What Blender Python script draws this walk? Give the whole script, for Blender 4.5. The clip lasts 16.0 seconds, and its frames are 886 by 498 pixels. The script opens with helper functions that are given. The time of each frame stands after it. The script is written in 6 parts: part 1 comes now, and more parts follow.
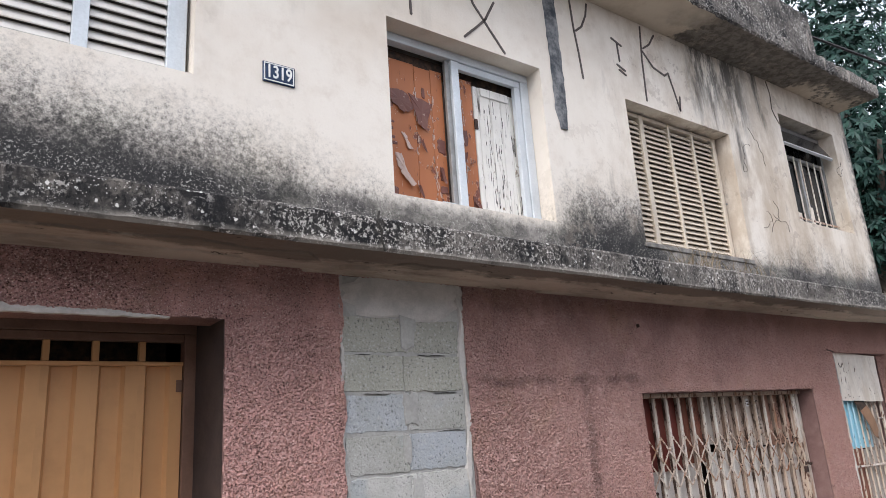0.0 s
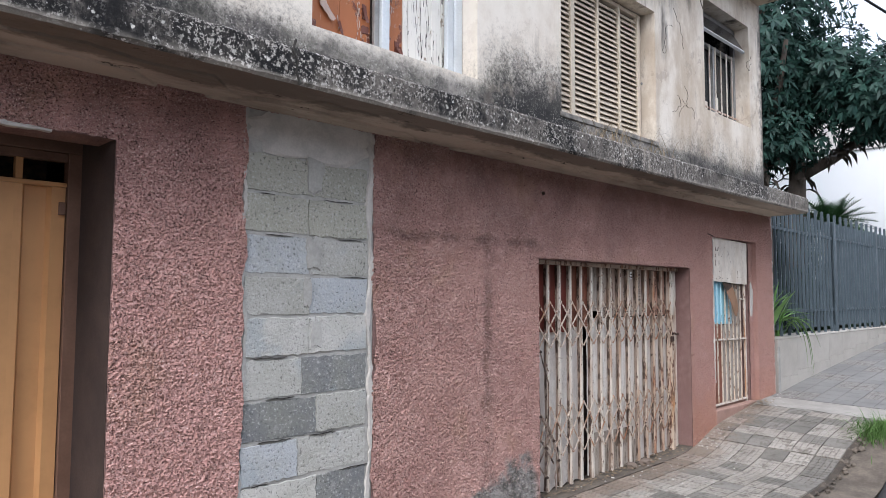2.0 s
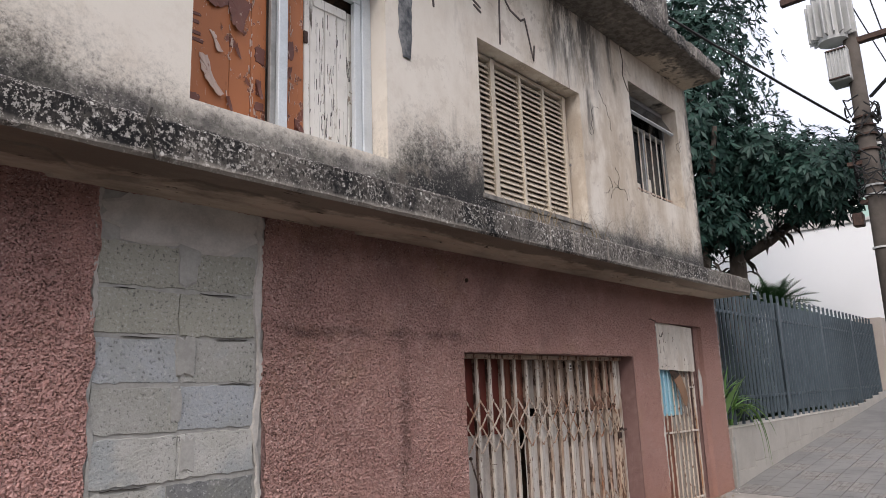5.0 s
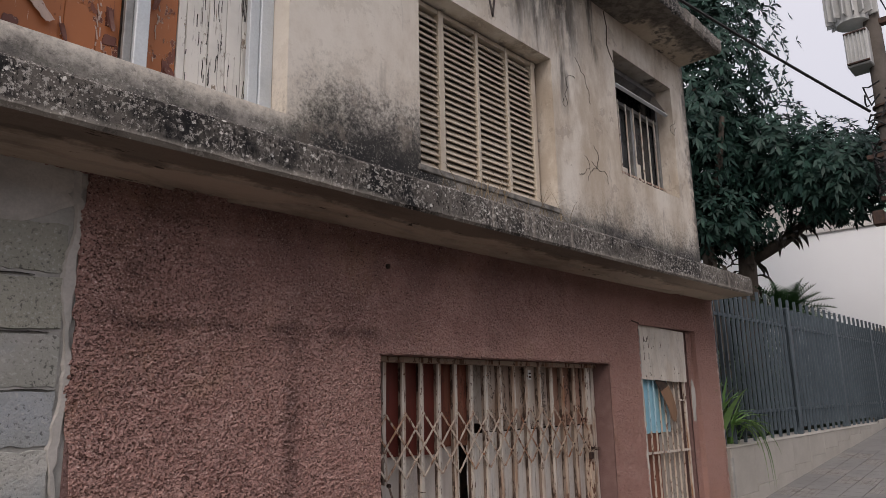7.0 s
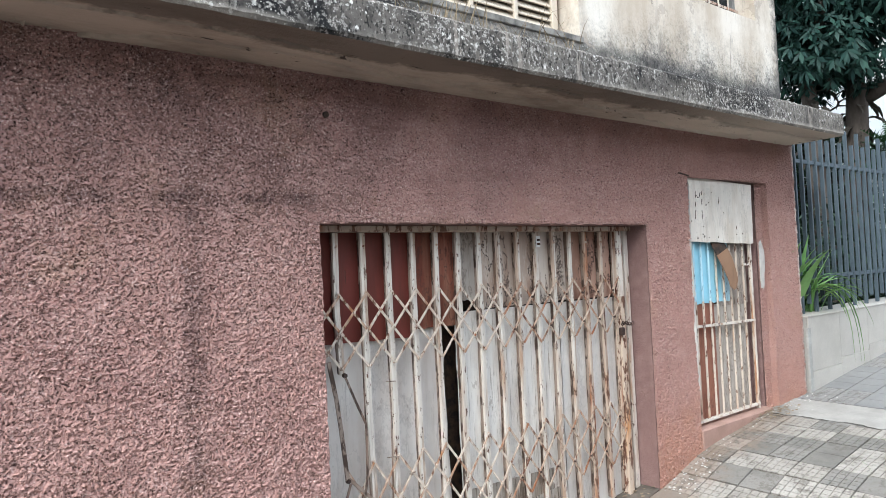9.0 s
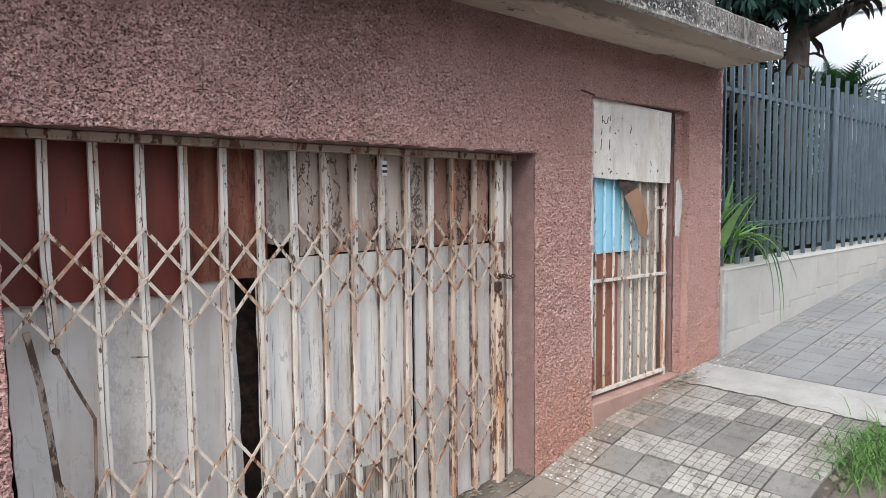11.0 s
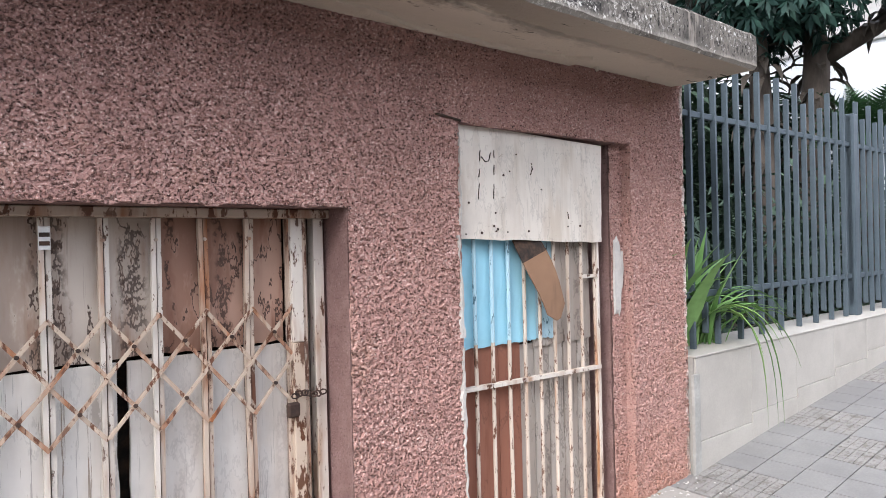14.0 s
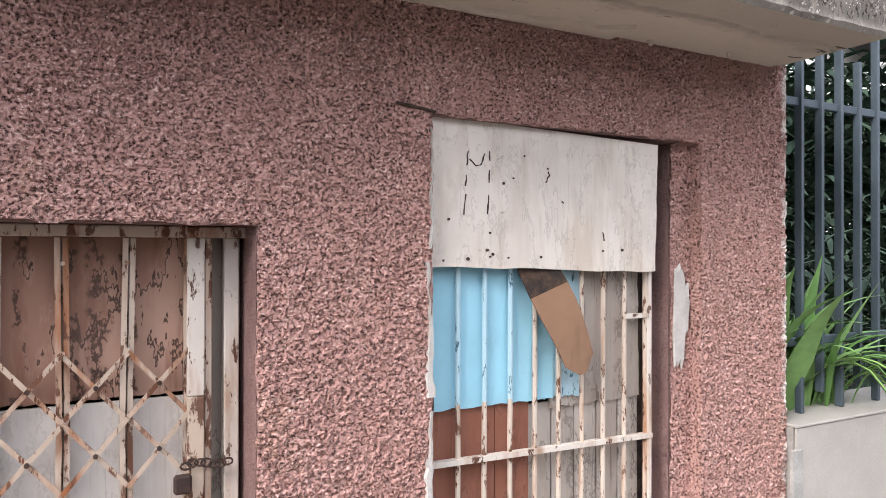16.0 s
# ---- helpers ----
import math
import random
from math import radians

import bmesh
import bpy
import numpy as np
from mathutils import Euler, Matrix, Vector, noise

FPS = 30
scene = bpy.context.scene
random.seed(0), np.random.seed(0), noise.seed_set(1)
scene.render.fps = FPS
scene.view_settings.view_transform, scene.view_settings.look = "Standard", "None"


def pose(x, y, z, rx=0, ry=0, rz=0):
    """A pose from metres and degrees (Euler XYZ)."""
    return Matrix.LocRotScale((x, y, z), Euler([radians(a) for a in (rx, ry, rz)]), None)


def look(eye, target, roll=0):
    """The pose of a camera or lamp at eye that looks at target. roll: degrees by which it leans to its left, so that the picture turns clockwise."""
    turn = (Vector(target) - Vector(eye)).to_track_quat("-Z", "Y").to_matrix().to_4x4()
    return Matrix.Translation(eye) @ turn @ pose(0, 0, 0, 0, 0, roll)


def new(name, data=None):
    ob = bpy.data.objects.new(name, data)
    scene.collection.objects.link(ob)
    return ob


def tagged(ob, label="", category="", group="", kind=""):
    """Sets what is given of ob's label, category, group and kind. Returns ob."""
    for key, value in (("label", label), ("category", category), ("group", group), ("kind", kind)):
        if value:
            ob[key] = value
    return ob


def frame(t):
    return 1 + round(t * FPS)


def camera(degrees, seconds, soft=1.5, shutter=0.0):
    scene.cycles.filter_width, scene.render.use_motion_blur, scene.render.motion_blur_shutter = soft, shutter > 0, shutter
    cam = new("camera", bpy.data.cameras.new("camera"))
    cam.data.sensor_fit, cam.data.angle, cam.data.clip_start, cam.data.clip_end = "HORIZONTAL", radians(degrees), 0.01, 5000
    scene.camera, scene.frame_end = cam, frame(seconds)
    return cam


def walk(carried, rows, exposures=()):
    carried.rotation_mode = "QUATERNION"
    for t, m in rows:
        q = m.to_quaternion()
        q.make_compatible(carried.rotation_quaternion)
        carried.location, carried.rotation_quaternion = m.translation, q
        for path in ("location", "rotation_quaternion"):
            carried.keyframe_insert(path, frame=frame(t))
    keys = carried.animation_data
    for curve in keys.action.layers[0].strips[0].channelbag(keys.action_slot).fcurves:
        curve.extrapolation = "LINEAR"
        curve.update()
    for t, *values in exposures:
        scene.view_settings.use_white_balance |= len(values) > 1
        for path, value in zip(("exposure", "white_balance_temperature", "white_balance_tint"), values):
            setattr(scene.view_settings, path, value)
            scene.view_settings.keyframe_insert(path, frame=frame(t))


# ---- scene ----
cam = camera(64.7, 16.0, soft=0.65)
METRES, EYE, TILT, LEAN, TURN = 8.0, 1.5, 0.0, 0.0, -38.3
PATH = [
    (0, (0.877, 0.423, 1.66), (2.031, 1.967, 2.189), -3.9),
    (0.5, (0.845, 0.44, 1.667), (2.004, 1.999, 2.143), -1.9),
    (1, (0.847, 0.449, 1.671), (2.07, 1.977, 2.082), -1.0),
    (1.5, (0.867, 0.479, 1.625), (2.19, 1.95, 1.918), -1.6),
    (2, (0.887, 0.555, 1.613), (2.293, 1.971, 1.749), 0.2),
    (2.5, (0.947, 0.544, 1.639), (2.303, 1.992, 1.891), -2.1),
    (3, (1.073, 0.501, 1.662), (2.298, 2.045, 2.001), -4.9),
    (3.5, (1.159, 0.529, 1.673), (2.385, 2.043, 2.126), -4.9),
    (4, (1.259, 0.526, 1.677), (2.612, 1.933, 2.114), -3.7),
    (4.5, (1.323, 0.561, 1.637), (2.767, 1.886, 2.032), -3.1),
    (4.7, (1.354, 0.624, 1.648), (2.812, 1.934, 2.043), -2.5),
    (6.8, (2.311, 0.852, 1.62), (3.839, 2.072, 2.041), -3.1),
    (7, (2.453, 0.876, 1.656), (3.89, 2.203, 2.075), -1.2),
    (7.5, (2.693, 0.841, 1.681), (4.091, 2.219, 2.063), -1.9),
    (8, (2.981, 0.877, 1.665), (4.265, 2.392, 1.904), -3.3),
    (8.5, (3.206, 0.87, 1.733), (4.364, 2.484, 1.97), -0.9),
    (9, (3.492, 0.977, 1.667), (4.747, 2.533, 1.727), -2.7),
    (9.5, (3.77, 1.067, 1.688), (5.086, 2.568, 1.551), -0.1),
    (9.7, (3.867, 1.166, 1.653), (5.227, 2.622, 1.48), -1.3),
    (11.8, (5.056, 1.452, 1.697), (6.414, 2.918, 1.624), -0.0),
    (12, (5.191, 1.475, 1.728), (6.526, 2.964, 1.698), 0.0),
    (12.5, (5.43, 1.447, 1.753), (6.725, 2.965, 1.888), -0.3),
    (13, (5.625, 1.484, 1.757), (6.917, 2.997, 1.965), -1.8),
    (13.5, (5.864, 1.612, 1.757), (7.181, 3.11, 1.907), 0.6),
    (14, (6.096, 1.659, 1.759), (7.389, 3.185, 1.751), -1.4),
    (14.5, (6.393, 1.677, 1.788), (7.539, 3.316, 1.757), 0.9),
    (15, (6.603, 1.673, 1.835), (7.671, 3.362, 1.77), 0.1),
    (15.5, (6.8, 1.794, 1.796), (7.865, 3.485, 1.745), 1.7),
    (16, (6.962, 1.85, 1.83), (7.908, 3.612, 1.839), 0.1),
]
walk(cam, [(t, look(eye, target, roll)) for t, eye, target, roll in PATH],
     [(0, 0.15, 6150, 14), (1.5, 0.10, 5950, 13), (2.5, 0.12, 5950, 13), (3.5, 0.14, 6100, 13), (4.5, -0.12, 6350, 15), (6.8, -0.94, 6750, 19), (7.5, -0.5, 6450, 15),
      (8.5, 0.4, 6000, 9), (9.5, 0.60, 5800, 5), (12, 0.32, 6050, 12), (12.5, 0.56, 6050, 12), (13, 0.66, 6050, 12), (14.5, 0.63, 6150, 15), (16, 0.71, 6300, 16)])

# ---- light ----
world = bpy.data.worlds.new("world")
scene.world = world
world.use_nodes = True
wn = world.node_tree
sky = wn.nodes.new("ShaderNodeTexSky")
sky.sky_type = "NISHITA"
sky.sun_disc = False
sky.sun_elevation = radians(39)
sky.sun_rotation = radians(248)
sky.air_density, sky.dust_density, sky.ozone_density = 1.0, 6.0, 0.6
haze = wn.nodes.new("ShaderNodeMixRGB")
haze.inputs[0].default_value = 0.72
veil = wn.nodes.new("ShaderNodeValToRGB")      # overcast veil, brighter towards the zenith
veil.color_ramp.elements[0].color = (9.4, 9.9, 10.7, 1)
veil.color_ramp.elements[1].color = (14.5, 15.0, 15.9, 1)
up_dir = wn.nodes.new("ShaderNodeSeparateXYZ")
wn.links.new(wn.nodes.new("ShaderNodeTexCoord").outputs["Generated"], up_dir.inputs[0])
wn.links.new(up_dir.outputs[2], veil.inputs[0])
wn.links.new(veil.outputs[0], haze.inputs[2])
wn.links.new(sky.outputs[0], haze.inputs[1])
wn.links.new(haze.outputs[0], wn.nodes["Background"].inputs[0])
wn.nodes["Background"].inputs[1].default_value = 0.15
sun = new("sun", bpy.data.lights.new("sun", "SUN"))
sun.data.energy, sun.data.angle, sun.data.color = 2.7, radians(26), (1.0, 0.97, 0.92)
sun.matrix_world = look((-11.5, -4.6, 10), (0, 0, 0))

# ---- materials ----


def rgb(c):
    return (c[0], c[1], c[2], 1)


class Mat:
    """A node material with short calls for its common nodes; positions are metres in the world."""

    def __init__(self, name, rough=0.85, metal=0.0, spec=0.3):
        self.m = bpy.data.materials.new(name)
        self.m.use_nodes = True
        self.nt = self.m.node_tree
        self.b = self.nt.nodes["Principled BSDF"]
        self.b.inputs["Roughness"].default_value = rough
        self.b.inputs["Metallic"].default_value = metal
        self.b.inputs["Specular IOR Level"].default_value = spec
        self.pos = self.nt.nodes.new("ShaderNodeNewGeometry").outputs["Position"]
        sep = self.nt.nodes.new("ShaderNodeSeparateXYZ")
        self.nt.links.new(self.pos, sep.inputs[0])
        self.x, self.y, self.z = sep.outputs
        self.rand = self.nt.nodes.new("ShaderNodeObjectInfo").outputs["Random"]

    def put(self, value, socket):
        if hasattr(value, "node"):
            self.nt.links.new(value, socket)
        elif isinstance(value, tuple):
            socket.default_value = rgb(value) if len(socket.default_value) == 4 else value
        else:
            socket.default_value = value

    def noise(self, scale, detail=4, rough=0.6, stretch=None, shift=None):
        n = self.nt.nodes.new("ShaderNodeTexNoise")
        n.inputs["Scale"].default_value = scale
        n.inputs["Detail"].default_value = detail
        n.inputs["Roughness"].default_value = rough
        v = self.pos
        if shift is not None:
            a = self.nt.nodes.new("ShaderNodeVectorMath")
            a.operation = "MULTIPLY_ADD"
            self.put(shift if hasattr(shift, "node") else (shift, shift, shift), a.inputs[0])
            a.inputs[1].default_value = (37, 53, 71)
            self.nt.links.new(v, a.inputs[2])
            v = a.outputs[0]
        if stretch:
            a = self.nt.nodes.new("ShaderNodeVectorMath")
            a.operation = "MULTIPLY"
            self.nt.links.new(v, a.inputs[0])
            a.inputs[1].default_value = stretch
            v = a.outputs[0]
        self.nt.links.new(v, n.inputs["Vector"])
        return n.outputs["Fac"]

    def voronoi(self, scale, feature="F1", stretch=None):
        n = self.nt.nodes.new("ShaderNodeTexVoronoi")
        n.feature = feature
        n.inputs["Scale"].default_value = scale
        v = self.pos
        if stretch:
            a = self.nt.nodes.new("ShaderNodeVectorMath")
            a.operation = "MULTIPLY"
            self.nt.links.new(v, a.inputs[0])
            a.inputs[1].default_value = stretch
            v = a.outputs[0]
        self.nt.links.new(v, n.inputs["Vector"])
        return n.outputs["Distance"]

    def ramp(self, fac, lo, hi, a=0.0, b=1.0):
        n = self.nt.nodes.new("ShaderNodeMapRange")
        n.interpolation_type = "SMOOTHSTEP"
        self.put(fac, n.inputs["Value"])
        for i, v in zip((1, 2, 3, 4), (lo, hi, a, b)):
            n.inputs[i].default_value = v
        return n.outputs[0]

    def math(self, op, a, b=0.0, c=0.0):
        n = self.nt.nodes.new("ShaderNodeMath")
        n.operation = op
        for i, v in enumerate((a, b, c)):
            self.put(v, n.inputs[i])
        return n.outputs[0]

    def mul(self, a, b):
        return self.math("MULTIPLY", a, b)

    def add(self, a, b):
        return self.math("ADD", a, b)

    def mix(self, fac, a, b, how="MIX"):
        n = self.nt.nodes.new("ShaderNodeMixRGB")
        n.blend_type = how
        self.put(fac, n.inputs[0])
        self.put(a, n.inputs[1])
        self.put(b, n.inputs[2])
        return n.outputs[0]

    def done(self, colour, height=None, strength=0.5, dist=0.01, rough=None, metal=None):
        self.put(colour, self.b.inputs["Base Color"])
        if height is not None:
            n = self.nt.nodes.new("ShaderNodeBump")
            n.inputs["Strength"].default_value = strength
            n.inputs["Distance"].default_value = dist
            self.nt.links.new(height, n.inputs["Height"])
            self.nt.links.new(n.outputs[0], self.b.inputs["Normal"])
        if rough is not None:
            self.put(rough, self.b.inputs["Roughness"])
        if metal is not None:
            self.put(metal, self.b.inputs["Metallic"])
        return self.m


def plain(name, c1, c2, scale=6, rough=0.7, metal=0.0, bump=0.2, grain=90, stretch=None):
    """Two colours mixed by coarse and fine noise, with a fine relief."""
    m = Mat(name, rough, metal)
    big = m.ramp(m.noise(scale, 5, 0.65, stretch, m.rand), 0.35, 0.68)
    fine = m.noise(grain, 3, 0.6, stretch)
    col = m.mix(big, c1, c2)
    col = m.mix(m.ramp(fine, 0.3, 0.75, 0.0, 0.25), col, tuple(v * 0.55 for v in c1))
    return m.done(col, fine, bump, 0.004)


def painted(name, paint, under, rust=(0.16, 0.06, 0.025), wear=0.56, grime=0.4, stretch=(1, 1, 0.35), rough=0.55, tide=0.0, size=26, cracks=0.0, lanes=()):
    """Old paint that flakes off, with streaks of rust or bare wood and grime."""
    m = Mat(name, rough)
    flakes = m.ramp(m.noise(size, 6, 0.7, stretch, m.rand), wear, wear + 0.05)
    streak = m.ramp(m.noise(7, 4, 0.6, (1.6, 1.6, 0.25), m.rand), 0.47, 0.70)
    col = m.mix(m.mul(streak, grime), paint, rust)
    col = m.mix(flakes, col, under)
    if cracks:
        split = m.noise(30, 4, 0.7, (2.6, 1, 0.10), m.rand)
        gather = m.ramp(m.noise(1.9, 3, 0.6, None, m.rand), 0.40, 0.60, 0.15, 1)
        col = m.mix(m.mul(m.mul(m.ramp(split, 0.60, 0.63), gather), cracks), col, tuple(v * 0.30 for v in under))
        chip = m.mul(m.ramp(m.noise(13, 5, 0.72, (1, 1, 0.5), m.rand), 0.60, 0.62), m.ramp(m.noise(2.6, 3, 0.6, None, m.rand), 0.48, 0.58))
        col = m.mix(m.mul(chip, cracks), col, under)
    if tide:
        wet = m.noise(3.6, 6, 0.68, (1, 1, 0.38), m.rand)
        soak = m.ramp(wet, 0.465, 0.53)
        col = m.mix(m.mul(soak, tide * 0.55), col, (paint[0] * 0.50, paint[1] * 0.36, paint[2] * 0.30))
        edge = m.ramp(m.math("ABSOLUTE", m.math("SUBTRACT", wet, 0.482)), 0.002, 0.011, 1, 0)
        col = m.mix(m.mul(edge, tide), col, (0.055, 0.033, 0.027))
        # drips that run down in wavering dark lines
        lane = m.mul(m.ramp(m.noise(3.3, 3, 0.5, (1.6, 1, 0.05), m.rand), 0.55, 0.62), 0.0 if lanes else 1.0)
        sway = m.add(m.x, m.mul(m.math("SUBTRACT", m.noise(6, 4, 0.65), 0.5), 0.10))
        for c, w in lanes:
            lane = m.math("MAXIMUM", lane, m.ramp(m.math("ABSOLUTE", m.math("SUBTRACT", sway, c)), w * 0.5, w * 1.25, 1, 0))
        drop = m.noise(10, 4, 0.66, (1.3, 1, 0.8), m.rand)
        ring = m.ramp(m.math("ABSOLUTE", m.math("SUBTRACT", drop, 0.50)), 0.010, 0.045, 1, 0)
        col = m.mix(m.mul(lane, tide * 0.35), col, (paint[0] * 0.45, paint[1] * 0.33, paint[2] * 0.28))
        col = m.mix(m.mul(m.mul(ring, lane), tide * 0.9), col, (0.05, 0.032, 0.026))
    dust = m.noise(4, 5, 0.65, None, m.rand)
    col = m.mix(m.ramp(dust, 0.4, 0.75, 0, 0.35), col, tuple(v * 0.6 for v in paint))
    h = m.add(m.mul(flakes, -0.6), m.mul(m.noise(140, 2), 0.25))
    return m.done(col, h, 0.45, 0.003)


def make_roughcast(name, tint, plain_surface=False):
    m = Mat(name, 0.95, spec=0.15)
    big = m.noise(1.7, 5, 0.6)
    mid = m.noise(9, 5, 0.65)
    grain_ = m.noise(140, 3, 0.7)
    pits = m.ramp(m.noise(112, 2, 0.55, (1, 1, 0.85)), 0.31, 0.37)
    col = m.mix(m.ramp(big, 0.35, 0.65), tint, tuple(v * k for v, k in zip(tint, (0.86, 0.84, 0.85))))
    col = m.mix(m.ramp(mid, 0.42, 0.72, 0, 0.45), col, tuple(v * k for v, k in zip(tint, (1.3, 1.4, 1.42))))
    col = m.mix(m.ramp(grain_, 0.56, 0.72, 0, 0.2 if not plain_surface else 0.1), col, (0.60, 0.46, 0.43))
    if not plain_surface:
        col = m.mix(m.ramp(m.add(m.x, m.mul(big, 1.5)), 6.8, 8.8, 0, 0.7), col, (0.45, 0.258, 0.218))
        col = m.mix(m.ramp(m.add(m.x, m.mul(big, 0.8)), 2.9, 3.7, 0.8, 0), col, (0.56, 0.322, 0.285))
    # soot with the slab's shade painted in, ochre lichen, red earth at the foot
    soot_shade = m.mul(m.ramp(m.add(m.z, m.mul(m.noise(1.3, 5, 0.65), 1.6)), 2.2, 3.5), m.ramp(m.noise(3.2, 6, 0.7, (1, 1, 0.6)), 0.3, 0.62))
    col = m.mix(m.mul(m.mul(soot_shade, m.ramp(m.x, 4.6, 7.2, 1, 0.35)), 0.55), col, (0.115, 0.066, 0.062))
    streak = m.mul(m.ramp(m.noise(2.4, 4, 0.6, (1, 1, 0.12)), 0.56, 0.7), m.ramp(m.noise(1.1, 3), 0.4, 0.6))
    col = m.mix(m.mul(streak, 0.3), col, (0.12, 0.07, 0.065))
    ochre = m.ramp(m.noise(2.1, 5, 0.7, None, 0.31), 0.54, 0.70)
    col = m.mix(m.mul(ochre, 0.0 if plain_surface else 0.3), col, (0.38, 0.24, 0.14))
    if not plain_surface:
        rubbed = m.mul(m.ramp(m.add(m.x, m.mul(m.noise(18, 4, 0.7), 0.05)), 9.525, 9.56), m.ramp(m.noise(9, 4, 0.7), 0.4, 0.55))
        col = m.mix(m.mul(rubbed, 0.85), col, (0.72, 0.68, 0.63))
    wave = m.mul(m.math("SUBTRACT", m.noise(5, 4, 0.7), 0.5), 0.16)
    seam = m.ramp(m.math("ABSOLUTE", m.math("SUBTRACT", m.add(m.x, wave), 4.435)), 0.0, 0.075, 1, 0)
    seam = m.mul(m.mul(seam, m.ramp(m.z, 1.9, 2.05, 1, 0)), m.ramp(m.noise(6, 4, 0.7), 0.3, 0.6))
    seam_h = m.ramp(m.math("ABSOLUTE", m.math("SUBTRACT", m.add(m.z, wave), 1.99)), 0.0, 0.06, 1, 0)
    seam_h = m.mul(m.mul(seam_h, m.mul(m.ramp(m.x, 3.45, 3.6), m.ramp(m.x, 4.9, 5.3, 1, 0))), m.ramp(m.noise(6, 4, 0.7), 0.35, 0.6))
    col = m.mix(m.mul(m.math("MAXIMUM", seam, seam_h), 0.6), col, (0.10, 0.06, 0.058))
    earth = 0.0 if plain_surface else m.mul(m.ramp(m.add(m.z, m.mul(m.noise(4, 5, 0.7), -0.9)), -0.2, 0.5, 1, 0), m.ramp(m.x, 6.9, 7.5))
    col = m.mix(m.mul(earth, 0.6), col, (0.44, 0.215, 0.14))
    arch = m.mul(m.mul(m.ramp(m.x, 4.05, 4.75), m.ramp(m.x, 4.9, 5.05, 1, 0)), -0.24)
    cement = m.mul(m.ramp(m.add(m.add(m.z, arch), m.mul(m.noise(3, 5, 0.7, None, 0.7), -0.7)), -0.16, -0.06, 1, 0), m.ramp(m.x, 4.9, 5.05, 1, 0))
    col = m.mix(cement, col, m.mix(m.ramp(m.noise(8, 5, 0.7), 0.4, 0.62), (0.30, 0.29, 0.275), (0.11, 0.105, 0.10)))
    # pits darkened in the colour too, for the shade inside them
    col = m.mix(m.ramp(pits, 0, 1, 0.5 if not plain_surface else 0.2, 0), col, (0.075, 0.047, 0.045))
    # crumbs of grit that stand proud: shadowed hollows and lit tops put into colour
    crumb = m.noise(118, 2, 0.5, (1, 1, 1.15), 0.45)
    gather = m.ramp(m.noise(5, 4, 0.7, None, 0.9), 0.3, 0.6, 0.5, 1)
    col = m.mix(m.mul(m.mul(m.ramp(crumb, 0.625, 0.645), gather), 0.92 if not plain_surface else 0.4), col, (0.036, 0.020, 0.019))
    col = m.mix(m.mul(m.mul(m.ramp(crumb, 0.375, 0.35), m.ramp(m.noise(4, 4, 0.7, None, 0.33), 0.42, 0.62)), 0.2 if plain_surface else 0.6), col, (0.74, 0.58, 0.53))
    # pale sand grains, which also give the grit its highlights in colour
    sand_glint = m.noise(150, 2, 0.6, None, 0.62)
    col = m.mix(m.ramp(sand_glint, 0.615, 0.65, 0, 0.1 if plain_surface else 0.6), col, (0.78, 0.61, 0.54))
    h = m.add(m.add(m.mul(pits, 0.4), m.mul(grain_, 0.25)), m.mul(m.ramp(crumb, 0.52, 0.66), -1.3))
    return m.done(col, h, 1.0 if not plain_surface else 0.6, 0.010)


def make_upper_wall():
    m = Mat("weathered_cream_paint", 0.9, spec=0.2)
    big = m.noise(0.9, 4, 0.6)
    fine = m.noise(60, 4, 0.65)
    col = m.mix(m.ramp(big, 0.35, 0.7), (0.76, 0.71, 0.63), (0.66, 0.59, 0.50))
    col = m.mix(m.ramp(m.noise(5, 5, 0.7), 0.45, 0.8, 0, 0.4), col, (0.52, 0.44, 0.35))
    # wear grows to the right where the plaster is older
    old = m.ramp(m.add(m.x, m.mul(m.noise(0.8, 4), 2.0)), 5.0, 7.6)
    col = m.mix(m.mul(old, m.ramp(m.noise(3.1, 6, 0.72, (1, 1, 0.45)), 0.36, 0.66, 0, 0.75)), col, (0.44, 0.36, 0.27))
    # mould climbing up from the slab in tongues, black streaks running down from the eave
    lift = m.add(m.mul(m.ramp(m.x, 1.0, 3.2, 1, 0), 0.36), m.mul(m.mul(m.ramp(m.x, 4.2, 4.75), m.ramp(m.x, 5.35, 5.8, 1, 0)), 0.40))
    lift = m.add(lift, 0.10)
    lift = m.add(lift, m.mul(m.ramp(m.x, 7.0, 8.2), 0.18))
    tongue = m.math("SUBTRACT", m.add(m.z, m.add(m.mul(m.noise(1.7, 5, 0.7, (1, 1, 0.6)), -0.45), m.mul(m.noise(11, 5, 0.75, (1, 1, 0.7)), -0.36))), lift)
    speck = m.add(m.mul(m.noise(42, 3, 0.7), 0.6), m.mul(m.noise(120, 3, 0.7), 0.4))
    reach = m.add(tongue, m.mul(speck, 0.9))
    foot = m.ramp(m.add(m.z, m.mul(m.math("SUBTRACT", m.noise(14, 5, 0.75), 0.5), 0.16)), 3.02, 3.12, 1, 0)
    grey = m.mix(m.ramp(m.noise(9, 5, 0.75, None, 0.4), 0.4, 0.62), (0.29, 0.272, 0.248), (0.10, 0.095, 0.09))
    col = m.mix(m.mul(foot, 0.92), col, grey)
    crust = m.mul(m.ramp(m.noise(70, 4, 0.78, None, 0.9), 0.56, 0.60), m.mul(foot, m.ramp(m.noise(3.4, 4, 0.7, None, 0.15), 0.42, 0.56)))
    low = m.ramp(reach, 2.66, 3.26, 1, 0)
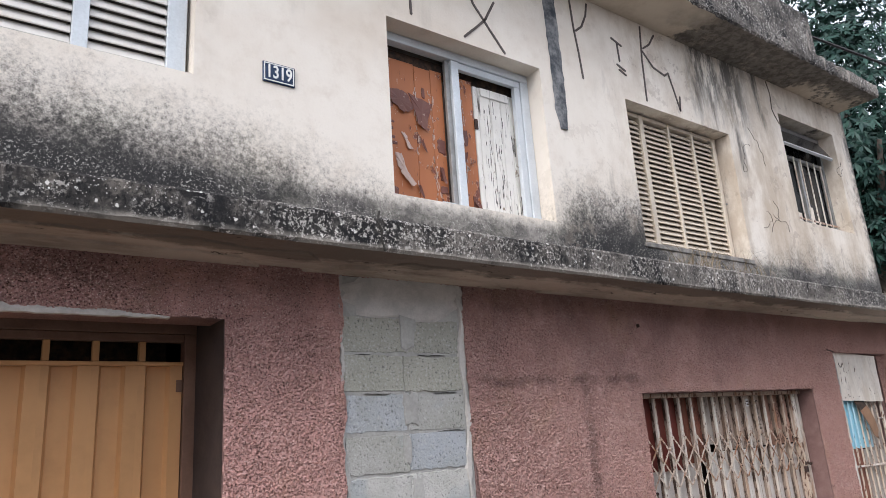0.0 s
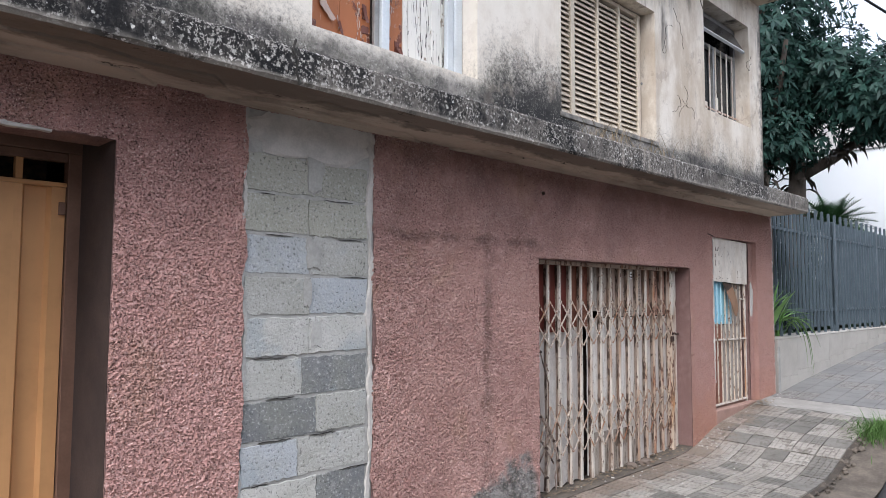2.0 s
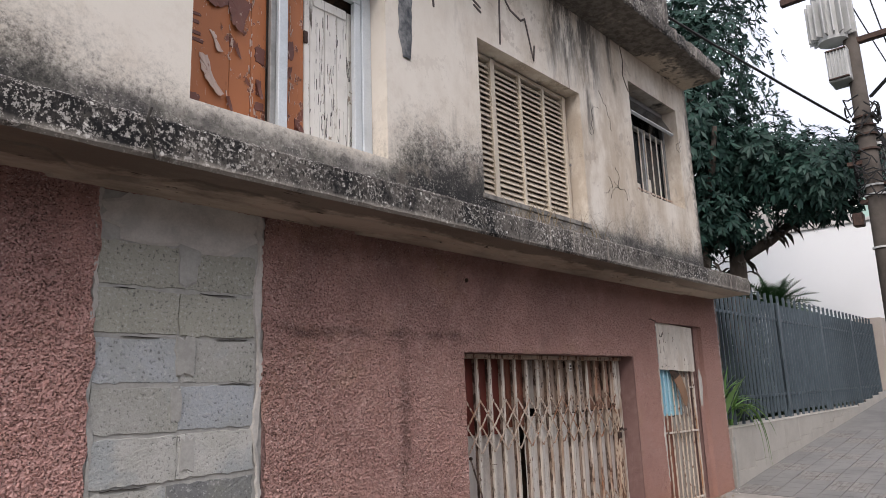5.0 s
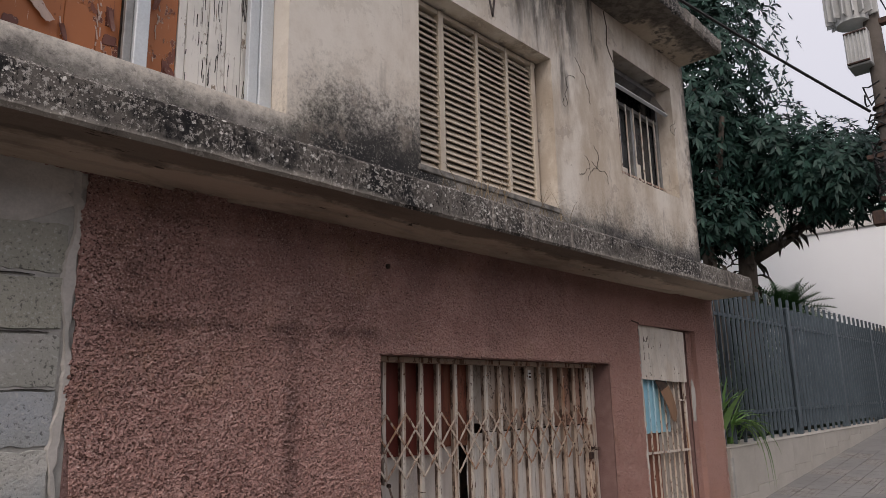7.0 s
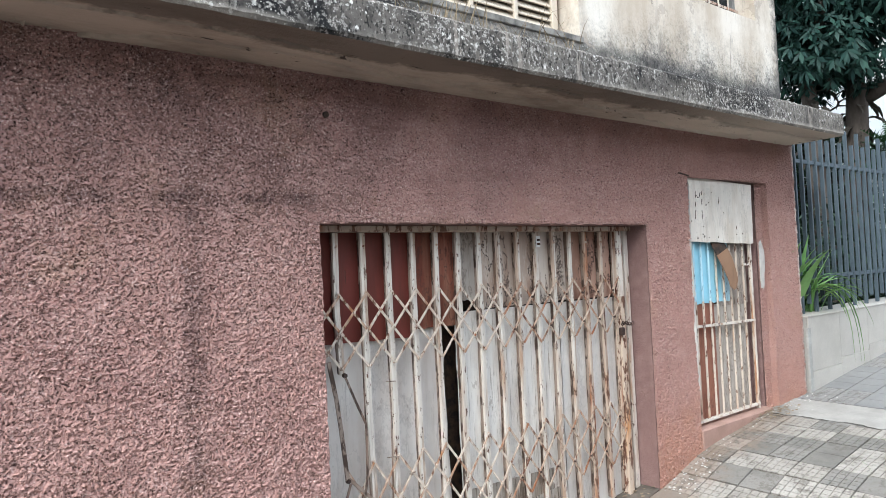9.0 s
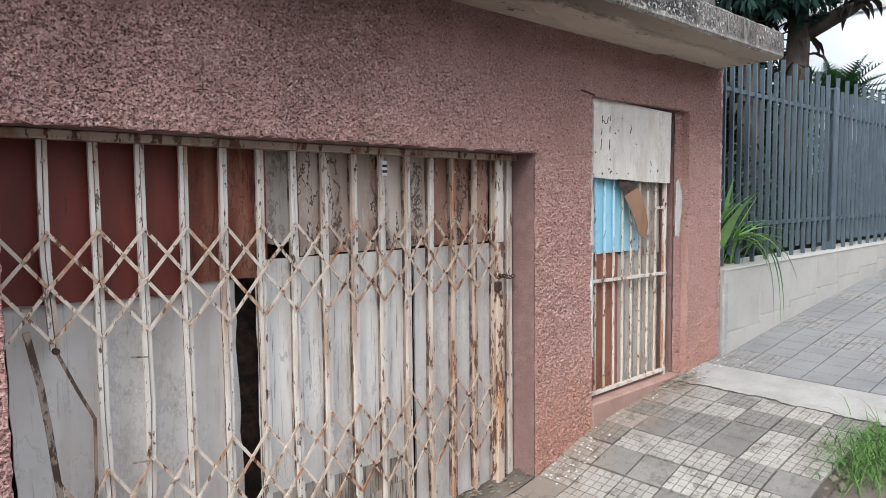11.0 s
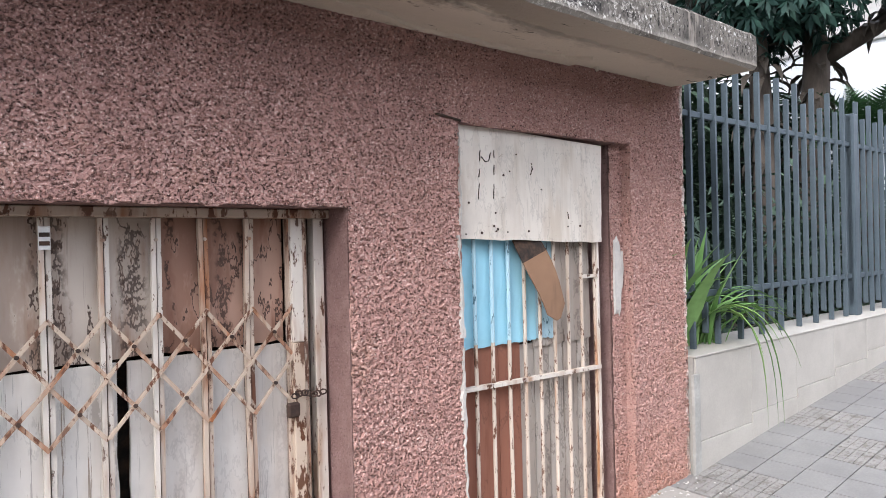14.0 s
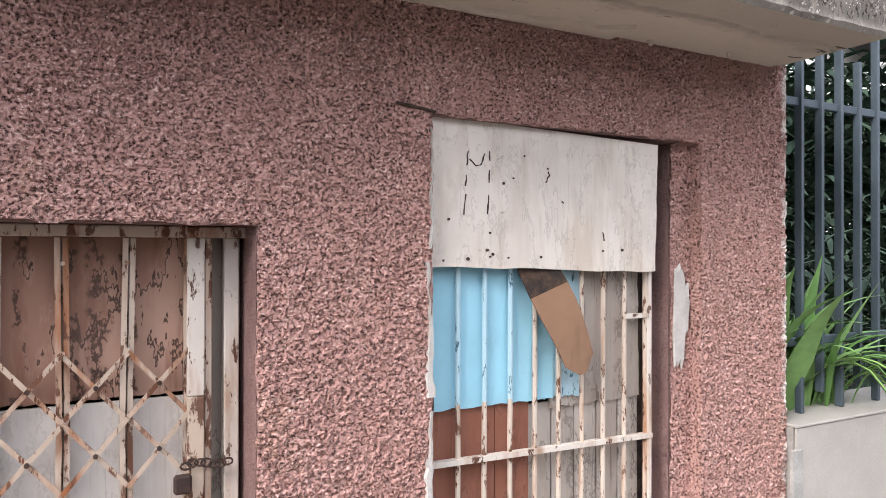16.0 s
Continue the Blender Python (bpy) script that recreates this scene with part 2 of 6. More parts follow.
    col = m.mix(m.mul(low, 0.68), col, m.mix(m.ramp(m.noise(2.3, 4, 0.6, None, 0.35), 0.45, 0.6), (0.075, 0.07, 0.068), (0.15, 0.145, 0.12)))
    dense = m.ramp(reach, 2.62, 3.04, 1, 0)
    col = m.mix(m.mul(dense, 0.92), col, (0.022, 0.022, 0.023))
    fleck = m.mul(m.ramp(m.noise(85, 4, 0.8, None, 0.6), 0.59, 0.63), m.mul(low, m.ramp(m.noise(3.1, 4, 0.7, None, 0.5), 0.4, 0.6)))
    col = m.mix(m.mul(fleck, 0.6), col, (0.55, 0.53, 0.49))
    col = m.mix(m.mul(crust, 0.75), col, (0.55, 0.53, 0.49))
    bare = m.ramp(m.noise(2.2, 3, 0.5, None, 0.2), 0.5, 0.62)
    run = m.mul(m.ramp(m.noise(3.3, 5, 0.65, (1, 1, 0.16)), 0.55, 0.68), m.ramp(m.add(m.z, m.mul(bare, 0.7)), 4.0, 5.2))
    run = m.mul(run, m.ramp(m.x, 5.6, 6.6, 0.15, 1.0))
    sway = m.add(m.x, m.mul(m.math("SUBTRACT", m.noise(3, 5, 0.75, (1, 1, 0.3)), 0.5), 0.7))
    spill = m.mul(m.mul(m.ramp(sway, 6.35, 6.6), m.ramp(sway, 7.2, 7.6, 1, 0)), m.ramp(m.add(m.z, m.mul(m.noise(9, 5, 0.75, (1, 1, 0.15)), -1.3)), 3.5, 4.35))
    run = m.math("MAXIMUM", run, m.mul(spill, m.ramp(m.noise(8, 5, 0.75, (1.3, 1, 0.3), 0.3), 0.34, 0.56)))
    col = m.mix(m.mul(run, 0.9), col, (0.07, 0.065, 0.06))
    drip = m.mul(m.ramp(m.noise(6.5, 5, 0.7, (1, 1, 0.2)), 0.60, 0.70), old)
    col = m.mix(m.mul(drip, 0.55), col, (0.16, 0.14, 0.12))
    flake = m.mul(m.ramp(m.noise(5.5, 6, 0.7, None, 0.77), 0.57, 0.585), m.ramp(m.noise(1.7, 3, 0.5, None, 0.11), 0.48, 0.56))
    flake = m.mul(flake, m.add(m.mul(old, 0.75), 0.12))
    col = m.mix(m.mul(flake, 0.65), col, (0.40, 0.34, 0.28))
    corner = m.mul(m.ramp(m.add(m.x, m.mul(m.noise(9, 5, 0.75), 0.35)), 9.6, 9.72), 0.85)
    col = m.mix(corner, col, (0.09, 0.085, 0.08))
    h = m.add(m.add(m.mul(fine, 0.5), m.mul(m.noise(9, 3), 0.6)), m.mul(flake, -0.8))
    return m.done(col, h, 0.45, 0.008)


def make_slab(name, under=False):
    m = Mat(name, 0.95, spec=0.15)
    if not under:
        base = m.mix(m.ramp(m.noise(3.2, 6, 0.72, (1, 1, 0.8)), 0.38, 0.60), (0.017, 0.017, 0.018), (0.13, 0.118, 0.105))
        base = m.mix(m.mul(m.ramp(m.noise(1.1, 3, 0.5, None, 0.8), 0.52, 0.62), 0.5), base, (0.22, 0.198, 0.17))
        mould = m.mul(m.ramp(m.add(m.x, m.mul(m.noise(1.6, 5, 0.7, None, 0.15), 1.6)), 2.6, 3.9, 1, 0), m.ramp(m.noise(7, 5, 0.75, None, 0.55), 0.36, 0.52))
        base = m.mix(m.mul(mould, 0.85), base, (0.014, 0.014, 0.015))
        crust = m.ramp(m.noise(1.9, 5, 0.7, (1, 1, 0.7), 0.4), 0.40, 0.56)
        lichen = m.mul(m.ramp(m.noise(46, 4, 0.78), 0.53, 0.57), crust)
        col = m.mix(m.mul(lichen, 0.85), base, (0.46, 0.435, 0.40))
        dark = m.mul(m.ramp(m.noise(60, 4, 0.75, (1, 1, 0.5), 0.2), 0.54, 0.60), 0.9)
        col = m.mix(dark, col, (0.014, 0.014, 0.014))
        spots = m.mul(m.ramp(m.add(m.voronoi(24), m.mul(m.math("SUBTRACT", m.noise(75, 3, 0.7), 0.5), 0.8)), 0.14, 0.22, 1, 0), m.ramp(m.noise(4, 4, 0.6, None, 0.9), 0.46, 0.56))
        col = m.mix(m.mul(spots, 0.9), col, (0.70, 0.68, 0.64))
        dots = m.mul(m.ramp(m.voronoi(62), 0.16, 0.23, 1, 0), m.ramp(m.noise(6, 4, 0.65, None, 0.21), 0.47, 0.55))
        col = m.mix(m.mul(dots, 0.8), col, (0.60, 0.57, 0.53))
        run_ = m.mul(m.ramp(m.noise(9, 4, 0.7, (1, 1, 0.1), 0.5), 0.58, 0.64), m.ramp(m.noise(1.3, 3, 0.6, None, 0.7), 0.46, 0.6))
        col = m.mix(m.mul(run_, 0.5), col, (0.42, 0.37, 0.32))
        rim = m.mul(m.ramp(m.add(m.z, m.mul(m.noise(6, 5, 0.7), 0.06)), 2.625, 2.66, 1, 0), m.ramp(m.noise(2, 4), 0.35, 0.55))
        col = m.mix(m.mul(rim, 0.5), col, (0.5, 0.46, 0.4))
    else:
        col = m.mix(m.ramp(m.noise(1.8, 6, 0.68, (0.5, 1.4, 1)), 0.38, 0.62), (0.51, 0.42, 0.337), (0.30, 0.243, 0.195))
        col = m.mix(m.ramp(m.noise(4.2, 5, 0.7, (0.35, 1.2, 1)), 0.52, 0.7, 0, 0.5), col, (0.52, 0.44, 0.36))
        col = m.mix(m.mul(m.ramp(m.add(m.x, m.mul(m.noise(1.2, 4), 1.6)), 7.2, 8.6), 0.75), col, (0.68, 0.60, 0.50))
        # outer belt: dark stain with the drip lip's shadow put into the colour
        out = m.add(m.y, m.mul(m.math("SUBTRACT", m.noise(2.3, 6, 0.72, (0.6, 1, 1), 0.3), 0.5), 0.5))
        col = m.mix(m.mul(m.mul(m.ramp(out, 3.44, 3.50, 1, 0), m.ramp(m.x, 7.2, 8.8, 1, 0.35)), 0.7), col, (0.11, 0.088, 0.072))
        chip = m.ramp(m.noise(9, 5, 0.7, (0.35, 1.4, 1), 0.8), 0.63, 0.66)
        col = m.mix(m.mul(chip, 0.85), col, (0.04, 0.032, 0.028))
    h = m.add(m.noise(30, 5, 0.7), m.mul(m.noise(7, 3), 0.8))
    return m.done(col, h, 0.7, 0.012)


def make_eave_soffit():
    m = Mat("flaking_cream_soffit", 0.95, spec=0.15)
    col = m.mix(m.ramp(m.noise(2.2, 5, 0.65), 0.4, 0.65), (0.62, 0.54, 0.44), (0.50, 0.42, 0.33))
    out = m.add(m.y, m.mul(m.math("SUBTRACT", m.noise(1.9, 6, 0.72), 0.5), 0.75))
    black = m.mul(m.ramp(out, 3.48, 3.60, 1, 0), m.ramp(m.add(m.x, m.noise(1.5, 3)), 6.2, 7.0))
    black = m.math("MAXIMUM", black, m.mul(m.ramp(m.noise(1.6, 6, 0.7, (1, 1, 1), 0.4), 0.52, 0.58), m.ramp(m.x, 6.2, 6.9)))
    bend = m.add(m.x, m.mul(m.math("SUBTRACT", m.noise(2.4, 5, 0.7, None, 0.6), 0.5), 1.6))
    belt = m.mul(m.mul(m.ramp(bend, 6.3, 6.45), m.ramp(bend, 8.15, 8.3, 1, 0)), m.ramp(m.noise(7, 5, 0.75), 0.3, 0.5, 0.6, 1))
    black = m.math("MAXIMUM", black, belt)
    col = m.mix(m.mul(black, 0.85), col, m.mix(m.ramp(m.noise(11, 5, 0.7), 0.4, 0.6), (0.045, 0.043, 0.042), (0.15, 0.14, 0.13)))
    return m.done(col, m.add(m.noise(30, 5, 0.7), m.mul(black, 0.5)), 0.6, 0.01)


def make_peel():
    m = Mat("peeling_brown_varnish", 0.5)
    col = m.mix(m.noise(3, 4, 0.6, (1, 1, 0.4)), (0.45, 0.165, 0.065), (0.36, 0.125, 0.048))
    patch = m.noise(9, 5, 0.68, (1, 1, 0.65), 0.52)
    hole = m.ramp(patch, 0.60, 0.612)
    rim = m.mul(m.ramp(m.math("ABSOLUTE", m.math("SUBTRACT", patch, 0.60)), 0.003, 0.012, 1, 0), 0.9)
    col = m.mix(m.mul(hole, 0.85), col, (0.15, 0.055, 0.042))
    crackle = m.ramp(m.noise(30, 5, 0.75, (2.2, 1, 0.22)), 0.645, 0.675)
    col = m.mix(m.mul(crackle, 0.75), col, (0.12, 0.045, 0.035))
    col = m.mix(m.mul(rim, m.ramp(m.noise(21, 3), 0.42, 0.55)), col, (0.62, 0.45, 0.36))
    pale = m.ramp(m.noise(34, 4, 0.7, (2.5, 1, 0.2), 0.3), 0.67, 0.69)
    col = m.mix(m.mul(pale, 0.8), col, (0.62, 0.48, 0.38))
    return m.done(col, m.add(m.mul(hole, -1.0), m.mul(rim, 0.8)), 0.8, 0.006)


def make_block(name, lo, hi):
    m = Mat(name, 0.95, spec=0.15)
    tone = m.mix(m.rand, lo, hi)
    col = m.mix(m.ramp(m.noise(5, 5, 0.7, None, m.rand), 0.35, 0.7, 0, 0.45), tone, (0.28, 0.285, 0.235))
    col = m.mix(m.ramp(m.noise(3.5, 4, 0.6, None, m.rand), 0.56, 0.72, 0, 0.5), col, (0.30, 0.345, 0.37))
    col = m.mix(m.ramp(m.noise(14, 5, 0.7, None, 0.1), 0.5, 0.75, 0, 0.5), col, (0.44, 0.435, 0.41))
    grit = m.noise(64, 3, 0.65)
    thick = m.ramp(m.noise(6, 4, 0.7, None, 0.25), 0.35, 0.6, 0.35, 1)
    col = m.mix(m.mul(m.mul(m.ramp(grit, 0.59, 0.63), thick), 0.72), col, (0.085, 0.085, 0.08))
    col = m.mix(m.ramp(grit, 0.42, 0.36, 0, 0.5), col, (0.56, 0.555, 0.53))
    h = m.add(m.mul(grit, -1.4), m.mul(m.noise(22, 3, 0.6), 0.6))
    return m.done(col, h, 0.7, 0.007)


def make_tile(name, a, b):
    m = Mat(name, 0.9, spec=0.2)
    tone = m.mix(m.rand, a, b)
    col = m.mix(m.ramp(m.noise(6, 5, 0.7), 0.4, 0.7, 0, 0.55), tone, tuple(v * 0.68 for v in a))
    # brown soil washed over the tiles along the wall, and dark scuffs
    soil = m.ramp(m.add(m.y, m.mul(m.math("SUBTRACT", m.noise(3.5, 5, 0.7), 0.5), 0.9)), 3.35, 3.62)
    col = m.mix(m.mul(m.mul(soil, m.ramp(m.x, 8.9, 9.3, 1, 0)), 0.62), col, (0.235, 0.17, 0.125))
    col = m.mix(m.mul(m.ramp(m.noise(11, 5, 0.75, None, 0.6), 0.52, 0.62), 0.62), col, (0.115, 0.10, 0.085))
    col = m.mix(m.ramp(m.noise(70, 3, 0.7), 0.5, 0.7, 0, 0.35), col, (0.12, 0.11, 0.10))
    return m.done(col, m.noise(110, 3, 0.6), 0.5, 0.004)


def make_leaf(name, a, b):
    m = Mat(name, 0.55, spec=0.25)
    isl = m.nt.nodes.new("ShaderNodeNewGeometry").outputs["Random Per Island"]
    col = m.mix(isl, a, b)
    col = m.mix(m.ramp(m.noise(9, 3), 0.4, 0.7, 0, 0.4), col, tuple(v * 0.6 for v in a))
    m.b.inputs["Subsurface Weight"].default_value = 0.0
    return m.done(col, m.noise(60, 2), 0.15, 0.002)


M = {
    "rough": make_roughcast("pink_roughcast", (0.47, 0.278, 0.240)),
    # roughcast again in a darker tint: shade of the openings put into it
    "reveal": make_roughcast("pink_plaster_shaded_reveal", (0.27, 0.168, 0.150), True),
    "upper": make_upper_wall(),
    "slab": make_slab("blackened_concrete"),
    "under": make_slab("stained_shaded_concrete_soffit", True),
    "eave_soffit": make_eave_soffit(),
    "block": make_block("concrete_block", (0.40, 0.395, 0.365), (0.55, 0.54, 0.505)),
    "block_olive": make_block("olive_grey_block", (0.35, 0.345, 0.295), (0.42, 0.41, 0.35)),
    "block_blue": make_block("blue_grey_block", (0.38, 0.405, 0.425), (0.44, 0.46, 0.475)),
    "block_dark": make_block("dark_concrete_block", (0.17, 0.175, 0.178), (0.20, 0.205, 0.208)),
    "mortar": plain("grey_mortar", (0.34, 0.335, 0.31), (0.46, 0.45, 0.42), 7, 0.95, bump=0.6, grain=60),
    "scar": plain("dark_blue_grey_mortar", (0.05, 0.058, 0.068), (0.30, 0.30, 0.30), 7, 0.95, bump=0.7, grain=45),
    "mortar_light": plain("pale_mortar", (0.56, 0.53, 0.49), (0.43, 0.41, 0.38), 9, 0.95, bump=0.5),
    "tan": painted("tan_painted_steel", (0.62, 0.335, 0.145), (0.50, 0.27, 0.13), (0.44, 0.25, 0.12), 0.75, 0.15, rough=0.45),
    "tan_dark": plain("brown_steel_frame", (0.22, 0.125, 0.085), (0.17, 0.095, 0.065), 5, 0.6),
    "bars": painted("white_paint_on_rusty_iron", (0.63, 0.575, 0.505), (0.10, 0.045, 0.025), rust=(0.30, 0.145, 0.06), wear=0.575, grime=0.75, size=38),
    "bars_arm": painted("white_paint_on_rusty_flat_iron", (0.58, 0.495, 0.41), (0.13, 0.055, 0.028), rust=(0.33, 0.14, 0.05), wear=0.55, grime=0.95, size=44),
    "bars_rust": painted("rusty_iron", (0.52, 0.42, 0.335), (0.12, 0.05, 0.028), rust=(0.29, 0.11, 0.042), wear=0.53, grime=1.0),
    "bars_arm_rust": painted("rust_washed_flat_iron", (0.50, 0.395, 0.305), (0.13, 0.052, 0.028), rust=(0.30, 0.115, 0.045), wear=0.53, grime=1.0, size=44),
    "stile": painted("rust_run_white_stile", (0.56, 0.45, 0.35), (0.11, 0.042, 0.02), (0.46, 0.19, 0.045), 0.50, 1.0, size=24),
    "bars_dark": painted("blackened_bent_iron", (0.30, 0.235, 0.19), (0.06, 0.038, 0.028), (0.15, 0.075, 0.04), 0.50, 0.8),
    "dark_iron": plain("dark_rusty_iron", (0.05, 0.035, 0.03), (0.10, 0.06, 0.045), 12, 0.7, 0.4),
    "board_white": painted("flaking_white_board", (0.74, 0.71, 0.66), (0.29, 0.24, 0.19), (0.44, 0.34, 0.26), 0.585, 0.3, (3.2, 1, 0.10), 0.8, tide=0.15, cracks=0.45),
    "board_clean": painted("smooth_dirty_white_board", (0.68, 0.645, 0.60), (0.28, 0.23, 0.185), (0.46, 0.38, 0.31), 0.68, 0.35, (3, 1, 0.15), 0.7, tide=0.15, cracks=0.3),
    "board_torn": painted("delaminated_grey_plywood", (0.42, 0.375, 0.325), (0.15, 0.115, 0.085), (0.25, 0.19, 0.14), 0.53, 0.6, (2.5, 1, 0.12), 0.95, cracks=0.9),
    "board_mould": painted("mould_stained_board", (0.55, 0.48, 0.41), (0.20, 0.145, 0.105), (0.30, 0.165, 0.105), 0.72, 0.9, (1.5, 1, 0.4), 0.8, tide=0.95, cracks=0.2, lanes=((6.525, 0.045), (6.745, 0.04), (6.28, 0.02))),
    "board_stained": painted("water_stained_board", (0.42, 0.265, 0.20), (0.12, 0.055, 0.04), (0.21, 0.09, 0.055), 0.74, 1.0, (1.5, 1, 0.4), 0.8, tide=0.95, lanes=((6.86, 0.016), (6.975, 0.014), (7.03, 0.024), (7.11, 0.012))),
    "board_red": painted("red_painted_board", (0.15, 0.034, 0.025), (0.08, 0.028, 0.02), (0.10, 0.03, 0.02), 0.64, 0.8, (1, 1, 0.2), 0.6),
    "board_brown": painted("brown_board", (0.30, 0.13, 0.085), (0.15, 0.06, 0.04), (0.17, 0.065, 0.04), 0.64, 0.7, (1, 1, 0.3), 0.8, tide=0.35),
    "board_umber": painted("dark_umber_board", (0.20, 0.062, 0.038), (0.11, 0.04, 0.027), (0.33, 0.17, 0.11), 0.58, 0.8, (1.6, 1, 0.2), 0.8, tide=0.6),
    "board_grey": painted("weathered_grey_board", (0.44, 0.395, 0.345), (0.16, 0.13, 0.105), (0.25, 0.19, 0.145), 0.62, 0.5, (1, 1, 0.2), 0.9, tide=0.45, cracks=0.5),
    "ply": painted("pale_plywood", (0.70, 0.645, 0.565), (0.46, 0.40, 0.32), (0.46, 0.37, 0.27), 0.64, 0.5, (0.7, 1, 2.2), 0.85, tide=0.18, size=22, cracks=0.2),
    "blue": painted("light_blue_sheet", (0.33, 0.62, 0.74), (0.22, 0.42, 0.52), (0.3, 0.5, 0.6), 0.75, 0.12, rough=0.5),
    "blue_worn": painted("chipped_pale_blue_paint", (0.43, 0.62, 0.70), (0.045, 0.11, 0.15), (0.3, 0.42, 0.48), 0.575, 0.3, size=60),
    "card": painted("scorched_brown_card", (0.28, 0.165, 0.10), (0.2, 0.11, 0.065), (0.05, 0.035, 0.03), 0.7, 0.6, rough=0.9),
    # char of the scorched flap; its black also stands for shade in gaps
    "char_and_shade": plain("charred_card_and_shade", (0.03, 0.025, 0.022), (0.10, 0.06, 0.04), 20, 0.95),
    "alu": plain("pale_aluminium_frame", (0.64, 0.685, 0.71), (0.54, 0.585, 0.61), 4, 0.45, 0.1, 0.08),
    "alu_dark": plain("dull_aluminium", (0.33, 0.33, 0.32), (0.22, 0.22, 0.21), 6, 0.5, 0.3, 0.1),
    "shutter": painted("beige_shutter_paint", (0.60, 0.53, 0.43), (0.40, 0.31, 0.22), (0.42, 0.32, 0.22), 0.68, 0.3, (0.4, 1, 1), 0.6),
    "shutter_white": painted("white_shutter_paint", (0.62, 0.60, 0.56), (0.45, 0.4, 0.33), (0.45, 0.38, 0.3), 0.74, 0.2, (0.4, 1, 1), 0.6),
    "brown_peel": make_peel(),
    "curl": painted("curled_varnish_flake", (0.15, 0.055, 0.04), (0.42, 0.30, 0.24), (0.20, 0.09, 0.06), 0.60, 0.4, None, 0.4),
    "curl_pale": painted("pale_back_of_varnish", (0.58, 0.44, 0.37), (0.24, 0.10, 0.07), (0.38, 0.2, 0.14), 0.60, 0.5, None, 0.5),
    "white_wood": painted("cracked_white_paint_on_wood", (0.76, 0.74, 0.69), (0.27, 0.22, 0.165), (0.50, 0.44, 0.35), 0.62, 0.2, (2.2, 1, 0.14), 0.7, cracks=1.0),
    "glass_dark": plain("dusty_dark_glass", (0.025, 0.028, 0.03), (0.06, 0.06, 0.06), 5, 0.18, 0.0, 0.02),
    "enamel_blue": plain("dark_blue_enamel", (0.012, 0.03, 0.075), (0.015, 0.035, 0.085), 10, 0.25, 0, 0.02),
    "enamel_white": plain("white_enamel", (0.78, 0.78, 0.76), (0.7, 0.7, 0.68), 10, 0.3, 0, 0.02),
    "spray": plain("dark_spray_paint", (0.09, 0.075, 0.068), (0.13, 0.11, 0.10), 14, 0.8),
    "plinth": plain("beige_porcelain_cladding", (0.47, 0.445, 0.40), (0.40, 0.375, 0.335), 2.2, 0.6, 0, 0.08, 120),
    "fence": plain("dark_blue_grey_paint", (0.072, 0.095, 0.112), (0.092, 0.12, 0.14), 4, 0.45, 0.1, 0.06),
    "tile_light": make_tile("pale_grooved_tile", (0.29, 0.265, 0.23), (0.37, 0.345, 0.305)),
    "tile_grey": make_tile("grey_cement_tile", (0.165, 0.155, 0.137), (0.235, 0.22, 0.197)),
    "tile_far": make_tile("worn_grooved_tile", (0.235, 0.225, 0.21), (0.26, 0.25, 0.235)),
    "concrete": plain("pale_concrete", (0.36, 0.34, 0.31), (0.27, 0.255, 0.23), 3, 0.95, bump=0.4),
    "paving": plain("grey_paving", (0.215, 0.21, 0.20), (0.175, 0.17, 0.165), 2.5, 0.95, bump=0.4),
    "joint": plain("dark_joint_dirt", (0.06, 0.05, 0.042), (0.09, 0.075, 0.06), 8, 1.0, bump=0.5),
    "dirt": plain("dark_soil", (0.10, 0.085, 0.07), (0.18, 0.15, 0.12), 5, 1.0, bump=0.9, grain=50),
    "asphalt": plain("asphalt", (0.048, 0.048, 0.05), (0.065, 0.064, 0.062), 2, 0.95, bump=0.7, grain=130),
    "step": plain("red_oxide_cement", (0.37, 0.235, 0.19), (0.30, 0.19, 0.15), 6, 0.85),
    "brick": plain("broken_red_brick", (0.27, 0.145, 0.10), (0.22, 0.17, 0.135), 14, 0.95, bump=0.7),
    "rubble": plain("dull_brown_rubble", (0.24, 0.19, 0.155), (0.17, 0.135, 0.11), 12, 0.95, bump=0.7),
    "leaf_hedge": make_leaf("hedge_leaf", (0.030, 0.058, 0.040), (0.075, 0.12, 0.075)),
    "litter": plain("dry_leaf_litter", (0.20, 0.15, 0.10), (0.32, 0.25, 0.17), 20, 1.0),
    "bark": plain("grey_brown_bark", (0.065, 0.053, 0.044), (0.12, 0.10, 0.085), 5, 0.95, bump=0.9, grain=30, stretch=(1, 1, 0.3)),
    "leaf": make_leaf("dark_tree_leaf", (0.010, 0.033, 0.028), (0.030, 0.076, 0.056)),
    "leaf_dead": make_leaf("withered_leaf", (0.035, 0.03, 0.024), (0.06, 0.05, 0.04)),
    "leaf_bright": make_leaf("bright_strap_leaf", (0.10, 0.22, 0.06), (0.20, 0.34, 0.09)),
    "leaf_pale": make_leaf("broad_green_leaf", (0.13, 0.27, 0.08), (0.28, 0.46, 0.16)),
    "leaf_palm": make_leaf("palm_leaf", (0.020, 0.060, 0.022), (0.035, 0.085, 0.030)),
    "grass": make_leaf("grass_blade", (0.07, 0.15, 0.035), (0.13, 0.23, 0.06)),
    "dry_grass": make_leaf("dry_grass_blade", (0.20, 0.155, 0.10), (0.28, 0.22, 0.14)),
    "pole": plain("weathered_concrete_pole", (0.11, 0.095, 0.082), (0.075, 0.065, 0.056), 3, 0.9, bump=0.3),
    "trafo": plain("light_grey_enamel", (0.50, 0.51, 0.50), (0.42, 0.43, 0.42), 4, 0.5),
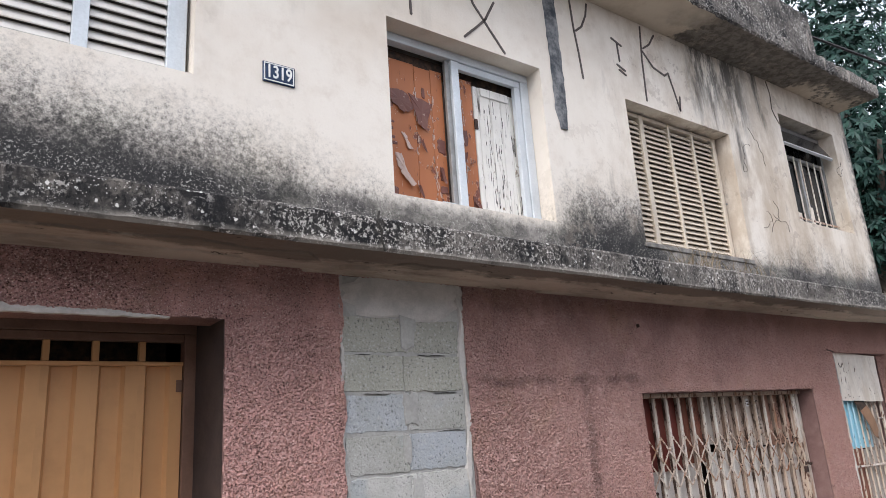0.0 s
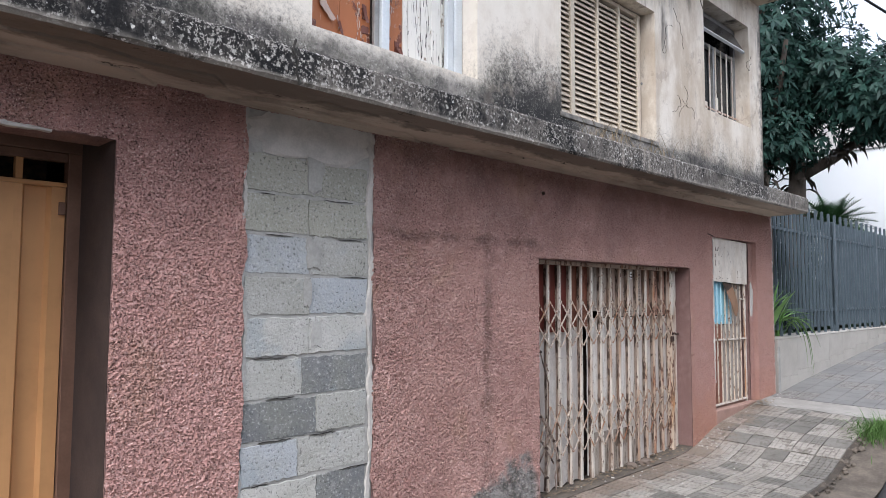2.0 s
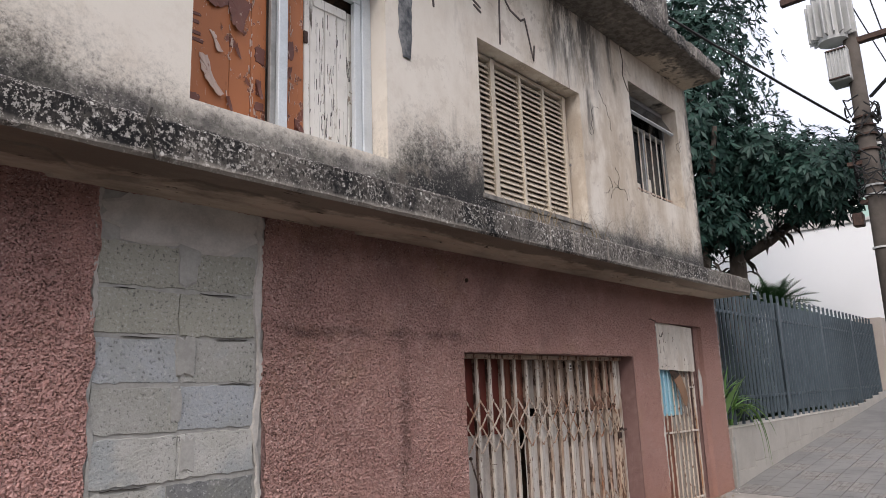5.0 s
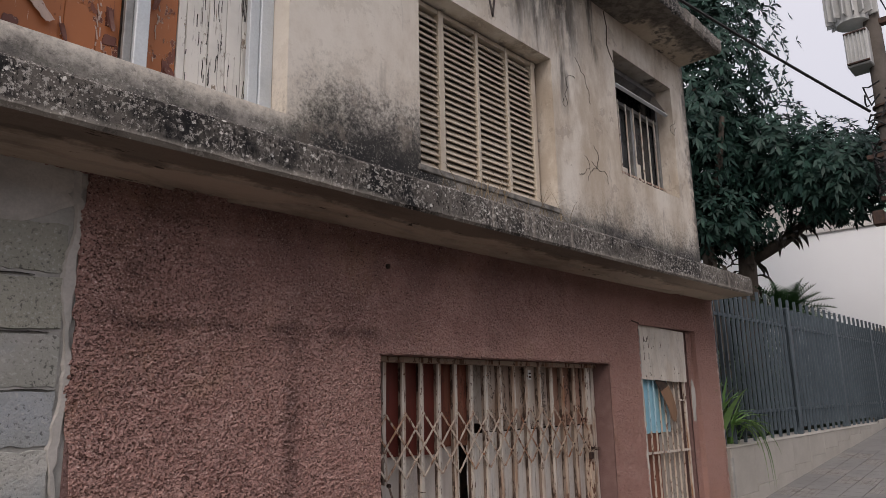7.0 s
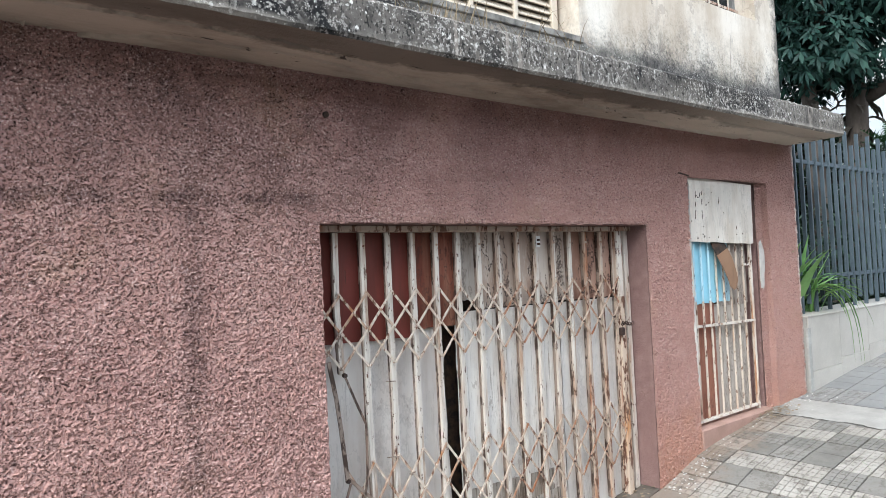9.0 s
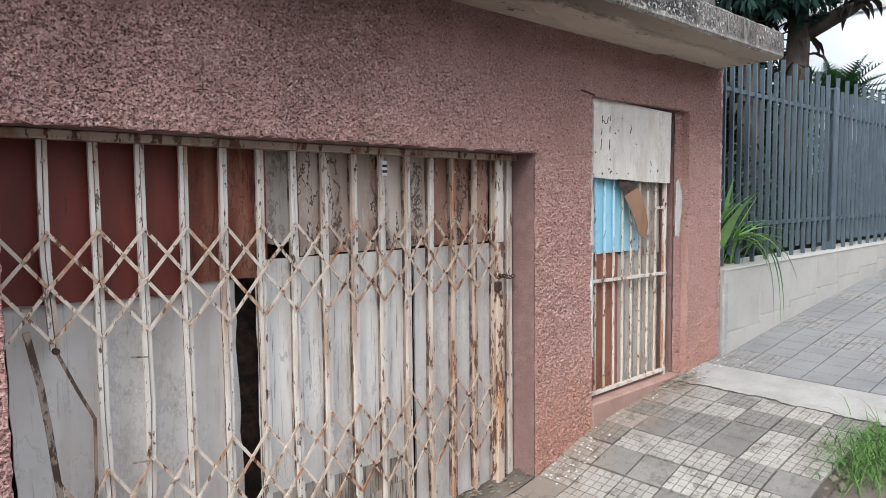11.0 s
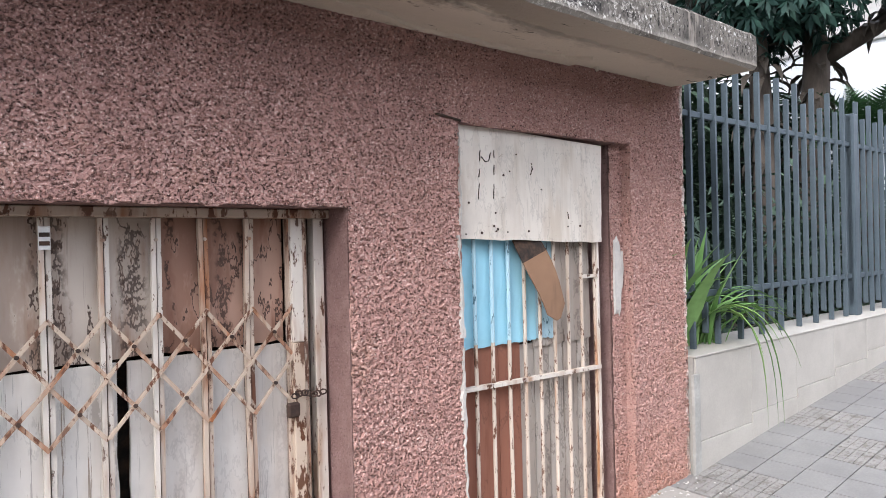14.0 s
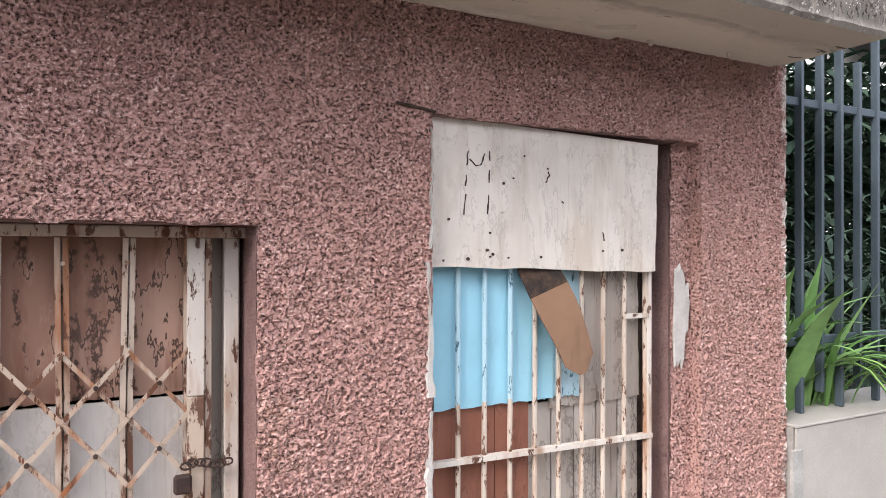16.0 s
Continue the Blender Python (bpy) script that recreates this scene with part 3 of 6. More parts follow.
    "cable": plain("black_cable", (0.02, 0.02, 0.02), (0.03, 0.03, 0.03), 9, 0.7),
    "far_white": plain("white_render", (0.86, 0.88, 0.89), (0.83, 0.85, 0.86), 0.7, 0.9),
    "far_mint": plain("mint_green_render", (0.46, 0.64, 0.58), (0.40, 0.58, 0.52), 0.8, 0.9),
    "far_grey": plain("pale_grey_render", (0.58, 0.57, 0.55), (0.50, 0.49, 0.47), 0.8, 0.9),
    "far_beige": plain("beige_render", (0.50, 0.44, 0.39), (0.45, 0.40, 0.35), 1.2, 0.9),
    "roof": plain("dark_roof_edge", (0.06, 0.055, 0.05), (0.1, 0.09, 0.08), 3, 0.9),
    "sign": plain("dark_green_sign", (0.03, 0.045, 0.04), (0.035, 0.05, 0.045), 3, 0.5),
    "doorway": plain("very_dark_brown_cement", (0.07, 0.05, 0.043), (0.045, 0.033, 0.03), 3, 0.95, bump=0.4),
    "crack": plain("shadowed_mortar", (0.035, 0.033, 0.03), (0.06, 0.055, 0.05), 9, 1.0),
    "ledge": plain("dirty_grey_cement", (0.28, 0.265, 0.24), (0.09, 0.086, 0.08), 9, 0.95, bump=0.7, grain=55),
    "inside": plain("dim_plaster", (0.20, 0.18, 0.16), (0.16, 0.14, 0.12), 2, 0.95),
}

# ---- mesh helpers ----


def finish(name, bm, material, smooth=False):
    me = bpy.data.meshes.new(name)
    bmesh.ops.recalc_face_normals(bm, faces=bm.faces[:])
    bm.to_mesh(me)
    bm.free()
    me.materials.append(M[material])
    if smooth:
        for p in me.polygons:
            p.use_smooth = True
    return me


def part(name, bm, material, parent=None, label="", smooth=False):
    ob = new(name, finish(name, bm, material, smooth))
    if parent is not None:
        ob.parent = parent
    if label:
        tagged(ob, label)
    return ob


def thing(name, label, category, group="", kind="", at=(0, 0, 0)):
    ob = new(name)
    ob.empty_display_size = 0.1
    ob.location = at
    return tagged(ob, label, category, group, kind)


def box(x0, x1, y0, y1, z0, z1, bm=None, bevel=0.0):
    own = bm or bmesh.new()
    tmp = bmesh.new() if bevel else own
    vs = [tmp.verts.new(p) for p in ((x0, y0, z0), (x1, y0, z0), (x1, y1, z0), (x0, y1, z0), (x0, y0, z1), (x1, y0, z1), (x1, y1, z1), (x0, y1, z1))]
    for f in ((3, 2, 1, 0), (4, 5, 6, 7), (0, 1, 5, 4), (1, 2, 6, 5), (2, 3, 7, 6), (3, 0, 4, 7)):
        tmp.faces.new([vs[i] for i in f])
    if bevel:
        bmesh.ops.bevel(tmp, geom=tmp.edges[:], offset=bevel, segments=1, affect="EDGES")
        join(own, tmp)
    return own


def join(bm, other):
    me = bpy.data.meshes.new("tmp")
    other.to_mesh(me)
    other.free()
    bm.from_mesh(me)
    bpy.data.meshes.remove(me)
    return bm


def tube(points, radius, bm=None, sides=8, taper=None, cap=True):
    """A round bar along points; radius may change along it."""
    bm = bm or bmesh.new()
    pts = [Vector(p) for p in points]
    rings = []
    for i, p in enumerate(pts):
        d = (pts[min(i + 1, len(pts) - 1)] - pts[max(i - 1, 0)]).normalized()
        a = d.cross(Vector((0.31, 0.17, 0.93) if abs(d.z) < 0.9 else (1, 0.05, 0))).normalized()
        b = d.cross(a)
        k = i / max(1, len(pts) - 1)
        r = radius if taper is None else radius + (taper - radius) * k
        rings.append([bm.verts.new(p + (a * math.cos(2 * math.pi * j / sides) + b * math.sin(2 * math.pi * j / sides)) * r) for j in range(sides)])
    for r0, r1 in zip(rings, rings[1:]):
        for j in range(sides):
            bm.faces.new((r0[j], r0[(j + 1) % sides], r1[(j + 1) % sides], r1[j]))
    if cap:
        bm.faces.new(rings[0][::-1])
        bm.faces.new(rings[-1])
    return bm


def flat_bar(p, q, width, depth, bm=None):
    """A flat iron from p to q in a plane of constant y."""
    bm = bm or bmesh.new()
    p, q = Vector(p), Vector(q)
    d = (q - p).normalized()
    s = Vector((d.z, 0, -d.x)).normalized() * width / 2
    n = Vector((0, depth / 2, 0))
    vs = [bm.verts.new(c + sx * s + sn * n) for c in (p, q) for sx, sn in ((-1, -1), (1, -1), (1, 1), (-1, 1))]
    for f in ((0, 1, 2, 3), (7, 6, 5, 4), (0, 4, 5, 1), (1, 5, 6, 2), (2, 6, 7, 3), (3, 7, 4, 0)):
        bm.faces.new([vs[i] for i in f])
    return bm


def lattice(v):
    """A repeatable pseudo-random value for whole-number points."""
    k = np.sin(v[..., 0] * 127.1 + v[..., 1] * 311.7 + v[..., 2] * 74.7) * 43758.5453
    return k - np.floor(k)


def grain(p, size):
    """Smooth noise from 0 to 1 at points p."""
    q = p / size
    i = np.floor(q)
    f = q - i
    f = f * f * (3 - 2 * f)
    out = 0
    for a in (0, 1):
        for b in (0, 1):
            for c in (0, 1):
                w = (f[:, 0] if a else 1 - f[:, 0]) * (f[:, 1] if b else 1 - f[:, 1]) * (f[:, 2] if c else 1 - f[:, 2])
                out = out + w * lattice(i + np.array((a, b, c)))
    return out


def pierced_wall(x0, x1, z0, z1, y0, y1, holes):
    """A wall slab with holes (hx0, hx1, hz0, hz1) through it."""
    xs = sorted({x0, x1, *[h[0] for h in holes], *[h[1] for h in holes]})
    zs = sorted({z0, z1, *[h[2] for h in holes], *[h[3] for h in holes]})
    xs, zs = [v for v in xs if x0 <= v <= x1], [v for v in zs if z0 <= v <= z1]
    solid = {}
    for i in range(len(xs) - 1):
        for k in range(len(zs) - 1):
            cx, cz = (xs[i] + xs[i + 1]) / 2, (zs[k] + zs[k + 1]) / 2
            solid[i, k] = not any(h[0] < cx < h[1] and h[2] < cz < h[3] for h in holes)
    bm = bmesh.new()

    def quad(*ps):
        bm.faces.new([bm.verts.new(p) for p in ps])

    for (i, k), s in solid.items():
        if not s:
            continue
        a, b, c, d = xs[i], xs[i + 1], zs[k], zs[k + 1]
        quad((a, y0, c), (b, y0, c), (b, y0, d), (a, y0, d))
        quad((a, y1, c), (a, y1, d), (b, y1, d), (b, y1, c))
        if not solid.get((i - 1, k)):
            quad((a, y0, c), (a, y0, d), (a, y1, d), (a, y1, c))
        if not solid.get((i + 1, k)):
            quad((b, y0, c), (b, y1, c), (b, y1, d), (b, y0, d))
        if not solid.get((i, k - 1)):
            quad((a, y0, c), (a, y1, c), (b, y1, c), (b, y0, c))
        if not solid.get((i, k + 1)):
            quad((a, y0, d), (b, y0, d), (b, y1, d), (a, y1, d))
    bmesh.ops.remove_doubles(bm, verts=bm.verts[:], dist=1e-5)
    return bm


def skin(name, x0, x1, z0, z1, holes, y, depth, step, material, parent, wobble=(), recess=None):
    """A rough coat of plaster with holes (hx0, hx1, hz0, hz1); wobble: x of the edges that run unevenly; recess: a patch set back."""

    def ticks(a, b, marks):
        marks = sorted({a, b, *[v for v in marks if a < v < b]})
        return np.concatenate([np.linspace(p, q, max(1, round((q - p) / step)), endpoint=False) for p, q in zip(marks, marks[1:])] + [[b]])

    every = list(holes) + ([recess[:4]] if recess else [])
    xs, zs = ticks(x0, x1, [v for h in every for v in h[:2]]), ticks(z0, z1, [v for h in every for v in h[2:4]])
    cx, cz = np.meshgrid((xs[:-1] + xs[1:]) / 2, (zs[:-1] + zs[1:]) / 2)
    solid = np.ones(cx.shape, bool)
    for h in holes:
        solid &= ~((cx > h[0]) & (cx < h[1]) & (cz > h[2]) & (cz < h[3]))
    gx, gz_ = np.meshgrid(xs, zs)
    count = np.zeros(gx.shape, int)
    for a in (0, 1):
        for b in (0, 1):
            count[a:a + solid.shape[0], b:b + solid.shape[1]] += solid
    edge = ((count > 0) & (count < 4)).ravel()
    p = np.stack([gx.ravel(), np.full(gx.size, y), gz_.ravel()], 1)
    k = np.clip((0.8 * grain(p, 0.0092) + 0.2 * grain(p + 7.7, 0.022) - 0.50) / 0.11, 0, 1)
    d = 0.72 * k * (0.55 + 0.6 * grain(p + 1.9, 0.035)) + 0.13 * np.random.rand(len(p)) + 0.22 * grain(p + 3.1, 0.25)
    lift = depth * d
    flat = np.zeros(len(p))
    if recess:
        flat = np.where((p[:, 0] > recess[0] - 1e-6) & (p[:, 0] < recess[1] - 1e-6) & (p[:, 2] < recess[3]), recess[4], 0)
    for k, off in ((0, 11.3), (2, 23.9)):
        p[:, k] += np.where(edge, 0.011 * (grain(p + off, 0.03) - 0.5), 0)
    for wx in wobble:
        near = np.clip(1 - np.abs(p[:, 0] - wx) / 0.12, 0, 1)
        line = np.stack([np.full(len(p), wx), np.zeros(len(p)), gz_.ravel()], 1)
        p[:, 0] += near * (0.06 * (grain(line, 0.21) - 0.5) + 0.02 * (grain(line + 5, 0.05) - 0.5))
    p[:, 1] = y + flat - np.where(edge, 0.2 * lift, lift)
    idx = np.arange(gx.size).reshape(gx.shape)
    faces = np.stack([idx[:-1, :-1], idx[:-1, 1:], idx[1:, 1:], idx[1:, :-1]], -1)[solid]
    used = np.unique(faces)
    remap = np.zeros(gx.size, int)
    remap[used] = np.arange(len(used))
    me = bpy.data.meshes.new(name)
    me.from_pydata(p[used].tolist(), [], remap[faces].tolist())
    me.materials.append(M[material])
    ob = new(name, me)
    ob.parent = parent
    return ob


GX = (-60, -5, 4, 5, 7.3, 7.92, 8.9, 9.54, 10.43, 18.5, 40, 200)
GZ = (-0.1, 0.0, 0.08, 0.1, 0.14, 0.34, 0.45, 0.5, 0.59, 1.25, 2.9, 6.0)


def gz(x):
    """Height of the pavement along the house."""
    return float(np.mean(np.interp(x + np.linspace(-0.25, 0.25, 9), GX, GZ)))


def text_mesh(word, size, depth=0.002):
    cu = bpy.data.curves.new("letters", "FONT")
    cu.body, cu.size, cu.extrude, cu.align_x, cu.align_y = word, size, depth, "CENTER", "CENTER"
    cu.offset = size * 0.016
    tmp = bpy.data.objects.new("letters", cu)
    me = bpy.data.meshes.new_from_object(tmp)
    bpy.data.objects.remove(tmp)
    return me

# ---- the house: walls, slab, eave ----
WALL, UP = 3.70, 3.77        # faces of the ground floor and of the upper floor
END = 9.54                   # the house's corner
SOFFIT = 2.585               # underside of the balcony slab

HOLES_LOW = [(-1.2, 2.0, -0.3, 2.295), (2.62, 3.45, -0.3, 2.56), (5.0, 7.4, -0.3, 1.90), (7.92, 9.05, 0.44, 2.24)]
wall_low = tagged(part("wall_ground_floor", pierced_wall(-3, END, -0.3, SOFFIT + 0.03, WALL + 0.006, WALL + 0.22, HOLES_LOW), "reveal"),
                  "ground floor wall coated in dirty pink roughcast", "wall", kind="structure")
HOLES_SKIN = HOLES_LOW[:3] + [(7.92, 8.945, 0.40, 2.24)]
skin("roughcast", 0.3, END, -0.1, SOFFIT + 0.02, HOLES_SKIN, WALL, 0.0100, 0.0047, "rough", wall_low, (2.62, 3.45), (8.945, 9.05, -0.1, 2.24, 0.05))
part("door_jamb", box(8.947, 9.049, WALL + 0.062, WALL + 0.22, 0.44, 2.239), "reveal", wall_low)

HOLES_UP = [(-0.2, 1.834, 3.59, 4.75), (3.045, 4.41, 3.12, 4.35), (5.40, 6.925, 3.085, 4.345), (7.985, 9.185, 3.61, 4.825)]
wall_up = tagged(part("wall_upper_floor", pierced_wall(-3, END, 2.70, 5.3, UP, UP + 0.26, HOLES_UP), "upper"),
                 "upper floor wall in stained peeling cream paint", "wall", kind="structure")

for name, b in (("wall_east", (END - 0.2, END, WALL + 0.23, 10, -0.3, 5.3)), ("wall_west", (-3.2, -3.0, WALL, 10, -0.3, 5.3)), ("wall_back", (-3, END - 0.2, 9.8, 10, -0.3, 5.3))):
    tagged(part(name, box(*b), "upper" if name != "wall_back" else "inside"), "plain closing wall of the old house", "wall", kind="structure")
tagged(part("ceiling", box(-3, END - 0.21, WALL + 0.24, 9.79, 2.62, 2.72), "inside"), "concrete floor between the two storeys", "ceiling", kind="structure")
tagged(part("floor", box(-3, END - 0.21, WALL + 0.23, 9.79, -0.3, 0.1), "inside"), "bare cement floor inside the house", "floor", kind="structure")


def ragged_slab(x0, x1, y0, y1, z0, z1, chip, seed):
    """A slab whose front edges are chipped and uneven along its length."""
    rnd = random.Random(seed)
    bm = bmesh.new()
    n = int((x1 - x0) / 0.045)
    rows = []
    for i in range(n + 1):
        x = x0 + (x1 - x0) * i / n
        w = noise.noise((x * 1.3, seed, 0)) * 0.6 + noise.noise((x * 7, seed, 3)) * 0.4
        a, b, c = (rnd.uniform(0, chip) for _ in range(3))
        prof = [(y1, z0), (y0 + 0.012 + a, z0 + 0.004 * w), (y0 + b * 0.5, z0 + 0.012 + a), (y0 - 0.006 * w, (z0 + z1) / 2),
                (y0 + c * 0.6, z1 - 0.015 - c), (y0 + 0.02 + c, z1 + 0.010 * w), (y0 + 0.14, z1 + 0.03 + 0.012 * w), (y1, z1 + 0.05)]
        rows.append([bm.verts.new((x, y, z)) for y, z in prof])
    for r, s in zip(rows, rows[1:]):
        for j in range(len(r)):
            k = (j + 1) % len(r)
            bm.faces.new((r[j], s[j], s[k], r[k]))
    bm.faces.new(rows[0])
    bm.faces.new(rows[-1][::-1])
    return bm


def paint_under(ob, soffit="under"):
    ob.data.materials.append(M[soffit])
    for p in ob.data.polygons:
        if p.normal.z < -0.75:
            p.material_index = 1
    return ob


slab = paint_under(part("balcony_slab", ragged_slab(-3, 9.50, 3.265, UP, SOFFIT, 2.765, 0.006, 4), "slab"))
tagged(slab, "projecting concrete slab, black with mould and white lichen", "slab", kind="structure")
eave = paint_under(part("roof_eave", ragged_slab(-3, 9.50, 3.30, UP + 0.27, 5.18, 5.35, 0.02, 9), "slab"), "eave_soffit")
tagged(eave, "mouldy concrete roof eave with flaking underside", "eave", kind="structure")
tagged(part("parapet", ragged_slab(-3, 8.34, 3.40, 3.58, 5.38, 5.95, 0.012, 15), "slab"), "stained concrete parapet above the eave", "parapet", kind="structure")
tagged(part("roof", box(-3, END, UP + 0.28, 10, 5.31, 5.45), "roof"), "flat concrete roof of the old house", "roof", kind="structure")



def plaster_layer(x0, x1, gaps, seed, front=3.43, thick=0.011):
    """A thin coat on the slab's underside whose outer edge has broken off unevenly."""
    bm = bmesh.new()
    n = int((x1 - x0) / 0.02)
    prev = None
    for i in range(n + 1):
        x = x0 + (x1 - x0) * i / n
        e = front + 0.07 * noise.noise((x * 0.9, seed, 0)) + 0.05 * noise.noise((x * 3.7, seed, 2)) + 0.018 * noise.noise((x * 19, seed, 5))
        for g0, g1 in gaps:
            if g0 < x < g1:
                e += 0.16 * math.sin(math.pi * (x - g0) / (g1 - g0))
        row = [bm.verts.new(p) for p in ((x, e, SOFFIT + 0.003), (x, e + 0.006, SOFFIT - thick), (x, (e + WALL) / 2, SOFFIT - thick - 0.001 + 0.004 * noise.noise((x * 4, 1, seed))), (x, WALL + 0.004, SOFFIT - thick + 0.001))]
        if prev:
            for j in range(3):
                bm.faces.new((prev[j], prev[j + 1], row[j + 1], row[j]))
        prev = row
    return bm


part("soffit_plaster", plaster_layer(-2.9, 9.44, ((2.3, 2.9), (5.0, 6.1), (6.5, 7.0)), 3), "under", slab, "loose plaster coat with a broken edge")
part("soffit_plaster", plaster_layer(-2.9, 8.6, ((2.0, 2.6), (3.6, 4.3), (7.2, 8.6)), 11.5, 3.55, 0.024), "under", slab, "second plaster coat flaking off")
bm = bmesh.new()
for p, q in zip(((2.62, 2.79), (2.605, 2.74), (2.63, 2.69), (2.625, 2.64)), ((2.605, 2.74), (2.63, 2.69), (2.625, 2.64), (2.645, 2.585))):
    flat_bar((p[0], 3.264, p[1]), (q[0], 3.264, q[1]), 0.007, 0.012, bm)
part("crack", bm, "crack", slab)

# walled-up opening of hollow concrete blocks
blocks = tagged(part("wall_infill", box(2.60, 3.47, WALL + 0.0105, WALL + 0.2, -0.2, 2.575), "mortar"), "walled-up opening of bare grey concrete blocks", "wall", kind="structure")


def rough_block(x0, x1, z0, z1, y, material, seed):
    """A concrete block with crumbled edges."""
    r = random.Random(seed)
    out = []
    for (ax, az), (bx, bz), n in (((x0, z0), (x1, z0), 12), ((x1, z0), (x1, z1), 6), ((x1, z1), (x0, z1), 12), ((x0, z1), (x0, z0), 6)):
        for k in range(n):
            out.append((ax + (bx - ax) * k / n + r.uniform(-0.005, 0.005), az + (bz - az) * k / n + r.uniform(-0.006, 0.006)))
    cx, cz = (x0 + x1) / 2, (z0 + z1) / 2
    bm = bmesh.new()
    f = [bm.verts.new((cx + (px - cx) * 0.99, y + r.uniform(0, 0.003), cz + (pz - cz) * 0.968)) for px, pz in out]
    b = [bm.verts.new((px, y + 0.012, pz)) for px, pz in out]
    mid = bm.verts.new((cx, y, cz))
    for k in range(len(out)):
        j = (k + 1) % len(out)
        bm.faces.new((f[k], b[k], b[j], f[j]))
        bm.faces.new((f[k], f[j], mid))
    return part("concrete_block", bm, material, blocks)


rnd = random.Random(5)
for i, split in enumerate((3.02, 3.0, 3.014, 3.015, 3.011, 2.973, 3.067, 2.954, 3.074, 2.98, 3.05, 3.0)):
    zt = 2.345 - 0.209 * i
    for a, b in ((2.63, split - 0.001), (split + 0.001, 3.40)):
        tip, sag = rnd.uniform(-0.003, 0.003), rnd.uniform(-0.003, 0.003)
        rough_block(a, b, zt - 0.199 + sag, zt - 0.006 + sag, WALL + 0.0032 + tip, "block_dark" if (i, a > 2.8) in ((5, True), (6, False), (8, True)) else "block_olive" if i in (0, 1) else "block_blue" if (i, a > 2.8) in ((2, False), (3, True), (7, False)) else "block", 100 + 2 * i + (a > 2.8))


def smear(x0, x1, z0, z1, y, seed, material, parent, name="mortar_smear"):
    """An uneven lick of mortar with a ragged outline."""
    r = random.Random(seed)
    bm = bmesh.new()
    n = 22
    cx, cz = (x0 + x1) / 2, (z0 + z1) / 2
    ring = []
    for k in range(n):
        a = 2 * math.pi * k / n
        ca, sa = math.cos(a), math.sin(a)
        f = 1 / max(abs(ca), abs(sa)) ** 0.85 * r.uniform(0.78, 1.05)
        ring.append((cx + ca * f * (x1 - x0) / 2, cz + sa * f * (z1 - z0) / 2))
    low = [bm.verts.new((px, y + 0.008, pz)) for px, pz in ring]
    top = [bm.verts.new((cx + (px - cx) * 0.9, y, cz + (pz - cz) * 0.9)) for px, pz in ring]
    for k in range(n):
        bm.faces.new((low[k], low[(k + 1) % n], top[(k + 1) % n], top[k]))
    bm.faces.new(top)
    return part(name, bm, material, parent)


smear(2.61, 3.46, 2.33, 2.60, WALL - 0.002, 1, "mortar_light", blocks)
smear(2.98, 3.10, 2.16, 2.42, WALL - 0.001, 2, "mortar", blocks)
smear(2.985, 3.09, 1.745, 1.94, WALL - 0.001, 5, "mortar", blocks)
smear(2.97, 3.03, 1.545, 1.72, WALL - 0.001, 6, "mortar", blocks)
smear(3.02, 3.10, 1.33, 1.50, WALL - 0.001, 9, "mortar", blocks)


def edge_strip(x, w, z0, z1, y, seed, material, parent=None, sway=0.03):
    """An uneven band of mortar beside the blocks."""
    bm = bmesh.new()
    n = int((z1 - z0) / 0.025)
    rows = []
    for k in range(n + 1):
        z = z0 + (z1 - z0) * k / n
        a = x + sway * noise.noise((seed, z * 3.1, 0)) + 0.012 * noise.noise((seed, z * 23, 1))
        ww = w * (0.75 + 0.7 * noise.noise((seed, z * 5, 4)) + 0.4 * noise.noise((seed, z * 31, 2)))
        ww = max(0.2 * w, ww)
        rows.append([bm.verts.new(p) for p in ((a - ww / 2, y + 0.012, z), (a - ww * 0.3, y, z), (a + ww * 0.3, y + 0.001, z), (a + ww / 2, y + 0.012, z))])
    for r, q in zip(rows, rows[1:]):
        for j in range(3):
            bm.faces.new((r[j], r[j + 1], q[j + 1], q[j]))
    part("mortar_band", bm, material, parent or blocks)


# open cracks along the courses
rnd = random.Random(41)
for i in range(12):
    z = 2.345 - 0.209 * i
    x = 2.66 + rnd.uniform(0, 0.12)
    while x < 3.3:
        n = rnd.randint(3, 8)
        bm = bmesh.new()
        rows = []
        for k in range(n + 1):
            h = 0.0019 * math.sin(math.pi * (k + 0.4) / (n + 0.8)) * rnd.uniform(0.5, 1.2)
            cx, cz = x + 0.024 * k, z + 0.0015 * math.sin(x * 9 + k) + rnd.uniform(-0.002, 0.002)
            rows.append([bm.verts.new((cx, WALL + 0.0005, cz + e)) for e in (-h, h)] + [bm.verts.new((cx, WALL + 0.009, cz + e)) for e in (h, -h)])
        for r, q in zip(rows, rows[1:]):
            for j in range(4):
                bm.faces.new((r[j], q[j], q[(j + 1) % 4], r[(j + 1) % 4]))
        if i < 9 and rnd.random() < 0.55:
            part("open_joint", bm, "crack", blocks)
        x += 0.024 * n + rnd.uniform(0.08, 0.28)

edge_strip(3.425, 0.052, -0.1, 2.56, WALL - 0.003, 3.3, "mortar_light")
edge_strip(2.615, 0.035, 1.9, 2.56, WALL - 0.002, 8.1, "mortar_light")
edge_strip(2.625, 0.045, -0.1, 1.9, WALL - 0.001, 5.7, "mortar")

# ---- windows of the upper floor ----


def shutter(name, x0, x1, z0, z1, y, stiles, material, frame_material, label, slat=0.047):
    """A louvred shutter: frame, stiles and single slats."""
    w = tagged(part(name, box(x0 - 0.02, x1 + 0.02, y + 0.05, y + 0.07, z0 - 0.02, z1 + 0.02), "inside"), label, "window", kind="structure")
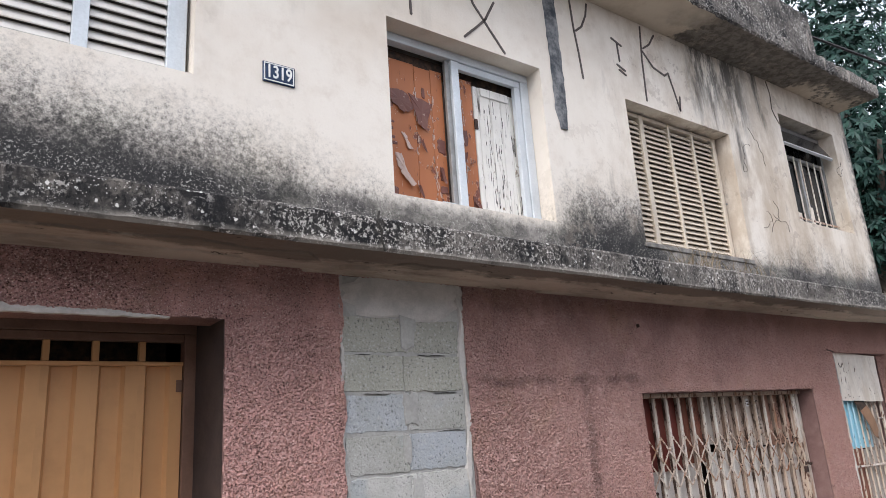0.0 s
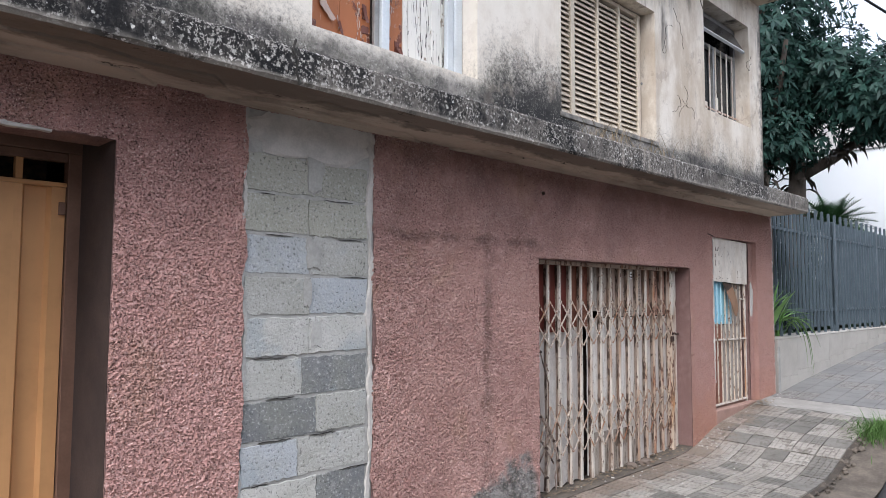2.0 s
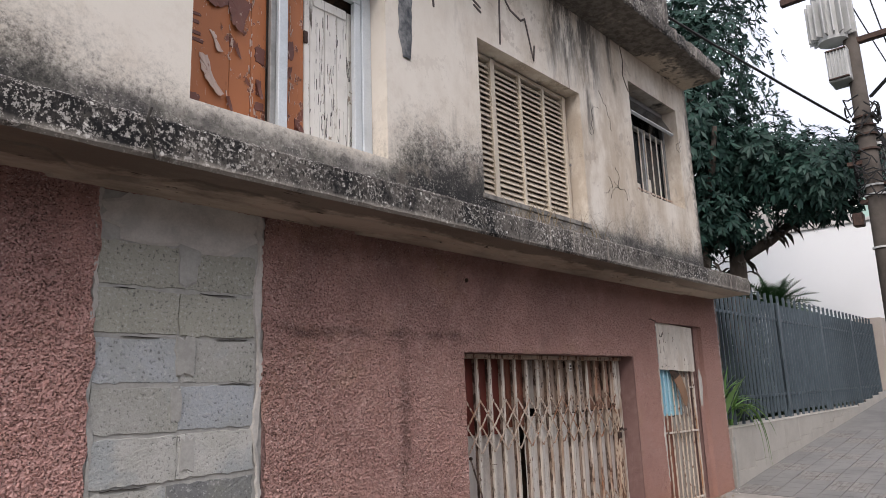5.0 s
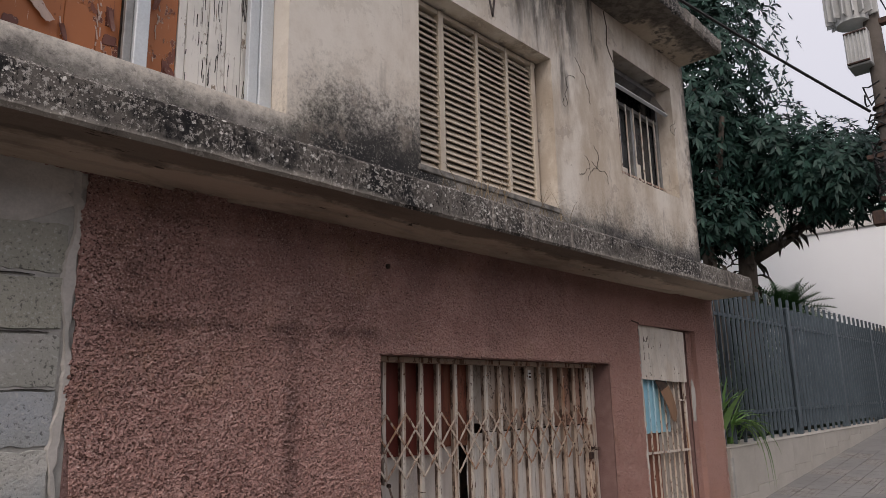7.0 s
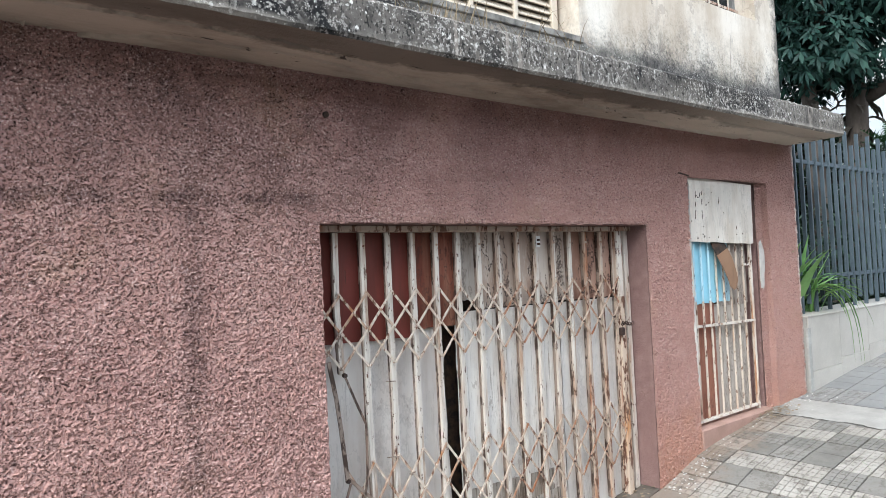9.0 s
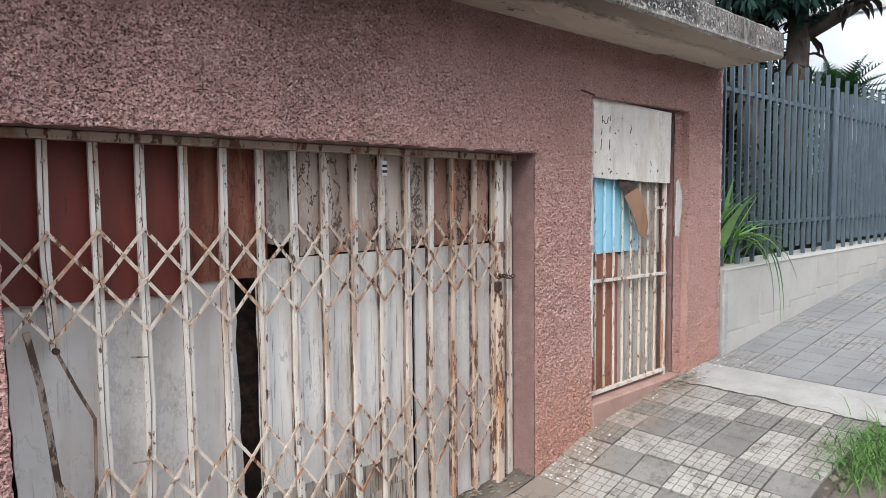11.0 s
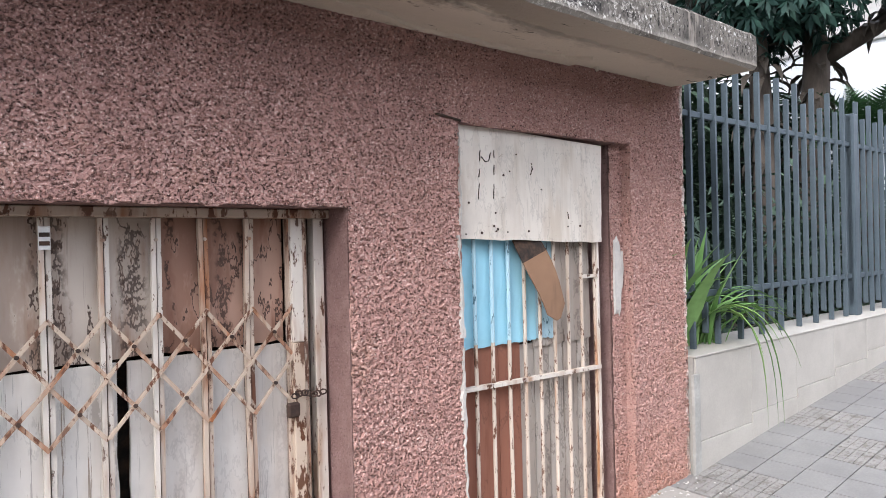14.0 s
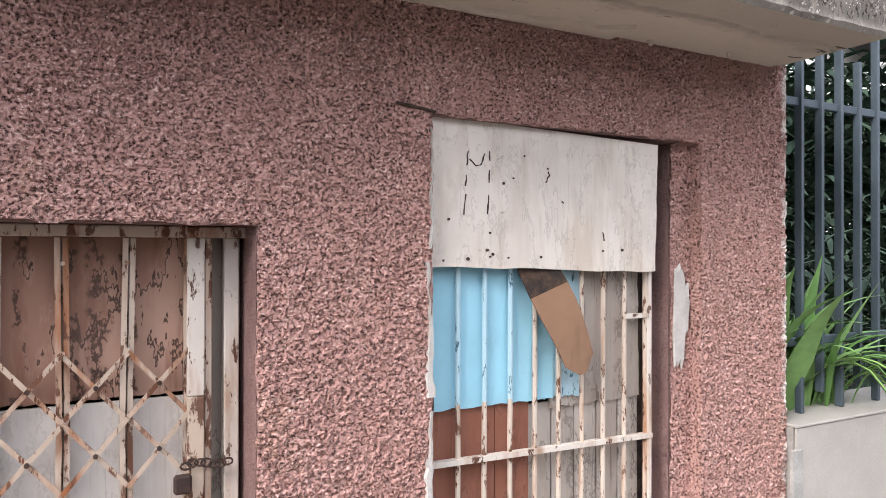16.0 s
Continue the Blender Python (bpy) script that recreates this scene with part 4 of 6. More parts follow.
    for a, b in ((z0, z0 + 0.035), (z1 - 0.035, z1)):
        part("window_rail", box(x0, x1, y - 0.012, y + 0.045, a, b, bevel=0.003), frame_material, w)
    for c, wd in stiles:
        part("window_stile", box(c - wd / 2, c + wd / 2, y - 0.02, y + 0.046, z0 + 0.001, z1 - 0.001, bevel=0.003), frame_material, w)
    meshes = {}
    for (c0, w0), (c1, w1) in zip(stiles, stiles[1:]):
        a, b = c0 + w0 / 2, c1 - w1 / 2
        z = z0 + 0.04
        while z < z1 - 0.06:
            key = round(b - a, 4)
            if key not in meshes:
                bm = bmesh.new()
                L = b - a
                prof = [(0.0, 0.0), (-0.006, 0.004), (0.026, slat * 1.02), (0.033, slat * 0.98)]
                r0, r1 = ([bm.verts.new((xx, yy, zz)) for yy, zz in prof] for xx in (0.001, L - 0.001))
                for j in range(4):
                    bm.faces.new((r0[j], r0[(j + 1) % 4], r1[(j + 1) % 4], r1[j]))
                bm.faces.new(r0)
                bm.faces.new(r1[::-1])
                meshes[key] = finish("slat", bm, material)
            s = new("slat", meshes[key])
            s.parent = w
            s.location = (a, y - 0.004, z)
            s.rotation_euler = (random.uniform(-0.05, 0.05), random.uniform(-0.004, 0.004), 0)
            z += slat
    return w


window_1 = shutter("window_1", -0.18, 1.815, 3.60, 4.74, UP + 0.10, ((-0.15, 0.06), (0.55, 0.06), (1.305, 0.075), (1.765, 0.10)), "shutter_white", "alu",
                   "white louvred window with a pale blue frame", 0.062)
window_3 = shutter("window_3", 5.42, 6.905, 3.11, 4.335, UP + 0.15, ((5.44, 0.05), (5.755, 0.055), (6.145, 0.03), (6.505, 0.03), (6.85, 0.05)), "shutter", "shutter",
                   "beige louvred shutter in a deep plastered reveal")
part("window_sill", box(5.38, 6.95, UP - 0.012, UP + 0.16, 3.04, 3.083, bevel=0.006), "ledge", window_3)
bm = tube([(6.88, UP + 0.128, 3.66), (6.88, UP + 0.118, 3.66)], 0.012, sides=8)
part("window_bolt", bm, "alu_dark", window_3)

# window with sliding aluminium frame over peeling boards
yw = UP + 0.17
window_2 = tagged(part("window_2", box(3.05, 4.40, yw + 0.09, yw + 0.11, 3.125, 4.345), "inside"), "aluminium window over peeling brown and white boards", "window", kind="structure")
for b in ((3.047, 4.408, 4.285, 4.348), (3.047, 3.085, 3.122, 4.284), (4.33, 4.408, 3.122, 4.284)):
    part("window_frame", box(b[0], b[1], yw - 0.03, yw + 0.04, b[2], b[3], bevel=0.004), "alu", window_2)
part("window_mullion", box(3.67, 3.735, yw - 0.025, yw + 0.025, 3.15, 4.284, bevel=0.004), "alu", window_2)
part("window_mullion", box(3.63, 3.668, yw + 0.0, yw + 0.03, 3.15, 4.284, bevel=0.003), "alu_dark", window_2)
part("window_rail", box(3.737, 4.328, yw - 0.018, yw + 0.02, 4.23, 4.282, bevel=0.003), "alu", window_2)
part("window_stile", box(4.27, 4.327, yw - 0.018, yw + 0.02, 3.15, 4.228, bevel=0.003), "alu", window_2)
part("window_sill", box(3.046, 4.409, UP + 0.004, yw + 0.05, 3.08, 3.119, bevel=0.006), "ledge", window_2)
# black strip in place of the shade in the gap
part("gap", box(3.09, 4.33, yw + 0.075, yw + 0.085, 4.16, 4.284), "char_and_shade", window_2, "black strip for the shade above the boards")
for a, b, mt, zt in ((3.087, 3.386, "brown_peel", 4.20), (3.3875, 3.525, "brown_peel", 4.19), (3.5265, 3.628, "brown_peel", 4.20), (3.74, 3.90, "brown_peel", 4.20)):
    part("board", box(a, b, yw + 0.045, yw + 0.07, 3.125, zt, bevel=0.003), mt, window_2, "board with peeling brown varnish")
for a, b in ((3.905, 3.945), (3.948, 4.065), (4.068, 4.165), (4.168, 4.255), (4.258, 4.332)):
    part("board", box(a, b, yw + 0.04, yw + 0.066, 3.125, 4.17, bevel=0.004), "white_wood", window_2, "board with cracked white paint")
part("board", box(3.97, 4.24, yw + 0.03, yw + 0.038, 4.10, 4.168, bevel=0.003), "white_wood", window_2, "white cross board")
bm = bmesh.new()
splits = random.Random(19)
for k in range(46):
    x, z = splits.uniform(3.93, 4.32), splits.uniform(3.14, 4.0)
    for j in range(splits.randint(1, 4)):
        nx, nz = x + splits.uniform(-0.004, 0.004), z + splits.uniform(0.015, 0.045)
        flat_bar((x, yw + 0.0395, z), (nx, yw + 0.0395, min(nz, 4.16)), splits.uniform(0.0018, 0.005), 0.002, bm)
        x, z = nx, min(nz, 4.15)
part("split", bm, "crack", window_2, "dark splits in the white paint")
part("hinge", box(3.895, 3.925, yw + 0.03, yw + 0.043, 3.82, 3.90, bevel=0.002), "dark_iron", window_2)
rnd = random.Random(12)


def flake(x, z, w, h, y, parent):
    """A curled flake of varnish that hangs off the board."""
    bm = bmesh.new()
    n = 5
    rows = []
    lean = rnd.uniform(-0.4, 0.4)
    for i in range(n + 1):
        k = i / n
        cz = z - h * k
        yy = y - 0.003 - 0.014 * k * k
        ww = w * (0.35 + 0.65 * math.sin(math.pi * min(1, 0.25 + k * 0.7))) * rnd.uniform(0.7, 1.1)
        rows.append([bm.verts.new((x + lean * h * k + s * ww / 2, yy - 0.008 * abs(s), cz + rnd.uniform(-0.006, 0.006))) for s in (-1, 0, 1)])
    for r, s in zip(rows, rows[1:]):
        for j in range(2):
            bm.faces.new((r[j], r[j + 1], s[j + 1], s[j]))
    return part("paint_flake", bm, "curl", parent, "dark curled flake of varnish")


def torn_sheet(outline, hinge, out, material, label):
    """A torn piece of varnish skin that leans out below the height where it still holds."""
    bm = bmesh.new()
    ring = []
    for (ax, az), (bx, bz) in zip(outline, outline[1:] + outline[:1]):
        for k in range(5):
            t = k / 5
            ring.append((ax + (bx - ax) * t + rnd.uniform(-0.006, 0.006), az + (bz - az) * t + rnd.uniform(-0.006, 0.006)))
    cx, cz = sum(p[0] for p in ring) / len(ring), sum(p[1] for p in ring) / len(ring)

    def lean(x, z):
        return yw + 0.041 - out * max(0, hinge - z) ** 1.3 - 0.006 * noise.noise((x * 30, z * 30, 1))

    front, back = ([bm.verts.new((x, lean(x, z) + d, z)) for x, z in ring] for d in (0, 0.003))
    mid, rear = bm.verts.new((cx, lean(cx, cz) - 0.004, cz)), bm.verts.new((cx, lean(cx, cz) + 0.003, cz))
    for k in range(len(ring)):
        j = (k + 1) % len(ring)
        bm.faces.new((front[k], front[j], mid))
        bm.faces.new((back[j], back[k], rear))
        bm.faces.new((front[k], back[k], back[j], front[j]))
    return part("paint_flake", bm, material, window_2, label)


torn_sheet([(3.10, 3.945), (3.25, 3.975), (3.33, 3.955), (3.365, 3.85), (3.28, 3.80), (3.20, 3.86)], 3.94, 0.20, "curl", "torn sheet of dark varnish hanging loose")
torn_sheet([(3.335, 3.965), (3.53, 3.925), (3.50, 3.85), (3.445, 3.70), (3.39, 3.735), (3.37, 3.85)], 3.92, 0.20, "curl", "torn sheet of dark varnish hanging loose")
torn_sheet([(3.20, 3.51), (3.25, 3.50), (3.275, 3.40), (3.34, 3.29), (3.31, 3.275), (3.24, 3.36), (3.215, 3.42)], 3.50, 0.16, "curl_pale", "pale curled strip of varnish")
torn_sheet([(3.26, 3.66), (3.29, 3.655), (3.335, 3.55), (3.305, 3.545)], 3.65, 0.2, "curl_pale", "pale curled strip of varnish")
for k, (x0, x1, z0, z1) in enumerate(((3.14, 3.21, 3.715, 3.735), (3.14, 3.20, 3.665, 3.69), (3.15, 3.21, 3.60, 3.625), (3.14, 3.23, 3.56, 3.585), (3.545, 3.625, 3.56, 3.68), (3.15, 3.22, 3.19, 3.27), (3.555, 3.60, 3.36, 3.47),
                                      (3.55, 3.62, 3.27, 3.33), (3.10, 3.15, 3.42, 3.47), (3.11, 3.14, 3.98, 4.06), (3.44, 3.47, 3.95, 4.04), (3.78, 3.83, 3.66, 3.80), (3.83, 3.88, 3.20, 3.30), (3.755, 3.79, 3.86, 3.93))):
    smear(x0, x1, z0, z1, yw + 0.0405, 300 + k, "curl", window_2, "paint_flake")
for x, z, w, h in ((3.42, 3.62, 0.03, 0.08), (3.57, 3.44, 0.04, 0.10), (3.375, 3.30, 0.03, 0.09), (3.80, 3.62, 0.03, 0.10), (3.86, 3.26, 0.05, 0.07)):
    flake(x, z, w, h, yw + 0.043, window_2)
for k in range(64):
    x = rnd.choice((3.387, 3.387, 3.526, 3.526, 3.80)) + rnd.gauss(0, 0.009)
    z = rnd.uniform(3.15, 4.0)
    part("paint_chip", flat_bar((x, yw + 0.042, z), (x + rnd.uniform(-0.010, 0.010), yw + 0.042, z + rnd.uniform(0.015, 0.05)), rnd.uniform(0.003, 0.007), 0.004), "curl_pale", window_2)

# small barred window with broken panes
yv = UP + 0.165
window_4 = tagged(part("window_4", box(8.0, 9.17, yv + 0.06, yv + 0.066, 3.62, 4.815), "glass_dark"), "small dark window with rusty bars and an open vent", "window", kind="structure")
for b in ((7.99, 9.18, 4.77, 4.82), (7.99, 9.18, 3.615, 3.65), (7.99, 8.03, 3.651, 4.769), (9.14, 9.18, 3.651, 4.769), (7.99 + 0.041, 9.139, 4.44, 4.475)):
    part("window_frame", box(b[0], b[1], yv, yv + 0.05, b[2], b[3], bevel=0.003), "alu_dark", window_4)
part("window_mullion", box(8.57, 8.61, yv + 0.003, yv + 0.047, 3.651, 4.439), "alu_dark", window_4)
for k in range(7):
    x = 8.11 + 0.15 * k
    part("bar", tube([(x, yv - 0.03, 3.64), (x, yv - 0.03, 4.45)], 0.008, sides=6), "bars", window_4)
part("bar", flat_bar((8.0, yv - 0.03, 3.72), (9.17, yv - 0.03, 3.72), 0.02, 0.006), "bars_rust", window_4)
bm = box(8.06, 9.12, -0.012, 0.012, -0.26, 0)
bmesh.ops.transform(bm, matrix=pose(0, yv - 0.0, 4.75, -28, 0, 0), verts=bm.verts[:])
part("vent_pane", bm, "glass_dark", window_4, "tilted open vent pane")
bm = flat_bar((8.06, 0, -0.27), (9.12, 0, -0.27), 0.025, 0.03)
bmesh.ops.transform(bm, matrix=pose(0, yv - 0.0, 4.75, -28, 0, 0), verts=bm.verts[:])
part("vent_frame", bm, "alu", window_4)
for a, b, c, d in ((8.14, 8.26, 3.67, 3.86), (8.30, 8.52, 3.67, 3.83), (8.64, 8.80, 3.67, 3.93), (8.34, 8.40, 3.9, 4.3)):
    part("paper", box(a, b, yv + 0.05, yv + 0.056, c, d), "ply", window_4, "pale paper behind the pane")

# ---- house number, scar and scrawls on the upper wall ----
plate = thing("house_number_plate", "dark blue enamel house number plate with white digits", "house number")
part("plate", box(2.207, 2.40, UP - 0.010, UP + 0.001, 3.652, 3.776, bevel=0.003), "enamel_blue", plate)
for b in ((2.214, 2.393, 3.763, 3.769), (2.214, 2.393, 3.659, 3.665), (2.214, 2.220, 3.666, 3.762), (2.387, 2.393, 3.666, 3.762)):
    part("border", box(b[0], b[1], UP - 0.013, UP - 0.0095, b[2], b[3]), "enamel_white", plate)
me = text_mesh("1319", 0.098)
me.materials.append(M["enamel_white"])
digits = new("digits", me)
digits.matrix_world = pose(2.304, UP - 0.0125, 3.714, 90, 0, 0)
digits.scale = (0.80, 1.12, 1)
digits.parent = plate

scar = bmesh.new()
pts = []
for k in range(24):
    z = 5.17 - k * 0.056
    w = 0.068 if k < 21 else 0.062 - 0.008 * (k - 20)
    c = 4.60
    pts.append([scar.verts.new((c + s * w + random.uniform(-0.007, 0.007), UP - (0.003 if abs(s) == 1 else 0.012), z)) for s in (-1, -0.4, 0.4, 1)])
for r, s in zip(pts, pts[1:]):
    for j in range(3):
        scar.faces.new((r[j], r[j + 1], s[j + 1], s[j]))
tagged(part("mortar_scar", scar, "scar"), "dark grey mortar scar left by a downpipe", "mortar", kind="structure")


def scrawl(*strokes):
    g = thing("graffiti_mark", "thin dark spray-painted scrawl on the wall", "graffiti", "scrawls under the eave")
    for st in strokes:
        bm = bmesh.new()
        path = [(x, UP - 0.003, z) for x, z in st]
        for p, q in zip(path, path[1:]):
            flat_bar(p, q, 0.019, 0.004, bm)
        for p in path:
            tube([(p[0], p[1] - 0.002, p[2]), (p[0], p[1] + 0.002, p[2])], 0.0095, bm, 8)
        part("stroke", bm, "spray", g)


scrawl([(3.245, 4.43), (3.24, 4.62), (3.235, 4.9)])
scrawl([(3.695, 4.40), (3.80, 4.50), (3.90, 4.60), (4.0, 4.78)], [(4.065, 4.375), (3.92, 4.55), (3.80, 4.70), (3.70, 4.9)])
scrawl([(4.90, 4.40), (4.885, 4.62), (4.86, 4.85), (4.85, 5.1)], [(4.885, 4.83), (4.96, 4.89), (5.03, 5.02), (5.06, 5.14)])
scrawl([(5.33, 4.90), (5.45, 4.86)], [(5.395, 4.875), (5.40, 4.70)], [(5.36, 4.655), (5.455, 4.62)], [(5.38, 4.61), (5.46, 4.58)])
scrawl([(5.76, 5.15), (5.72, 4.8), (5.70, 4.40)], [(5.76, 4.93), (5.86, 5.0), (5.95, 5.12)], [(5.74, 4.90), (5.87, 4.77), (6.02, 4.73), (6.08, 4.77), (6.13, 4.60), (6.18, 4.42)], [(6.18, 4.42), (6.205, 4.56)])

# ---- tan steel gate in the deep doorway ----
yd = 4.15
gate = thing("steel_gate", "tan painted ribbed steel gate with dark vent slots", "gate")
for b in ((-1.2, 2.0, 2.285, 2.345), (1.94, 2.0, 0.02, 2.284), (-1.2, 1.939, 0.02, 0.10)):
    part("gate_frame", box(b[0], b[1], yd - 0.02, yd + 0.06, b[2], b[3], bevel=0.003), "tan_dark", gate)
part("gate_rail", box(-1.19, 1.938, yd - 0.012, yd + 0.04, 2.243, 2.283, bevel=0.003), "tan_dark", gate)
part("gate_rail", box(-1.19, 1.938, yd - 0.008, yd + 0.04, 2.122, 2.143, bevel=0.003), "tan", gate)
# black sheet that paints the shade seen through the slots
part("slot_backing", box(-1.19, 1.93, yd + 0.30, yd + 0.305, 1.9, 2.4), "char_and_shade", gate, "black sheet for the shade behind the vent slots")
x = 1.935
while x > -1.1:
    part("vent_bar", box(x - 0.2135, x - 0.183, yd - 0.006, yd + 0.035, 2.144, 2.242, bevel=0.002), "tan", gate)
    bm = bmesh.new()
    prof = [(x, 0.0), (x - 0.06, 0.0), (x - 0.075, 0.032), (x - 0.165, 0.032), (x - 0.18, 0.0), (x - 0.2135, 0.0)]
    lo = [bm.verts.new((a, yd + c, 0.1)) for a, c in prof]
    hi = [bm.verts.new((a, yd + c, 2.121)) for a, c in prof]
    for j in range(len(prof) - 1):
        bm.faces.new((lo[j], lo[j + 1], hi[j + 1], hi[j]))
    part("ribbed_sheet", bm, "tan", gate)
    x -= 0.2135
part("lock", box(1.905, 1.935, yd - 0.015, yd - 0.001, 1.99, 2.05, bevel=0.002), "tan_dark", gate)
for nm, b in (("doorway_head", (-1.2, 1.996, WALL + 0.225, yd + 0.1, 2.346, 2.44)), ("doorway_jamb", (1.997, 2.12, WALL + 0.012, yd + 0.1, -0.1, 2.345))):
    tagged(part(nm, box(*b), "doorway"), "very dark brown plastered reveal of the doorway", "doorway", kind="structure")
bm = bmesh.new()
rows = []
for k in range(150):
    x = -1.2 + 2.94 * k / 149
    fade = min(1, (149 - k) / 14)
    lo = 2.282 - 0.006 * noise.noise((x * 21, 2, 0))
    hi = 2.292 + fade * (0.020 + 0.014 * noise.noise((x * 9, 5, 0)) + 0.010 * noise.noise((x * 37, 6, 0)))
    rows.append([bm.verts.new(p) for p in ((x, WALL + 0.02, lo), (x, WALL - 0.012 - 0.006 * noise.noise((x * 30, 1, 0)), lo), (x, WALL - 0.015, (lo + hi) / 2), (x, WALL - 0.004, hi))])
for r, q in zip(rows, rows[1:]):
    for j in range(3):
        bm.faces.new((r[j], r[j + 1], q[j + 1], q[j]))
part("bare_mortar_edge", bm, "mortar_light", wall_low)

# ---- folding gate and the boards behind it ----
yg = 3.85
fold = thing("folding_gate", "rusty white folding lattice gate, bent at its foot", "gate")
part("top_track", box(5.0, 7.4, yg - 0.03, yg + 0.05, 1.868, 1.898, bevel=0.003), "bars_rust", fold)
xs = [5.155 + 0.1497 * i for i in range(15)]
rnd = random.Random(3)
bends = {0: 0.10, 1: 0.05, 2: -0.02}
for i, x in enumerate(xs):
    foot = gz(x) + 0.015 + rnd.uniform(0, 0.02)
    if i == 0:
        path = [(x, 1.865), (x - 0.005, 1.5), (x + 0.012, 1.20)]
    else:
        path = [(x + rnd.uniform(-0.004, 0.004) + bends.get(i, 0) * max(0, 0.9 - z), z) for z in (1.865, 1.4, 0.95, 0.55)] + [(x + rnd.uniform(-0.012, 0.012), foot)]
    bar = None
    for off in (-0.010, 0.010):
        bm = bmesh.new()
        for p, q in zip(path, path[1:]):
            flat_bar((p[0] + off * 0.9, yg - 0.006 + (0.006 if off > 0 else 0), p[1]), (q[0] + off * 0.9, yg - 0.006 + (0.006 if off > 0 else 0), q[1]), 0.0135, 0.016, bm)
        bar = part("upright", bm, "bars" if i < 12 else "bars_rust", fold)
    bm = bmesh.new()
    for p, q in zip(path, path[1:]):
        flat_bar((p[0], yg + 0.019, p[1]), (q[0], yg + 0.019, q[1]), 0.009, 0.030, bm)
    part("channel_web", bm, "bars_dark", fold, "dark rusty web inside the upright")
    for z in (1.80, 1.575, 1.40, 1.225, 0.77, 0.58, 0.39):
        if i or z > 1.2:
            part("rivet", tube([(x, yg - 0.020, z), (x, yg - 0.012, z)], 0.006, sides=6), "bars_rust", bar)
for i in range(-1, len(xs) - 1):
    a = xs[i] if i >= 0 else 5.015
    b = xs[i + 1]
    for zt, zb in ((1.575, 1.40), (1.40, 1.225), (0.775, 0.58), (0.58, 0.385)):
        j = 0.0
        if zt < 1 and i < 2:
            j = rnd.uniform(-0.09, 0.09)
            if i == -1:
                continue
        e = rnd.uniform(-0.006, 0.006)
        part("lattice_arm", flat_bar((a, yg - 0.022, zt + e), (b, yg - 0.022, zb + j + e), 0.0118, 0.004), "bars_arm" if i < 7 else "bars_arm_rust", fold)
        part("rivet", tube([((a + b) / 2, yg - 0.036, (zt + zb + j) / 2 + e / 2), ((a + b) / 2, yg - 0.028, (zt + zb + j) / 2 + e / 2)], 0.0065, sides=6), "dark_iron" if i > 6 else "bars_rust", fold)
        part("lattice_arm", flat_bar((a, yg - 0.027, zb + j - e), (b, yg - 0.027, zt + e), 0.0118, 0.004), "bars_arm" if i < 7 else "bars_arm_rust", fold)
part("end_stile", box(7.245, 7.29, yg - 0.03, yg + 0.02, 1.441, 1.868, bevel=0.003), "bars", fold, "wide white end stile")
part("end_stile", box(7.245, 7.29, yg - 0.03, yg + 0.02, gz(7.2) + 0.01, 1.44, bevel=0.003), "stile", fold, "end stile with flaking paint and orange rust")
part("end_stile", box(7.292, 7.31, yg - 0.02, yg + 0.02, gz(7.2) + 0.01, 1.868, bevel=0.002), "bars_rust", fold)
part("jamb_post", box(7.345, 7.385, yg - 0.01, yg + 0.035, gz(7.3) + 0.01, 1.868, bevel=0.003), "bars", fold)
for width, p in ((0.020, ((5.08, 1.27), (5.112, 1.10), (5.13, 0.957), (5.155, 0.71))), (0.016, ((5.165, 0.72), (5.267, 0.62), (5.324, 0.515), (5.386, 0.36), (5.40, 0.20))),
                 (0.010, ((5.165, 1.19), (5.215, 1.07), (5.267, 0.957), (5.262, 0.72), (5.22, 0.48), (5.23, 0.31))), (0.011, ((5.17, 0.70), (5.125, 0.58), (5.225, 0.475), (5.135, 0.36), (5.12, 0.22))),
                 (0.011, ((5.10, 0.42), (5.16, 0.33), (5.235, 0.255))), (0.011, ((5.225, 0.475), (5.324, 0.345))), (0.010, ((5.29, 0.60), (5.25, 0.53), (5.225, 0.475))), (0.011, ((5.386, 0.36), (5.34, 0.24), (5.36, 0.14))),
                 (0.005, ((5.39, 1.142), (5.445, 1.136))), (0.005, ((5.38, 0.778), (5.445, 0.770))), (0.005, ((5.505, 0.672), (5.54, 0.676)))):
    bm = bmesh.new()
    for a, b in zip(p, p[1:]):
        flat_bar((a[0], yg - 0.034, a[1]), (b[0], yg - 0.034, b[1]), width, 0.006, bm)
    part("bent_arm", bm, "bars_dark", fold, "bent rusty arm at the damaged corner")
for x, z in ((5.16, 1.20), (5.155, 0.715), (5.225, 0.475), (5.235, 0.255), (5.386, 0.36), (5.324, 0.515)):
    part("rivet", tube([(x, yg - 0.046, z), (x, yg - 0.028, z)], 0.011, sides=7), "dark_iron", fold)
lock = thing("padlock", "rusty padlock with a chain on the gate stile", "padlock")
part("lock_body", box(7.21, 7.255, yg - 0.055, yg - 0.031, 1.19, 1.24, bevel=0.006), "dark_iron", lock)
for k in range(7):
    c = Vector((7.24 + 0.018 * k, yg - 0.045 + 0.006 * (k % 2), 1.262 + 0.006 * math.sin(k)))
    ring = [c + Vector((0.014 * math.cos(a), 0.007 * math.sin(a) * (k % 2), 0.009 * math.sin(a))) for a in np.linspace(0, 2 * math.pi, 9)]
    part("chain_link", tube(ring, 0.003, sides=5, cap=False), "dark_iron", lock)


def board(name, label, x0, x1, z0, z1, y, material, th=0.012, tilt=0.0, seed=0, ragged=0.0):
    """A board with slightly uneven edges."""
    r = random.Random(seed)
    bm = bmesh.new()
    n = 14
    out = []
